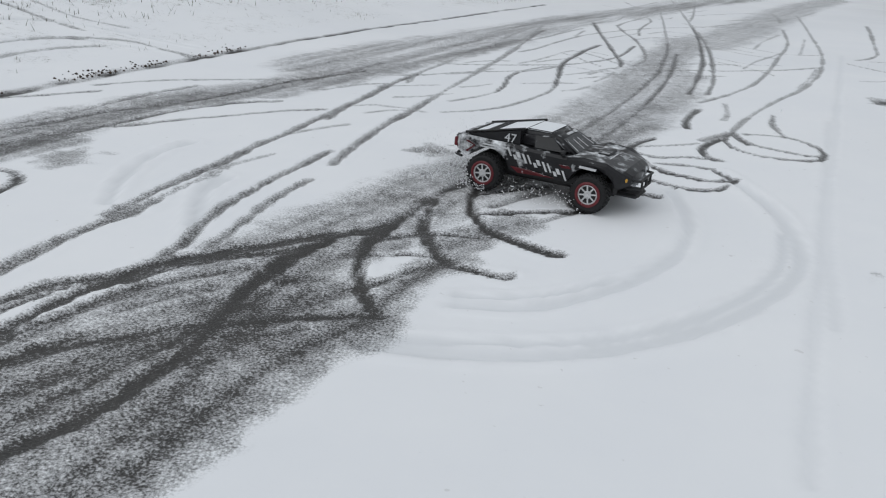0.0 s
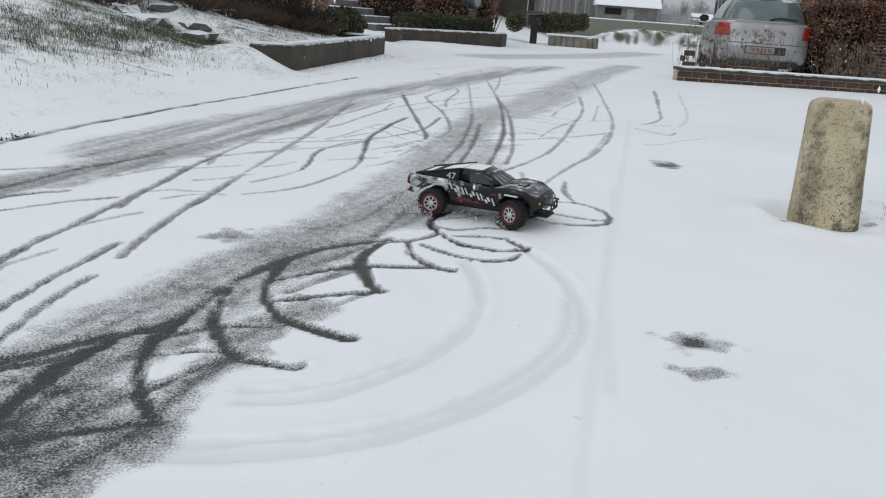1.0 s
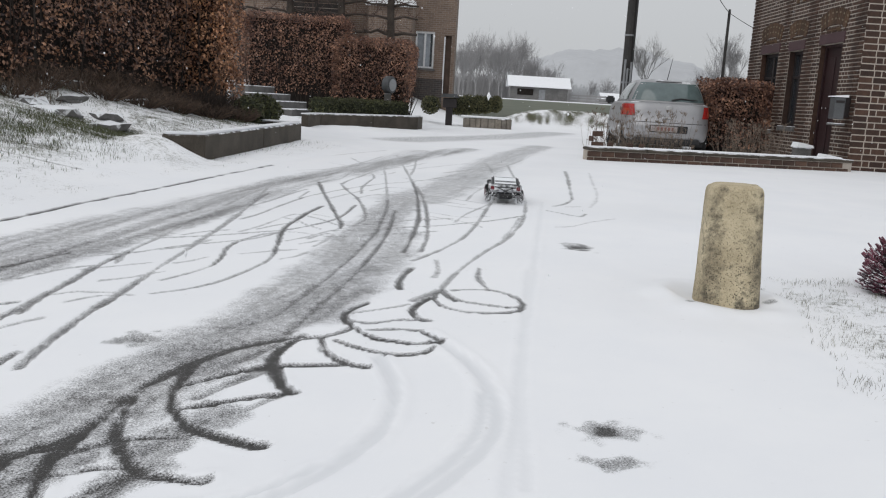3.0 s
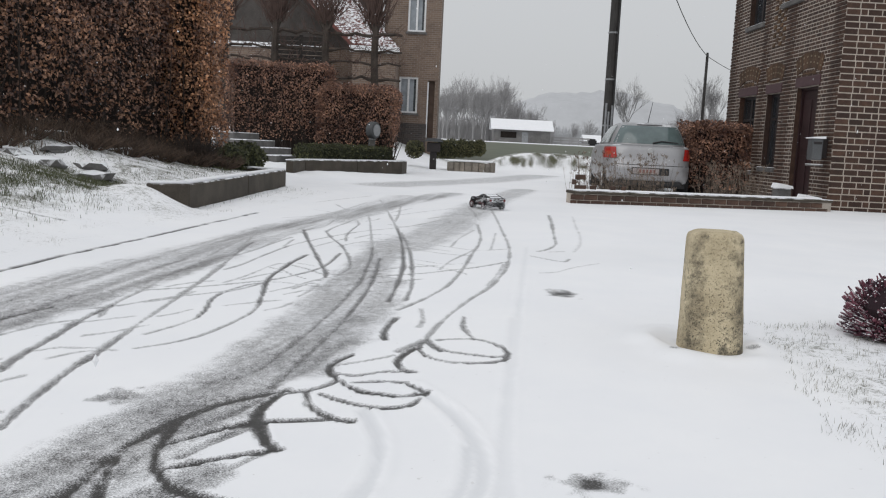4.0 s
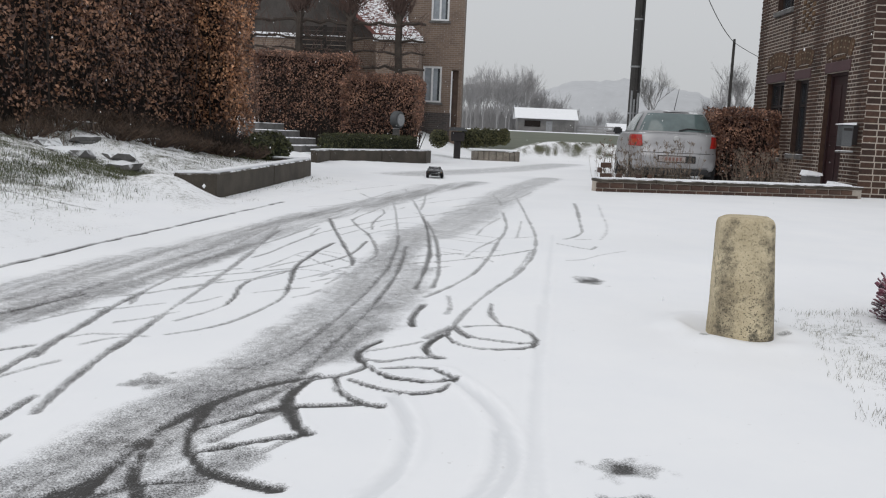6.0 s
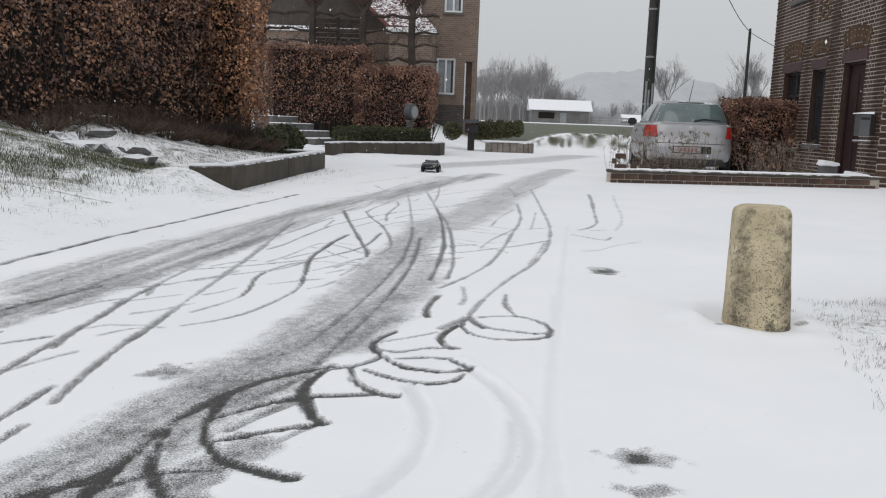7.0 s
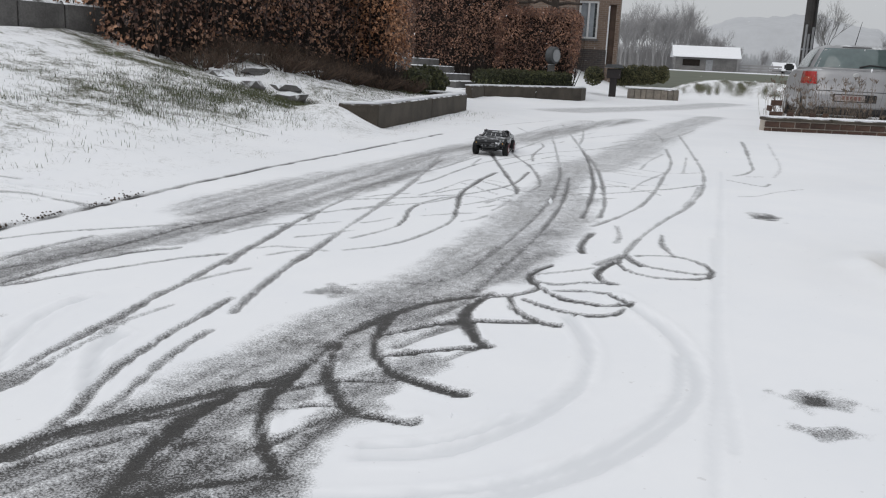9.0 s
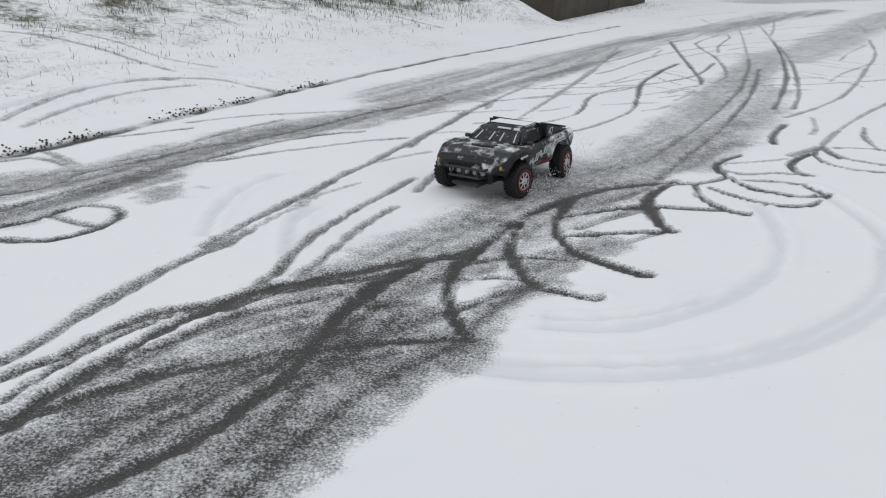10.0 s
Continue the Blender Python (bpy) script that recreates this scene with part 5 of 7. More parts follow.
def twigs(bm, rng, x0, y0, z0, x1, y1, z1, count):
    for _ in range(count):
        a = Vector((rng.uniform(x0, x1), rng.uniform(y0, y1), z0))
        b = a + Vector((rng.uniform(-0.25, 0.25), rng.uniform(-0.15, 0.15), rng.uniform(0.3, 0.95) * (z1 - z0)))
        c = (a + b) / 2 + Vector((rng.uniform(-0.08, 0.08), rng.uniform(-0.08, 0.08), 0))
        tube(bm, [a, c, b], rng.uniform(0.006, 0.016), 0.003, 4)
    return bm


def beech_hedge(m, size, label, count, leaf, bare=0.0, faces=(1, 1, 1, 1, 1), seed=1, leafmat=None):
    """A clipped hedge that keeps its dry leaves; local x along it, y through it."""
    lx, ly, lz = size
    t = thing("hedge", m, label, "hedge")
    # solid dark box behind the leaves, its colour standing for inner shade
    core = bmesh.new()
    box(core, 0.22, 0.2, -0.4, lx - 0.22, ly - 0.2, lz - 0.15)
    part("core", core, M_CORE, t, "solid near-black core painted as the hedge's inner shade")
    rng = random.Random(seed)
    part("twigs", twigs(bmesh.new(), rng, 0.05, 0.05, -0.15, lx - 0.05, ly - 0.05, lz * 0.9, int(90 * lx)), M_TWIG, t, "bare stems at the foot")
    v, f = leaves(count, box_shell(0, 0, 0.18, lx, ly, lz, 0.12, faces=faces, wobble=0.085), leaf, seed)
    # thinner towards the bare foot
    keep = np.random.RandomState(seed + 9).uniform(size=count) < np.clip(0.25 + (np.array(v)[::4, 2] - 0.1) / (0.9 + bare), 0.1, 1)
    vv = np.array(v).reshape(-1, 4, 3)[keep].reshape(-1, 3)
    n = len(vv) // 4
    i = np.arange(n)[:, None] * 4
    ff = np.concatenate([i + [0, 1, 2], i + [0, 2, 3]], 1).reshape(-1, 3)
    raw("leaves", vv.tolist(), ff.tolist(), leafmat or M_LEAF, t, "dry copper-brown beech leaves", "stuff")
    return t


def along_pose(s, l, z, turn=0.0):
    """A pose whose local x runs along the street and whose local y leads away from it."""
    q = street(s, l)
    return pose(q[0], q[1], z, 0, 0, math.degrees(math.atan2(ALONG[1], ALONG[0])) + turn)


beech_hedge(along_pose(3.15, 3.75, 0.62, -5), (5.0, 1.3, 2.75), "tall clipped beech hedge with dry brown leaves", 50000, 0.052, 1.3, (1, 0, 1, 1, 1), 1)
beech_hedge(along_pose(2.25, 8.2, 0.27), (0.97, 1.4, 2.95), "end of a beech hedge with bright copper leaves", 19000, 0.05, 0.0, (1, 0, 1, 1, 1), 2, M_LEAF_COPPER)
beech_hedge(pose(0.9, 21.5, 0.62, 0, 0, -16), (2.6, 0.9, 2.05), "clipped beech hedge behind the steps", 14000, 0.05, 0.0, (1, 0, 1, 1, 1), 3, M_LEAF_DULL)
beech_hedge(pose(3.0, 20.65, 0.55, 0, 0, -16), (1.95, 0.9, 1.62), "clipped beech hedge behind the planted border", 14000, 0.05, 0.0, (1, 0, 1, 1, 1), 4, M_LEAF_DULL)
beech_hedge(pose(*view_xy(1214, 17.2), 0.08, 0, 0, -16), (1.35, 0.9, 1.5), "brown beech hedge beside the parked car", 15000, 0.05, 0.0, (1, 0, 1, 1, 1), 5, M_LEAF_DULL)


def border_wall(points, z0, high, thick, label):
    """A low wall of dark slabs along plan points."""
    t = thing("planter_wall", pose(points[0][0], points[0][1], z0), label, "planter")
    for (ax, ay), (bx, by) in zip(points, points[1:]):
        d = Vector((bx - ax, by - ay, 0))
        ln, rz = d.length, math.degrees(math.atan2(d.y, d.x))
        n = max(1, round(ln / 2.0))
        for k in range(n):
            m = pose(ax - points[0][0], ay - points[0][1], 0, 0, 0, rz)
            slab = part("slab", box(bmesh.new(), ln * k / n + 0.004, 0, -0.2, ln * (k + 1) / n - 0.004, thick, high, 0.012), M_CONCRETE, t, at=m)
            part("snow_strip", box(bmesh.new(), ln * k / n + 0.004, 0.018, high + 0.001, ln * (k + 1) / n - 0.004, thick + 0.02, high + 0.022, 0.009, seg=2), M_SNOW, slab, "strip of snow")
    return t


border_wall([(-0.20, 8.18), (0.14, 8.32), (1.5, 12.75), (0.72, 13.3)], 0.12, 0.27, 0.12, "low wall of dark concrete slabs holding shrubs")
border_wall([(2.0, 16.35), (2.35, 17.2), (4.93, 19.69), (5.2, 20.3)], 0.13, 0.3, 0.13, "low dark slab wall round a planted border")


def clipped(name, label, category, m, size, count, leaf, leafmat, coremat, seed, ball=False, group=""):
    """A small clipped evergreen, block or ball."""
    t = thing(name, m, label, category, group)
    lx, ly, lz = size
    if ball:
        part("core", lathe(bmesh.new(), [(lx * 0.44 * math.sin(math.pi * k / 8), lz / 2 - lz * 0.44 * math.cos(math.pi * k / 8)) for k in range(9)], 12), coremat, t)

        def spots(rng, n):
            d = rng.normal(size=(n, 3))
            d /= np.linalg.norm(d, axis=1)[:, None]
            r = 1 + 0.08 * lattice(d[:, 0] * 2 + 5, d[:, 2] * 2 + 5 + d[:, 1], 0.5, seed) - np.abs(rng.normal(scale=0.05, size=n))
            return np.stack([d[:, 0] * lx / 2 * r, d[:, 1] * lx / 2 * r, lz / 2 + d[:, 2] * lz / 2 * r], 1), d
    else:
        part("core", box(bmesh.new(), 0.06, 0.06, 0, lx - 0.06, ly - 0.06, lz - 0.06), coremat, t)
        spots = box_shell(0, 0, 0, lx, ly, lz, 0.04, 0.12, wobble=0.03)
    v, f = leaves(count, spots, leaf, seed)
    raw("leaves", v, f, leafmat, t, "small dense leaves", "stuff")
    return t


M_BOX_SNOWY = mat("box_leaf_dusted", (0.15, 0.155, 0.075), 0.6, fine=40, coarse=3, var=0.4, islands=0.5, snow=0.22, snow_scale=4)
clipped("low_hedge", "low clipped dark green box hedge", "hedge", pose(2.75, 18.0, 0.2, 0, 0, 42), (2.75, 0.75, 0.55), 6000, 0.05, M_GREEN, M_GREEN_CORE, 11)
for k, (bx, by, bz, bw, bh) in enumerate(((6.65, 25.21, 0.47, 0.55, 0.49), (7.40, 24.99, 0.49, 0.51, 0.51), (7.67, 24.91, 0.50, 0.58, 0.55), (7.99, 24.82, 0.55, 0.51, 0.51), (8.25, 24.74, 0.58, 0.44, 0.46), (8.51, 24.67, 0.63, 0.38, 0.43))):
    clipped("box_ball", "round clipped box bush dusted with snow", "bush", pose(bx, by, bz - 0.03), (bw, bw, bh + 0.03), 1300, 0.05, M_BOX_SNOWY, M_GREEN_CORE, 20 + k, True, "clipped bushes")
clipped("shrub", "dark green shrub in a planter", "shrub", pose(0.95, 13.3, 0.33), (0.6, 0.6, 0.42), 1300, 0.05, M_GREEN, M_GREEN_CORE, 31, True)
clipped("shrub", "dark green shrub in a planter", "shrub", pose(0.72, 12.95, 0.32), (0.5, 0.5, 0.4), 1000, 0.05, M_GREEN, M_GREEN_CORE, 32, True)


def bare_shrub(x, y, z, r, h, count, label, material=None, seed=1):
    t = thing("bare_shrub", pose(x, y, z), label, "shrub")
    rng = random.Random(seed)
    bm = bmesh.new()
    for _ in range(count):
        a = rng.uniform(0, 6.28)
        k = rng.uniform(0, 1) ** 0.5
        foot = Vector((0.35 * r * k * math.cos(a), 0.35 * r * k * math.sin(a), -0.02))
        tip = Vector((r * k * math.cos(a), r * k * math.sin(a), h * rng.uniform(0.6, 1.0) * (1 - 0.35 * k * k)))
        mid = (foot + tip) / 2 + Vector((rng.uniform(-1, 1), rng.uniform(-1, 1), 0)) * r * 0.15
        tube(bm, [foot, mid, tip], 0.006, 0.0025, 3)
        for _ in range(3):
            e = mid.lerp(tip, rng.uniform(0, 1))
            tube(bm, [e, e + Vector((rng.uniform(-1, 1), rng.uniform(-1, 1), rng.uniform(0.2, 1))) * 0.1], 0.003, 0.0015, 3)
    part("stems", bm, material or M_TWIG, t, kind="stuff")


bare_shrub(0.2, 12.4, 0.3, 0.4, 0.62, 260, "bare grey-brown twiggy shrub in a planter", seed=4)


M_BRACKEN = mat("dead_bracken", (0.11, 0.078, 0.058), 0.85, fine=50, coarse=6, var=0.45, islands=0.4)
for k, (bs, bl, br, bh) in enumerate(((2.85, 4.2, 0.4, 0.34), (2.95, 4.9, 0.45, 0.42), (2.8, 5.6, 0.42, 0.36), (2.75, 6.3, 0.45, 0.5), (2.6, 6.9, 0.4, 0.42), (2.35, 7.5, 0.42, 0.5), (2.15, 8.1, 0.4, 0.45), (2.45, 5.3, 0.42, 0.26), (2.3, 5.9, 0.45, 0.3), (2.2, 6.6, 0.42, 0.28), (2.0, 7.2, 0.4, 0.3), (1.85, 7.8, 0.38, 0.3))):
    bq = street(bs, bl)
    bare_shrub(bq[0], bq[1], float(ground_z(*bq)), br, 0.7 * bh, 110, "dead brown bracken and twigs at the hedge's foot", M_BRACKEN, 40 + k)


def dry_perennials(x0, x1, y, label, h, count, seed):
    t = thing("dry_perennials", pose(x0, y, 0.1), label, "plant")
    rng = random.Random(seed)
    bm = bmesh.new()
    for _ in range(count):
        a = Vector((rng.uniform(0, x1 - x0), rng.uniform(-0.22, 0.3), 0))
        tall = h * (rng.uniform(0.3, 0.75) if rng.random() < 0.6 else rng.uniform(0.75, 1.1))
        b = a + Vector((rng.uniform(-0.18, 0.18), rng.uniform(-0.1, 0.1), tall))
        tube(bm, [a, (a + b) / 2 + Vector((rng.uniform(-0.04, 0.04), 0, 0)), b], 0.003, 0.0016, 3)
        for _ in range(9 if rng.random() < 0.45 else 2):
            e = b + Vector((rng.uniform(-1, 1) * 0.035, rng.uniform(-1, 1) * 0.035, rng.uniform(-0.01, 0.03)))
            tube(bm, [b - Vector((0, 0, 0.03)), e], 0.0012, 0.0035, 3)
    part("stalks", bm, M_STRAW, t, kind="stuff")


dry_perennials(5.7, 7.2, 11.75, "withered straw-coloured flower stalks behind the low wall", 0.72, 260, 3)
dry_perennials(7.9, 8.9, 11.7, "withered brown seed heads beside the parked car", 0.66, 160, 4)


# pleached lime trees: bare, tied to horizontal rails above the hedge
def pleached_tree(x, y, z, seed):
    t = thing("pleached_tree", pose(x, y, z, 0, 0, -16), "bare pleached tree trained on horizontal rails", "tree", "pleached trees")
    rng = random.Random(seed)
    bm = bmesh.new()
    tube(bm, [(0, 0, 0), (0.03, 0, 1.6), (-0.02, 0, 2.6), (0.0, 0, 3.35)], 0.11, 0.085, 7)
    for _ in range(7):
        a = Vector((rng.uniform(-0.05, 0.05), rng.uniform(-0.04, 0.04), 3.2))
        tube(bm, [a, a + Vector((rng.uniform(-0.2, 0.2), rng.uniform(-0.1, 0.1), rng.uniform(0.15, 0.3)))], 0.05, 0.035, 5)
    part("trunk", bm, M_BARK, t, "dark knotted trunk")
    for z1, r in ((2.02, 0.05), (2.4, 0.035), (2.72, 0.04), (3.12, 0.055)):
        bm = bmesh.new()
        for side in (-1, 1):
            pts = [(0, 0, z1 - 0.06)] + [(side * k * 0.17, rng.uniform(-0.05, 0.05), z1 + rng.uniform(-0.045, 0.045)) for k in (1, 2, 3, 4)]
            tube(bm, pts, r, r * 0.6, 5)
        part("branch", bm, M_BARK, t)
    bm = bmesh.new()
    for _ in range(150):
        a = Vector((rng.gauss(0, 0.13), rng.uniform(-0.1, 0.1), rng.uniform(3.3, 3.5)))
        up = rng.uniform(0.6, 2.1)
        lean = rng.gauss(0, 0.36)
        b = a + Vector((lean * up, rng.uniform(-0.3, 0.3), up))
        tube(bm, [a, a.lerp(b, 0.45) + Vector((lean * 0.16, 0, -0.04)), b], 0.010, 0.004, 3)
    for _ in range(110):
        a = Vector((rng.uniform(-0.7, 0.7), 0, rng.choice((2.05, 2.42, 2.75, 3.12))))
        b = a + Vector((rng.uniform(-0.3, 0.3), rng.uniform(-0.2, 0.2), rng.uniform(-0.25, 0.45)))
        tube(bm, [a, a.lerp(b, 0.5) + Vector((rng.uniform(-0.05, 0.05), 0, 0)), b], 0.010, 0.004, 3)
    part("shoots", bm, M_SHOOT, t, "thin reddish upright shoots", kind="stuff")


for k, (px, dd) in enumerate(((400, 22.5), (487, 22.5), (575, 22.5), (660, 22.5))):
    off = (px - 784) / 1519.0 * dd
    pleached_tree(0.13 + 0.2807 * dd + 0.9598 * off, 0.9598 * dd - 0.2807 * off, 0.45, 50 + k)


def slat_fence():
    x, y = view_xy(488, 24.4)
    t = thing("slat_fence", pose(x, y, 0.5, 0, 0, -16.3), "dark weathered slat fence behind the bare trees", "fence")
    board = mat("dark_weathered_slat", (0.045, 0.04, 0.037), 0.85, fine=30, coarse=3, var=0.4, bump=0.3, objects=0.25)
    for px in (0.0, 0.68, 1.36):
        part("post", box(bmesh.new(), px - 0.05, 0.03, -0.1, px + 0.05, 0.12, 3.2, 0.006), board, t)
    for k in range(24):
        part("slat", box(bmesh.new(), -0.02, 0, 0.1 + 0.128 * k, 1.4, 0.028, 0.21 + 0.128 * k, 0.004), board, t)


slat_fence()


# steps beside the hedge
def steps():
    t = thing("garden_steps", pose(2.2, 18.2, 0.2, 0, 0, 55), "dark stone garden steps dusted with snow", "steps")
    for k in range(5):
        part("step", box(bmesh.new(), 0.0 + 0.1 * k, 0.42 * k, -0.3, 1.5, 0.42 * k + 0.46, 0.12 + 0.15 * k, 0.015), M_STONE, t)


steps()


def rock(x, y, r, flat, label, seed):
    bm = bmesh.new()
    bmesh.ops.create_icosphere(bm, subdivisions=2, radius=1.0)
    rng = np.random.RandomState(seed)
    o = rng.uniform(0, 9, 3)
    for v in bm.verts:
        k = 1 + 0.35 * noise.noise(Vector(v.co * 1.3) + Vector(o))
        v.co = Vector((v.co.x * r * k, v.co.y * r * 0.7 * k, max(-0.3, min(0.6, v.co.z)) * r * flat * k))
    ob = part("rock", bm, M_STONE, None, label, pose(x, y, on_ground(x, y) - r * flat * 0.12, 0, 0, seed * 40))
    return tagged(ob, category="rock", group="rocks on the bank")


for k, (rs, rl, rr, rf) in enumerate(((2.35, 4.15, 0.30, 0.5), (1.98, 4.45, 0.34, 0.34), (2.75, 4.3, 0.26, 0.5), (2.15, 4.78, 0.2, 0.4), (2.9, 5.3, 0.22, 0.5), (2.6, 4.9, 0.2, 0.45), (2.55, 6.3, 0.2, 0.5))):
    rq = street(rs, rl)
    rock(rq[0], rq[1], rr, rf, "flat grey rock half under snow", k + 1)


def grass_blades(name, label, spots, count, size, seed, material):
    rng = np.random.RandomState(seed)
    p = spots(rng, count)
    count = len(p)
    a = rng.uniform(0, 2 * math.pi, count)
    lean = rng.uniform(0.1, 0.9, count)
    ln = size * rng.uniform(0.5, 1.3, count)
    d = np.stack([np.cos(a) * lean, np.sin(a) * lean, np.ones(count)], 1) * ln[:, None]
    side = np.stack([-np.sin(a), np.cos(a), np.zeros(count)], 1) * (size * 0.05)
    v = np.stack([p - side, p + side, p + d * 0.6 + side * 0.7, p + d], 1).reshape(-1, 3)
    i = np.arange(count)[:, None] * 4
    f = np.concatenate([i + [0, 1, 2], i + [0, 2, 3]], 1).reshape(-1, 3)
    ob = raw(name, v.tolist(), f.tolist(), material, None, label, "stuff")
    return tagged(ob, category="grass")


def bank_spots(rng, n):
    s, l = rng.uniform(0.5, 3.2, n), rng.uniform(-2, 7.8, n)
    x, y = KERB[0] + ALONG[0] * l + ASIDE[0] * s, KERB[1] + ALONG[1] * l + ASIDE[1] * s
    dens = 0.02 + 0.95 * np.exp(-(((s - 1.65) / 0.5) ** 2)) * smooth01(0.6, 2.2, l) * (1 - smooth01(3.9, 5.0, l)) + 0.35 * smooth01(0.25, 0.7, lattice(x, y, 0.3, 21)) * smooth01(0.7, 1.4, s)
    dens = dens * (0.5 + 0.5 * lattice(x, y, 0.12, 43))
    k = rng.uniform(size=n) < dens
    x, y = x[k], y[k]
    return np.stack([x, y, ground_z(x, y) + 0.01], 1)


grass_blades("grass", "short winter grass poking through snow on the bank", bank_spots, 280000, 0.034, 5, M_GRASS)


def speck_spots(rng, n):
    s, l = rng.uniform(0.15, 3.0, n), rng.uniform(-4, 8.0, n)
    x, y = KERB[0] + ALONG[0] * l + ASIDE[0] * s, KERB[1] + ALONG[1] * l + ASIDE[1] * s
    dens = (0.06 + 0.3 * smooth01(0.5, 2.0, s)) * smooth01(-0.5, 0.9, lattice(x, y, 0.35, 64)) * smooth01(-0.3, 0.8, lattice(x, y, 0.07, 65))
    k = rng.uniform(size=n) < dens
    x, y = x[k], y[k]
    return np.stack([x, y, ground_z(x, y) + 0.008], 1)


grass_blades("grass", "thin dead grass tips through the bank's snow", speck_spots, 260000, 0.019, 15, mat("dead_grass_tip", (0.15, 0.14, 0.105), 0.8, fine=40, coarse=3, var=0.4, islands=0.5))


def soil_clods():
    """Crumbs of brown soil pushed up along the kerb."""
    rng = random.Random(23)
    v, f = [], []
    for l0, l1, count in ((-2.5, -1.95, 110), (-1.7, -1.1, 90), (-0.95, -0.55, 45)):
        for _ in range(count):
            l, q = rng.uniform(l0, l1), abs(rng.gauss(0, 0.03))
            x, y = street(0.01 + q, l)
            r = rng.uniform(0.0025, 0.007)
            c = Vector((x, y, float(ground_z(x, y)) + 0.006 + r * 0.3))
            i = len(v)
            v += [c + Vector(d) * r * rng.uniform(0.6, 1.3) for d in ((1, 0, 0), (-1, 0, 0), (0, 1, 0), (0, -1, 0), (0, 0, 0.8), (0, 0, -0.8))]
            f += [(i + a, i + b, i + d) for a, b, d in ((0, 2, 4), (2, 1, 4), (1, 3, 4), (3, 0, 4), (2, 0, 5), (1, 2, 5), (3, 1, 5), (0, 3, 5))]
    tagged(raw("soil_clods", v, f, mat("brown_soil", (0.085, 0.062, 0.045), 0.95, fine=60, coarse=12, var=0.4, islands=0.4), None, "brown soil crumbs pushed up along the kerb", "stuff"), category="soil")


soil_clods()


def yard_spots(rng, n):
    x, y = rng.uniform(1.9, 4.2, n), rng.uniform(1.0, 3.42, n)
    k = (x - 2.05 - 0.42 * (y - 2.08) + 0.07 * lattice(x, y, 0.13, 44) > 0.0) & (rng.uniform(size=n) < np.clip(0.25 + 0.7 * lattice(x, y, 0.09, 45), 0.02, 1))
    x, y = x[k], y[k]
    return np.stack([x, y, ground_z(x, y) + 0.01], 1)


M_GRASS_GREY = mat("frosted_grass", (0.27, 0.28, 0.24), 0.7, fine=40, coarse=6, var=0.4, islands=0.5)
grass_blades("grass", "snow-dusted lawn grass beside the bollard", yard_spots, 30000, 0.018, 6, M_GRASS_GREY)


def dry_spots(rng, n):
    s, l = rng.uniform(2.6, 3.3, n), rng.uniform(4.2, 7.8, n)
    x, y = KERB[0] + ALONG[0] * l + ASIDE[0] * s, KERB[1] + ALONG[1] * l + ASIDE[1] * s
    k = rng.uniform(size=n) < np.clip(0.15 + 0.8 * lattice(x, y, 0.25, 46), 0.0, 1)
    x, y = x[k], y[k]
    return np.stack([x, y, ground_z(x, y)], 1)


grass_blades("dry_grass", "withered straw-coloured grass at the hedge's foot", dry_spots, 2600, 0.16, 7, M_STRAW)


def heather(x, y):
    t = thing("heather", pose(x, y, on_ground(x, y)), "purple heather bush with snow on its tips", "plant")
    rng = random.Random(8)
    bm = bmesh.new()
    # dark core whose colour paints the shade between the sprigs
    part("core", lathe(bmesh.new(), [(0.2 * math.sin(math.pi * k / 8), 0.15 - 0.15 * math.cos(math.pi * k / 8)) for k in range(9)], 12), mat("heather_shade", (0.03, 0.014, 0.02), 0.9), t)
    for _ in range(4200):
        a, e = rng.uniform(0, 6.283), rng.uniform(0.0, 1.0)
        el = math.asin(e) * 0.97
        d = Vector((math.cos(a) * math.cos(el), math.sin(a) * math.cos(el), math.sin(el) * 1.1))
        lump = 1 + 0.22 * noise.noise(d * 2.6)
        q = d * rng.uniform(0.17, 0.25) * lump + Vector((0, 0, 0.02))
        tip = q + (d + Vector((rng.uniform(-0.6, 0.6), rng.uniform(-0.6, 0.6), rng.uniform(0, 0.6)))) * rng.uniform(0.008, 0.018)
        tube(bm, [q - d * 0.02, q, tip], rng.uniform(0.004, 0.0075), 0.0045, 4)
    part("sprigs", bm, M_HEATHER, t, "short purple flower sprigs", kind="stuff")


heather(3.29, 3.1)


# ---- bollard ----
def bollard():
    x, y = 2.208, 3.0
    bm = bmesh.new()
    n, rows = 64, 48
    rings = []
    h = 0.502
    for k in range(rows + 1):
        v = k / rows
        z = -0.06 + (h + 0.06) * v
        w = 0.130 - 0.023 * v
        edge = max(0.0, (z - (h - 0.035)) / 0.035)
        w -= 0.028 * (1 - math.sqrt(max(0.0, 1 - edge * edge)))
        ring = []
        for i in range(n):
            a = 2 * math.pi * i / n
            c, s = math.cos(a), math.sin(a)
            r = w / (abs(c) ** 3.2 + abs(s) ** 3.2) ** (1 / 3.2)
            q = Vector((c * r, s * r, z))
            r2 = 1 + 0.012 * noise.noise(q * 9) + 0.006 * noise.noise(q * 40)
            ring.append(bm.verts.new((q.x * r2, q.y * r2, z + 0.006 * noise.noise(q * 12))))
        rings.append(ring)
    for a, c in zip(rings, rings[1:]):
        for i in range(n):
            bm.faces.new((a[i], a[(i + 1) % n], c[(i + 1) % n], c[i]))
    bm.faces.new(rings[-1])
    bm.faces.new(rings[0][::-1])
    return tagged(part("bollard", bm, M_BOLLARD, None, "yellowed pitted concrete bollard standing in snow", pose(x, y, on_ground(x, y), 0, -1.9, -22), True), category="bollard")


bollard()


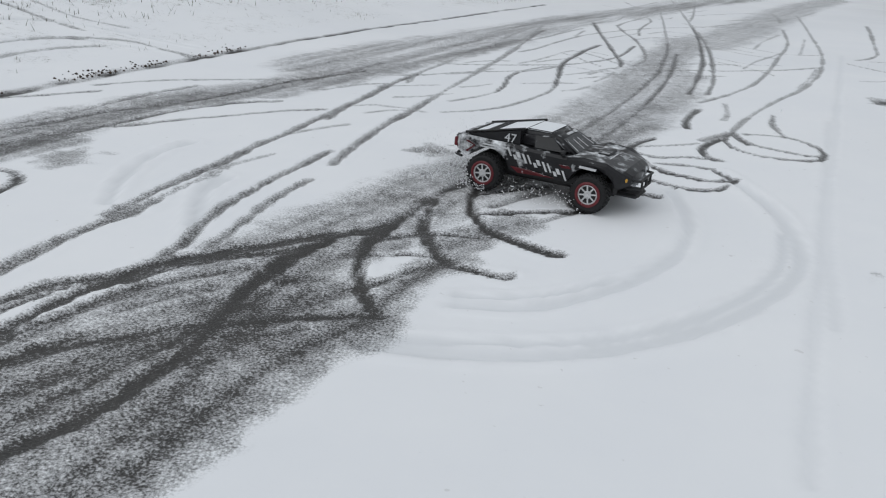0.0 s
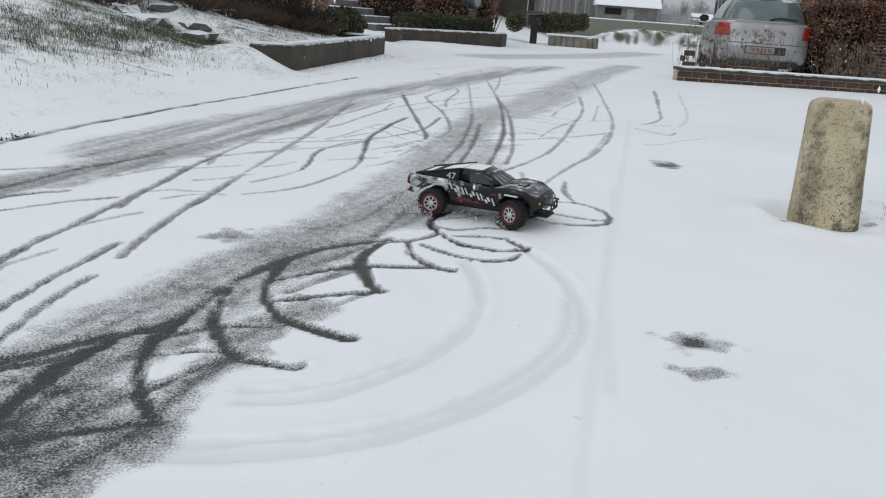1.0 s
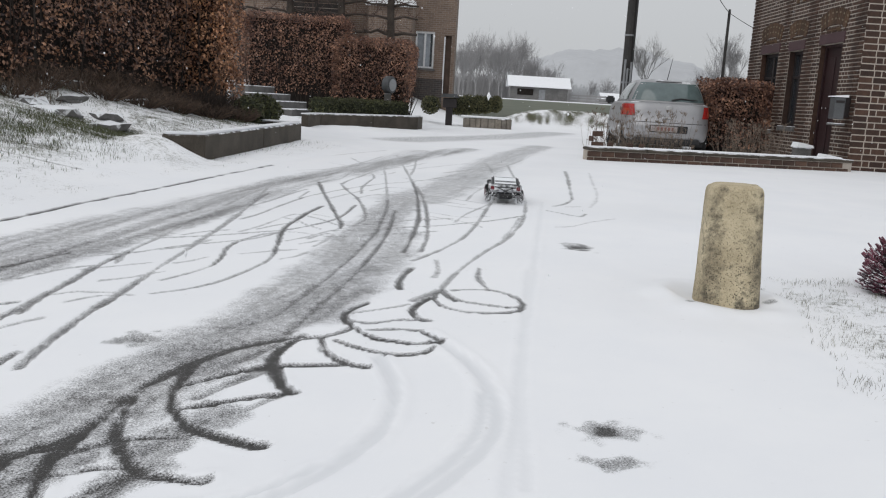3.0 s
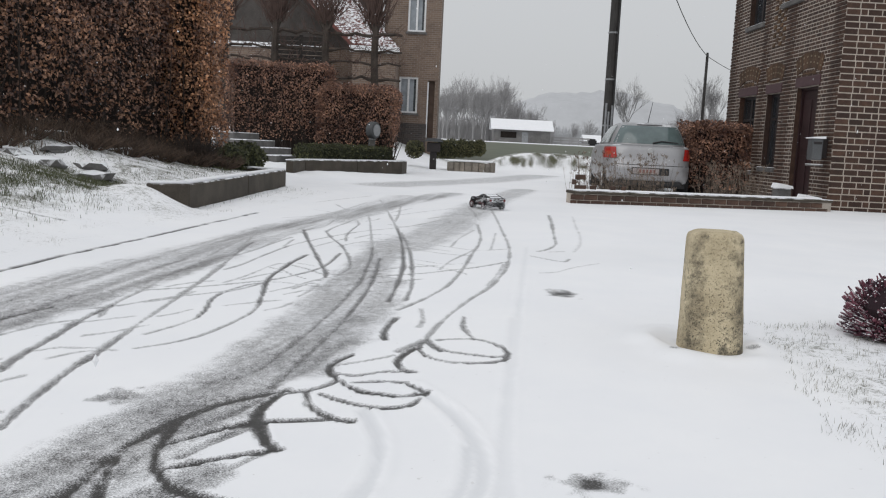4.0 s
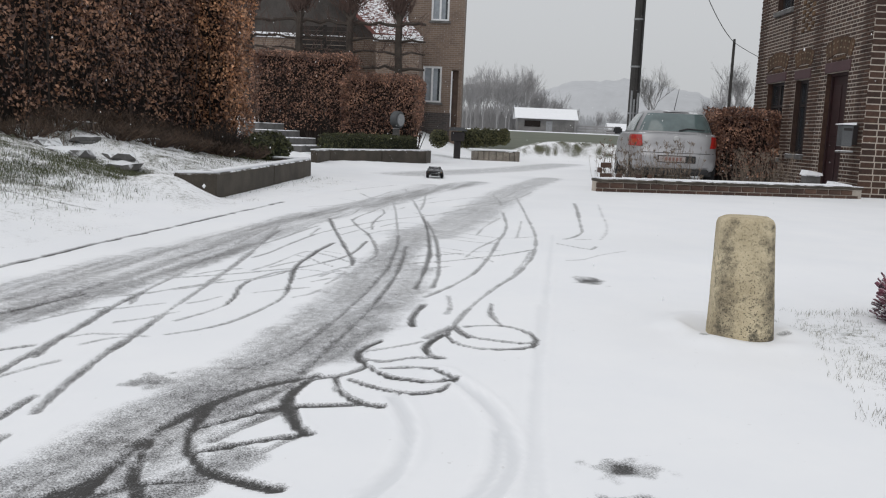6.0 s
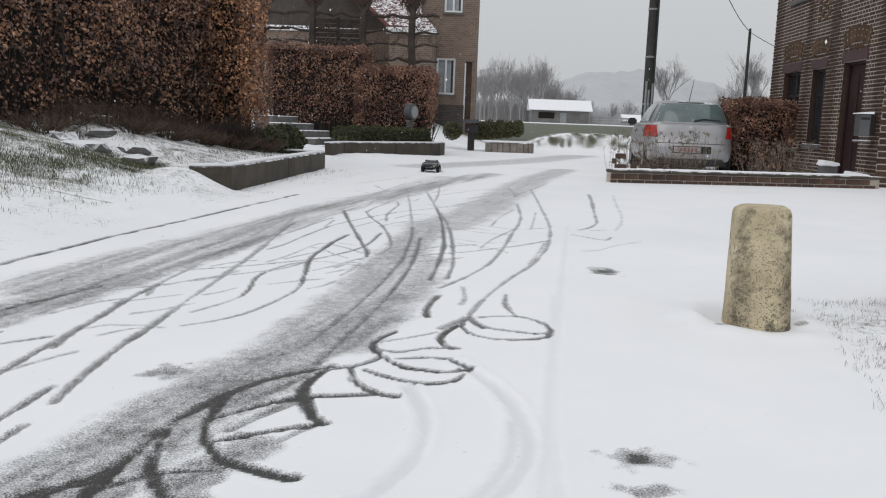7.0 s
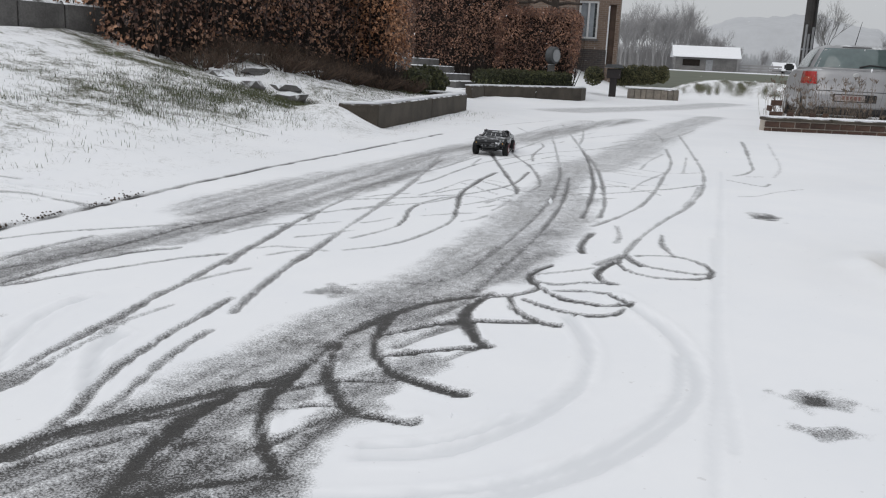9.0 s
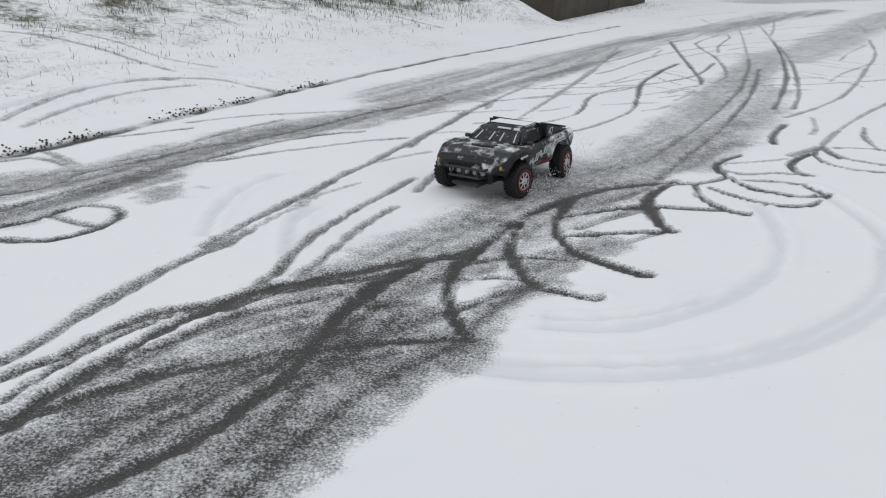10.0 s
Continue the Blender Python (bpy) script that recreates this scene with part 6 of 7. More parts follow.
# ---- street furniture and the distance ----
def utility_pole(px, depth, r, h, label, pipes=False, base=0.1):
    x, y = view_xy(px, depth)
    t = thing("utility_pole", pose(x, y, base), label, "pole")
    bm = bmesh.new()
    tube(bm, [(0, 0, -0.2), (0, 0, h)], r, r * 0.8, 12)
    part("mast", bm, M_POLE, t)
    if pipes:
        for dx, top in ((-0.13, 1.95), (-0.06, 1.75), (0.03, 1.9)):
            part("conduit", tube(bmesh.new(), [(dx, -r - 0.03, 0), (dx, -r - 0.03, top)], 0.025, seg=8), M_PIPE, t, "pale plastic conduit")
        for k in range(4):
            part("clamp", lathe(bmesh.new(), [(r * 1.02, 1.4 + k * 1.1), (r * 1.03, 1.44 + k * 1.1)], 12), M_PIPE, t)
        part("cable", tube(bmesh.new(), [(0.07, -r * 0.9, 0), (0.06, -r * 0.9, h)], 0.025), M_WIRE, t)
    else:
        part("insulator", tube(bmesh.new(), [(0, 0, h - 0.1), (0, 0, h + 0.12)], 0.06), M_WIRE, t)
    return x, y


utility_pole(1071, 21.0, 0.122, 8.5, "dark weathered utility pole with grey conduits", True)
FX, FY = utility_pole(1236, 45.0, 0.085, 6.0, "thin distant utility pole carrying a cable")


def sagging(points, sag):
    a, b = Vector(points[0]), Vector(points[1])
    return [a.lerp(b, k / 14) - Vector((0, 0, sag * 4 * (k / 14) * (1 - k / 14))) for k in range(15)]


NX, NY = view_xy(1061, 24.0)
bm = bmesh.new()
tube(bm, sagging([(FX, FY, 6.05), (NX, NY, 9.6)], 0.9), 0.018, seg=5)
tagged(part("overhead_cable", bm, M_WIRE, None, "black overhead cable hanging between poles"), category="cable")
EX, EY = view_xy(1330, 40.0)
bm = bmesh.new()
tube(bm, sagging([(FX, FY, 6.05), (EX, EY, 4.4)], 0.1), 0.015, seg=5)
tagged(part("overhead_cable", bm, M_WIRE, None, "black overhead cable running to the brick house"), category="cable")


def post_box(px, depth, z, label, disc):
    x, y = view_xy(px, depth)
    t = thing("post_box", pose(x, y, z, 0, 0, -16), label, "letterbox")
    metal = mat("dull_metal", (0.10, 0.105, 0.11), 0.5, 0.3, var=0.25, snow=0.35)
    if disc:
        part("post", box(bmesh.new(), -0.1, -0.04, -0.3, 0.06, 0.04, 0.42, 0.01), M_STONE, t)
        bm = bmesh.new()
        lathe(bm, [(0.18, -0.09), (0.2, -0.07), (0.2, 0.07), (0.18, 0.09)], 24, Matrix.Translation((0, 0, 0.62)) @ pose(0, 0, 0, 90, 0, 60))
        part("drum", bm, metal, t, "round grey drum")
        bm = lathe(bmesh.new(), [(0.14, 0.0), (0.14, 0.012)], 24, Matrix.Translation((0.08, -0.045, 0.62)) @ pose(0, 0, 0, 90, 0, 60))
        part("cover", bm, M_PIPE, t, "paler round cover")
    else:
        part("post", box(bmesh.new(), -0.1, -0.1, -0.2, 0.1, 0.1, 0.5, 0.02), M_FRAME_DARK, t)
        part("box", box(bmesh.new(), -0.2, -0.17, 0.42, 0.2, 0.17, 0.7, 0.02), M_FRAME_DARK, t)
        bm = bmesh.new()
        prism(bm, [(-0.28, 0.72), (0.28, 0.72), (0.2, 0.82), (-0.2, 0.82)], -0.24, 0.24)
        part("roof", bm, metal, t, "snow-dusted lid")


post_box(662, 20.3, 0.5, "round grey letterbox on a stone post", True)
post_box(769, 25.5, 0.22, "dark letterbox on a square post", False)


def low_stone_wall():
    ax, ay = view_xy(797, 24.6)
    t = thing("stone_edging", pose(ax, ay, 0.1, 0, 0, -6), "low pale stone edging capped with snow", "wall")
    pale = mat("pale_stone", (0.30, 0.27, 0.23), 0.9, fine=20, coarse=4, var=0.4, bump=0.5, objects=0.15)
    rng = random.Random(4)
    x = 0.0
    while x < 1.25:
        w = rng.uniform(0.14, 0.22)
        part("stone", box(bmesh.new(), x, 0, -0.1, x + w - 0.01, 0.25, 0.3 + rng.uniform(-0.02, 0.02), 0.015), pale, t)
        x += w
    part("snow_cap", box(bmesh.new(), -0.02, -0.02, 0.31, 1.3, 0.6, 0.36, 0.02), M_SNOW, t, "cap of snow")


low_stone_wall()


# stone wall and two gate posts on top of the bank
def bank_wall():
    a, b = street(4.4, 2.0), street(3.95, 4.1)
    z = on_ground(*street(3.9, 3.5)) - 0.1
    t = thing("stone_wall", pose(a[0], a[1], z, 0, 0, math.degrees(math.atan2(b[1] - a[1], b[0] - a[0]))), "grey stone wall with posts on the bank", "wall")
    ln = float(np.hypot(*(b - a)))
    for k in range(4):
        part("block", box(bmesh.new(), ln * k / 4, 0, -0.3, ln * (k + 1) / 4 - 0.01, 0.25, 0.42, 0.02), M_STONE, t)
    for k, (px, w, h) in enumerate(((ln + 0.02, 0.28, 0.95), (ln + 0.42, 0.16, 1.5))):
        part("post", box(bmesh.new(), px, -0.03, -0.3, px + w, 0.25, h, 0.02), M_STONE if k == 0 else M_PIPE, t)


bank_wall()


# ---- trees in the mist ----
def bare_tree_mesh(seed, h, spread_out, depth=5):
    rng = random.Random(seed)
    v, f = [], []

    def limb(a, b, r0, r1):
        d = (b - a).normalized()
        s = d.cross(Vector((0.3, 0.9, 0.2))).normalized()
        u = s.cross(d)
        i = len(v)
        for q, r in ((a, r0), (b, r1)):
            for k in range(3):
                v.append(q + s * (r * math.cos(2.094 * k)) + u * (r * math.sin(2.094 * k)))
        for k in range(3):
            f.append((i + k, i + (k + 1) % 3, i + 3 + (k + 1) % 3, i + 3 + k))

    def grow(a, d, ln, r, left):
        b = a + d * ln
        limb(a, b, r, r * 0.68)
        if left == 0:
            return
        for _ in range(3 if left < 4 else (4 if left < depth else 7)):
            nd = (d + Vector((rng.uniform(-1, 1), rng.uniform(-1, 1), rng.uniform(0.0, 0.9))) * spread_out).normalized()
            grow(a + d * ln * rng.uniform(0.4, 1.0), nd, ln * rng.uniform(0.5, 0.8), r * 0.56, left - 1)
    grow(Vector((0, 0, 0)), Vector((0, 0, 1)), h * 0.36, h * 0.0105, depth)
    return v, f


def far_tree(px, depth, z, h, seed, material, spread_out=0.55, levels=5):
    x, y = view_xy(px, depth)
    t = thing("bare_tree", pose(x, y, z, 0, 0, seed * 47), "bare tree with the mist painted into its pale grey", "tree", "trees in the mist")
    v, f = bare_tree_mesh(seed, h, spread_out, levels)
    raw("trunk", v[:6], f[:3], material, t)
    raw("crown", v, f[3:], material, t, "fine leafless twigs", "stuff")
    return t


for k, (px, dd, hh) in enumerate(((790, 120, 9.5), (812, 132, 11.5), (836, 126, 10.5), (858, 138, 11.5), (884, 128, 11.0), (905, 140, 10.0), (925, 150, 9.0), (948, 160, 8.0), (770, 140, 10.5), (800, 150, 11.0), (846, 152, 11.5), (870, 150, 10.5), (826, 140, 11.0), (896, 146, 10.5), (914, 135, 8.0), (936, 142, 7.0), (962, 150, 5.5), (783, 128, 10.0), (852, 120, 9.5), (878, 135, 10.5))):
    far_tree(px, dd, 1.2, hh, 60 + k, M_HAZE, 0.62, 6)
for k, (px, dd, hh) in enumerate(((1106, 75, 6.8), (1240, 110, 12.0), (1258, 125, 9.5), (1222, 118, 9.0), (1190, 140, 7.5), (975, 170, 7), (1010, 180, 7), (1040, 185, 8))):
    far_tree(px, dd, 1.2, hh, 80 + k, M_HAZE, 0.66, 6)


def underwood(px0, px1, depth, z, h, seed, label, material):
    """A far belt of bare scrub."""
    rng = random.Random(seed)
    v, f = [], []
    for _ in range(5200):
        x, y = view_xy(rng.uniform(px0, px1), depth + rng.uniform(-6, 6))
        k = rng.uniform(0.3, 1.0) * h
        a = Vector((x, y, z))
        b = a + Vector((rng.uniform(-0.7, 0.7), rng.uniform(-0.7, 0.7), k))
        i = len(v)
        w = Vector((0.035, -0.01, 0))
        v += [a - w, a + w, b + w * 0.3, b - w * 0.3]
        f.append((i, i + 1, i + 2, i + 3))
    tagged(raw("scrub", v, f, material, None, label, "stuff"), category="scrub")


# scrub belts carry the mist as pale colour, paler with distance
underwood(770, 975, 145, 1.2, 4.6, 7, "misty belt of bare scrub below the trees", M_HAZE)
underwood(1140, 1300, 120, 1.2, 4.0, 8, "misty belt of bare scrub beyond the pole", M_HAZE)
underwood(960, 1300, 190, 1.2, 5.0, 9, "faint scrub at the edge of the mist", M_HAZE_FAR)


def hill(name, depth, px0, px1, top, seed, label):
    """A far wooded ridge."""
    bm = bmesh.new()
    n = 70
    rows = []
    for k in range(n + 1):
        u = k / n
        x, y = view_xy(px0 + (px1 - px0) * u, depth)
        h = top * (math.sin(math.pi * min(1, max(0, u))) ** 0.7) * (0.9 + 0.1 * noise.noise(Vector((u * 6, seed, 0)))) + 1.2 * noise.noise(Vector((u * 40, seed, 1)))
        x2, y2 = view_xy(px0 + (px1 - px0) * u, depth + 90)
        rows.append((bm.verts.new((x, y, -2)), bm.verts.new((x * 0.7 + x2 * 0.3, y * 0.7 + y2 * 0.3, max(0, h * 0.7))), bm.verts.new((x2, y2, max(0, h)))))
    for a, b in zip(rows, rows[1:]):
        for i in range(2):
            bm.faces.new((a[i], b[i], b[i + 1], a[i + 1]))
    # the ridge's pale grey holds the haze as well as its snow
    tagged(part(name, bm, mat("haze_painted_snowy_woods", (0.51, 0.52, 0.535), 1.0, fine=0.25, coarse=0.02, var=0.1, bump=0), None, label, smooth=True, kind="structure"), category="hill")


hill("backdrop_1", 330, 760, 1330, 33, 3.0, "snowy wooded hill with the mist painted into its colour")
hill("backdrop_2", 520, 300, 1700, 22, 8.0, "pale distant ridge with mist painted into its colour")


def shed(px0, px1, depth, z, eave, ridge, label):
    ax, ay = view_xy(px0, depth)
    bx, by = view_xy(px1, depth)
    ln = math.hypot(bx - ax, by - ay)
    t = thing("shed", pose(ax, ay, z, 0, 0, -16.3), label, "shed")
    wood = mat("grey_planks", (0.20, 0.195, 0.19), 0.9, fine=6, coarse=1, var=0.3)
    part("wall", box(bmesh.new(), 0, 0, -0.5, ln, 4, eave), wood, t, "grey plank walls")
    bm = bmesh.new()
    prism(bm, [(-0.6, eave - 0.1), (2.0, ridge), (4.6, eave - 0.1), (4.6, eave), (2.0, ridge + 0.12), (-0.6, eave)], -0.4, ln + 0.4, Matrix(((0, 1, 0, 0), (1, 0, 0, 0), (0, 0, 1, 0), (0, 0, 0, 1))))
    part("roof", bm, M_SNOW, t, "roof under snow")
    part("door", box(bmesh.new(), ln * 0.5, -0.06, 0, ln * 0.5 + 0.8, -0.002, eave * 0.8), M_PIPE, t, "pale door")
    # dark slab on the closed wall paints the shade of an open bay
    part("window", box(bmesh.new(), ln * 0.12, -0.06, 0.6, ln * 0.4, -0.002, eave * 0.8), M_CORE, t, "near-black panel painted as an open bay's shade")


shed(873, 972, 110, 1.55, 1.7, 2.9, "grey plank shed with a snow-covered roof")
shed(1036, 1062, 125, 1.3, 1.0, 1.9, "small distant shed with a snowy roof")


def rail_fence():
    x, y = view_xy(975, 112)
    t = thing("fence", pose(x, y, 1.5, 0, 0, -16.3), "low grey fence beside the shed", "fence")
    for k in range(5):
        part("post", box(bmesh.new(), k * 1.15, 0, -0.3, k * 1.15 + 0.12, 0.12, 1.1), M_HAZE, t)
    for k in range(3):
        part("rail", box(bmesh.new(), 0, -0.05, 0.2 + k * 0.33, 5.0, -0.002, 0.42 + k * 0.33), M_HAZE, t)


rail_fence()


# ---- the parked silver car ----
M_SILVER = mat("silver_car_paint", (0.38, 0.38, 0.39), 0.36, 0.4, fine=120, coarse=3, var=0.12, bump=0.0, snow=0.36, snow_scale=5)
M_CARGLASS = glass_material("tinted_car_glass", (0.11, 0.15, 0.15), 0.06)
M_RUBBER = mat("black_rubber", (0.02, 0.02, 0.021), 0.8, fine=60, var=0.3, bump=0.2)
M_TRIM = mat("black_plastic", (0.025, 0.025, 0.026), 0.55, fine=60, var=0.2)
M_RED_LENS = mat("red_lens", (0.42, 0.02, 0.015), 0.2, fine=30, var=0.2, bump=0.0, spec=0.7)
M_ORANGE_LENS = mat("orange_lens", (0.45, 0.07, 0.035), 0.25, fine=30, var=0.2, bump=0.0)
M_CHROME = mat("dull_chrome", (0.5, 0.5, 0.5), 0.3, 0.9, var=0.1, bump=0.0)


def face_panel(bm, c, u0, u1, v0, v1, lift, thick=0.01):
    """A panel lying on the face with corners c (bottom left, bottom right, top right, top left)."""
    c = [Vector(q) for q in c]
    nrm = (c[1] - c[0]).cross(c[3] - c[0]).normalized()

    def at(u, v):
        return (c[0] * (1 - u) + c[1] * u) * (1 - v) + (c[3] * (1 - u) + c[2] * u) * v
    q = [at(u0, v0), at(u1, v0), at(u1, v1), at(u0, v1)]
    lo = [bm.verts.new(p + nrm * (lift - thick)) for p in q]
    hi = [bm.verts.new(p + nrm * lift) for p in q]
    bm.faces.new(hi)
    bm.faces.new(lo[::-1])
    for k in range(4):
        bm.faces.new((lo[k], lo[(k + 1) % 4], hi[(k + 1) % 4], hi[k]))
    return bm


def parked_car():
    t = thing("parked_car", pose(8.50, 14.56, 0.09, 0, 0, -21), "silver hatchback dusted with snow, parked behind the low wall", "car")
    # rings of rounded plan, from sill to belt and from belt to roof: height, half width, rear, front
    lower = [(0.22, 0.74, 0.08, 3.7), (0.27, 0.79, -0.02, 3.8), (0.34, 0.815, -0.06, 3.84), (0.48, 0.825, -0.075, 3.86), (0.56, 0.825, -0.07, 3.86), (0.60, 0.822, -0.03, 3.84), (0.74, 0.825, -0.012, 3.75), (0.86, 0.815, 0.015, 3.5), (0.92, 0.80, 0.04, 3.2), (0.95, 0.775, 0.075, 3.05)]
    upper = [(0.93, 0.775, 0.06, 3.05), (0.98, 0.75, 0.085, 2.9), (1.06, 0.72, 0.125, 2.68), (1.14, 0.69, 0.17, 2.5), (1.22, 0.655, 0.225, 2.32), (1.29, 0.615, 0.285, 2.17), (1.34, 0.575, 0.345, 2.05), (1.375, 0.52, 0.44, 1.92), (1.395, 0.42, 0.6, 1.75), (1.40, 0.2, 0.85, 1.4)]

    def ring(z, w, y0, y1, power, out=0.0):
        pts = []
        for k in range(48):
            a = 2 * math.pi * (k + 0.5) / 48
            c, q = math.cos(a), math.sin(a)
            pts.append(((w + out) * math.copysign(abs(c) ** (2 / power), c), (y0 + y1) / 2 + ((y1 - y0) / 2 + out) * math.copysign(abs(q) ** (2 / power), q), z))
        return pts

    def skin(rows, z, u, power, out):
        """A place on the rear face: u across it from -1 to 1."""
        w, y0, y1 = (float(np.interp(z, [r[0] for r in rows], [r[i] for r in rows])) for i in (1, 2, 3))
        return (u * (w + out), (y0 + y1) / 2 - ((y1 - y0) / 2 + out) * (1 - abs(u) ** power) ** (1 / power), z)

    def patch(rows, z0, z1, span, power, out, n=16, m=6):
        """A curved sheet on the rear; span(v) gives its two ends at height v."""
        bm = bmesh.new()
        grid = []
        for j in range(m + 1):
            a, b = span(j / m)
            grid.append([bm.verts.new(skin(rows, z0 + (z1 - z0) * j / m, a + (b - a) * i / n, power, out)) for i in range(n + 1)])
        for r0, r1 in zip(grid, grid[1:]):
            for i in range(n):
                bm.faces.new((r0[i], r0[i + 1], r1[i + 1], r1[i]))
        return bm

    part("body", loft(bmesh.new(), [ring(*r, 7.0) for r in lower]), M_SILVER, t, "silver painted body", smooth=True)
    part("cabin", loft(bmesh.new(), [ring(*r, 5.0) for r in upper]), M_SILVER, t, "silver roof and pillars", smooth=True)
    rw = part("rear_window", patch(upper, 0.985, 1.325, lambda v: (-0.9 + 0.03 * v, 0.9 - 0.03 * v), 5.0, 0.006), M_CARGLASS, t, "tinted rear window", smooth=True)
    bm = bmesh.new()
    tube(bm, [(0.04, 0.07, 1.0), (0.2, 0.085, 1.04), (0.52, 0.10, 1.02)], 0.016, 0.010, 5)
    part("wiper", bm, M_TRIM, rw)
    part("brake_light", patch(upper, 1.338, 1.355, lambda v: (-0.42, 0.42), 5.0, 0.006, 6, 2), M_TRIM, t)
    for sx in (-1, 1):
        for y0, y1 in ((0.5, 1.2), (1.26, 2.1)):
            bm = bmesh.new()
            rows = []
            for z in (0.985, 1.06, 1.14, 1.22, 1.29, 1.325):
                w, r0, r1 = (float(np.interp(z, [r[0] for r in upper], [r[i] for r in upper])) for i in (1, 2, 3))
                line = []
                for k in range(9):
                    y = (y0 + 0.25 * (z - 0.985) * (y0 < 1)) + (y1 - y0) * k / 8
                    q = abs((y - (r0 + r1) / 2) / ((r1 - r0) / 2 + 0.006))
                    line.append(bm.verts.new((sx * (w + 0.006) * (1 - min(0.99, q) ** 5) ** 0.2, y, z)))
                rows.append(line)
            for a, b in zip(rows, rows[1:]):
                for k in range(8):
                    bm.faces.new((a[k], a[k + 1], b[k + 1], b[k]))
            part("side_window", bm, M_CARGLASS, t, smooth=True)
        ends = (lambda v: (0.74 + 0.05 * v, 0.992)) if sx > 0 else (lambda v: (-0.992, -0.74 - 0.05 * v))
        lamp = part("tail_lamp", patch(lower, 0.69, 0.905, ends, 7.0, 0.008, 14, 5), M_RED_LENS, t, "red tail lamp on the body's corner", smooth=True)
        ends = (lambda v: (0.86, 0.97)) if sx > 0 else (lambda v: (-0.97, -0.86))
        part("indicator", patch(lower, 0.74, 0.82, ends, 7.0, 0.012, 6, 3), M_ORANGE_LENS, lamp, "pale orange indicator", smooth=True)
        part("mirror", box(bmesh.new(), min(sx * 0.8, sx * 0.98), 2.3, 0.92, max(sx * 0.8, sx * 0.98), 2.42, 1.06, 0.03, seg=2), M_TRIM, t)
        for wy in (0.62, 3.1):
            bm = lathe(bmesh.new(), [(0.17, -0.09), (0.27, -0.1), (0.295, -0.07), (0.3, 0.0), (0.295, 0.07), (0.27, 0.1), (0.17, 0.09)], 24, Matrix.Translation((sx * 0.72, wy, 0.3)) @ pose(0, 0, 0, 0, 90, 0))
            wheel = part("wheel", bm, M_RUBBER, t, "black tyre")
            part("hubcap", lathe(bmesh.new(), [(0.17, -0.095), (0.16, 0.1), (0.03, 0.115)], 18, Matrix.Translation((sx * 0.72, wy, 0.3)) @ pose(0, 0, 0, 0, 90 * sx, 0)), M_CHROME, wheel)
    part("bumper_seam", patch(lower, 0.578, 0.588, lambda v: (-0.97, 0.97), 7.0, 0.004, 16, 1), M_TRIM, t)
    part("bumper_lip", box(bmesh.new(), -0.62, -0.07, 0.2, 0.62, 0.1, 0.29, 0.03), M_TRIM, t)
    part("plate_recess", box(bmesh.new(), -0.34, -0.088, 0.40, 0.36, -0.06, 0.535, 0.01), M_TRIM, t)
    plate = part("plate", box(bmesh.new(), -0.32, -0.096, 0.415, 0.17, -0.0885, 0.52, 0.003), mat("dirty_white_plate", (0.42, 0.38, 0.37), 0.6, fine=60, coarse=9, var=0.3, snow=0.2), t, "dirty white plate with plain red bars")
    faded = mat("faded_red_mark", (0.30, 0.12, 0.11), 0.6, fine=60, coarse=20, var=0.4)
    for k in range(5):
        part("bar", box(bmesh.new(), -0.2 + k * 0.066, -0.1, 0.437, -0.162 + k * 0.066, -0.0965, 0.498), faded, plate)
    bm = lathe(bmesh.new(), [(0.062, 0), (0.062, 0.012), (0.05, 0.016)], 24, Matrix.Translation((0, 0.012, 0.84)) @ pose(0, 0, 0, 90, 0, 0))
    part("badge", bm, M_CHROME, t, "round chrome badge")
    part("hatch_handle", box(bmesh.new(), -0.09, -0.034, 0.645, 0.09, 0.02, 0.69, 0.01), M_CHROME, t)
    part("antenna", tube(bmesh.new(), [(0.0, 0.62, 1.38), (0.05, 0.5, 1.8)], 0.008, 0.004, 5), M_TRIM, t, "thin roof antenna")
    part("floor_pan", box(bmesh.new(), -0.7, 0.15, 0.16, 0.7, 3.6, 0.26), M_TRIM, t)


parked_car()


# ---- the radio-controlled truck ----
M_BLACK = mat("black_lexan_paint", (0.018, 0.018, 0.02), 0.3, fine=80, coarse=12, var=0.3, bump=0.05, cling=0.22, soft=0.16, snow=0.3, snow_scale=24, spec=0.3)
M_SHELL = mat("powdered_black_shell", (0.018, 0.018, 0.02), 0.3, fine=80, coarse=12, var=0.3, bump=0.05, cling=0.44, rear=0.4, soft=0.2, snow=0.3, snow_scale=22, spec=0.3)
M_BLACK_SNOWY = mat("snowed_black_panel", (0.018, 0.018, 0.02), 0.4, fine=80, coarse=12, var=0.3, bump=0.1, snow=0.72, snow_scale=60)
M_RED = mat("red_lexan_paint", (0.10, 0.010, 0.015), 0.35, fine=80, coarse=14, var=0.3, bump=0.05, cling=0.35, snow=0.36, snow_scale=110, spec=0.3)
M_DECAL = mat("white_decal", (0.62, 0.63, 0.64), 0.5, fine=90, coarse=20, var=0.15, bump=0.0)
M_TYRE = mat("knobbly_tyre", (0.016, 0.016, 0.017), 0.75, fine=90, coarse=20, var=0.3, bump=0.3)
M_RIM_RED = mat("red_beadlock", (0.13, 0.012, 0.018), 0.4, fine=80, var=0.2)
M_RIM = mat("snow_crusted_rim", (0.66, 0.66, 0.67), 0.6, 0.1, fine=80, coarse=60, var=0.25)
M_TAIL = mat("dark_red_lens", (0.17, 0.012, 0.02), 0.35, fine=60, coarse=20, var=0.3, bump=0.0, cling=0.3, snow=0.3, snow_scale=90)
M_AMBER = mat("amber_lamp", (0.55, 0.30, 0.04), 0.3, fine=60, var=0.2)

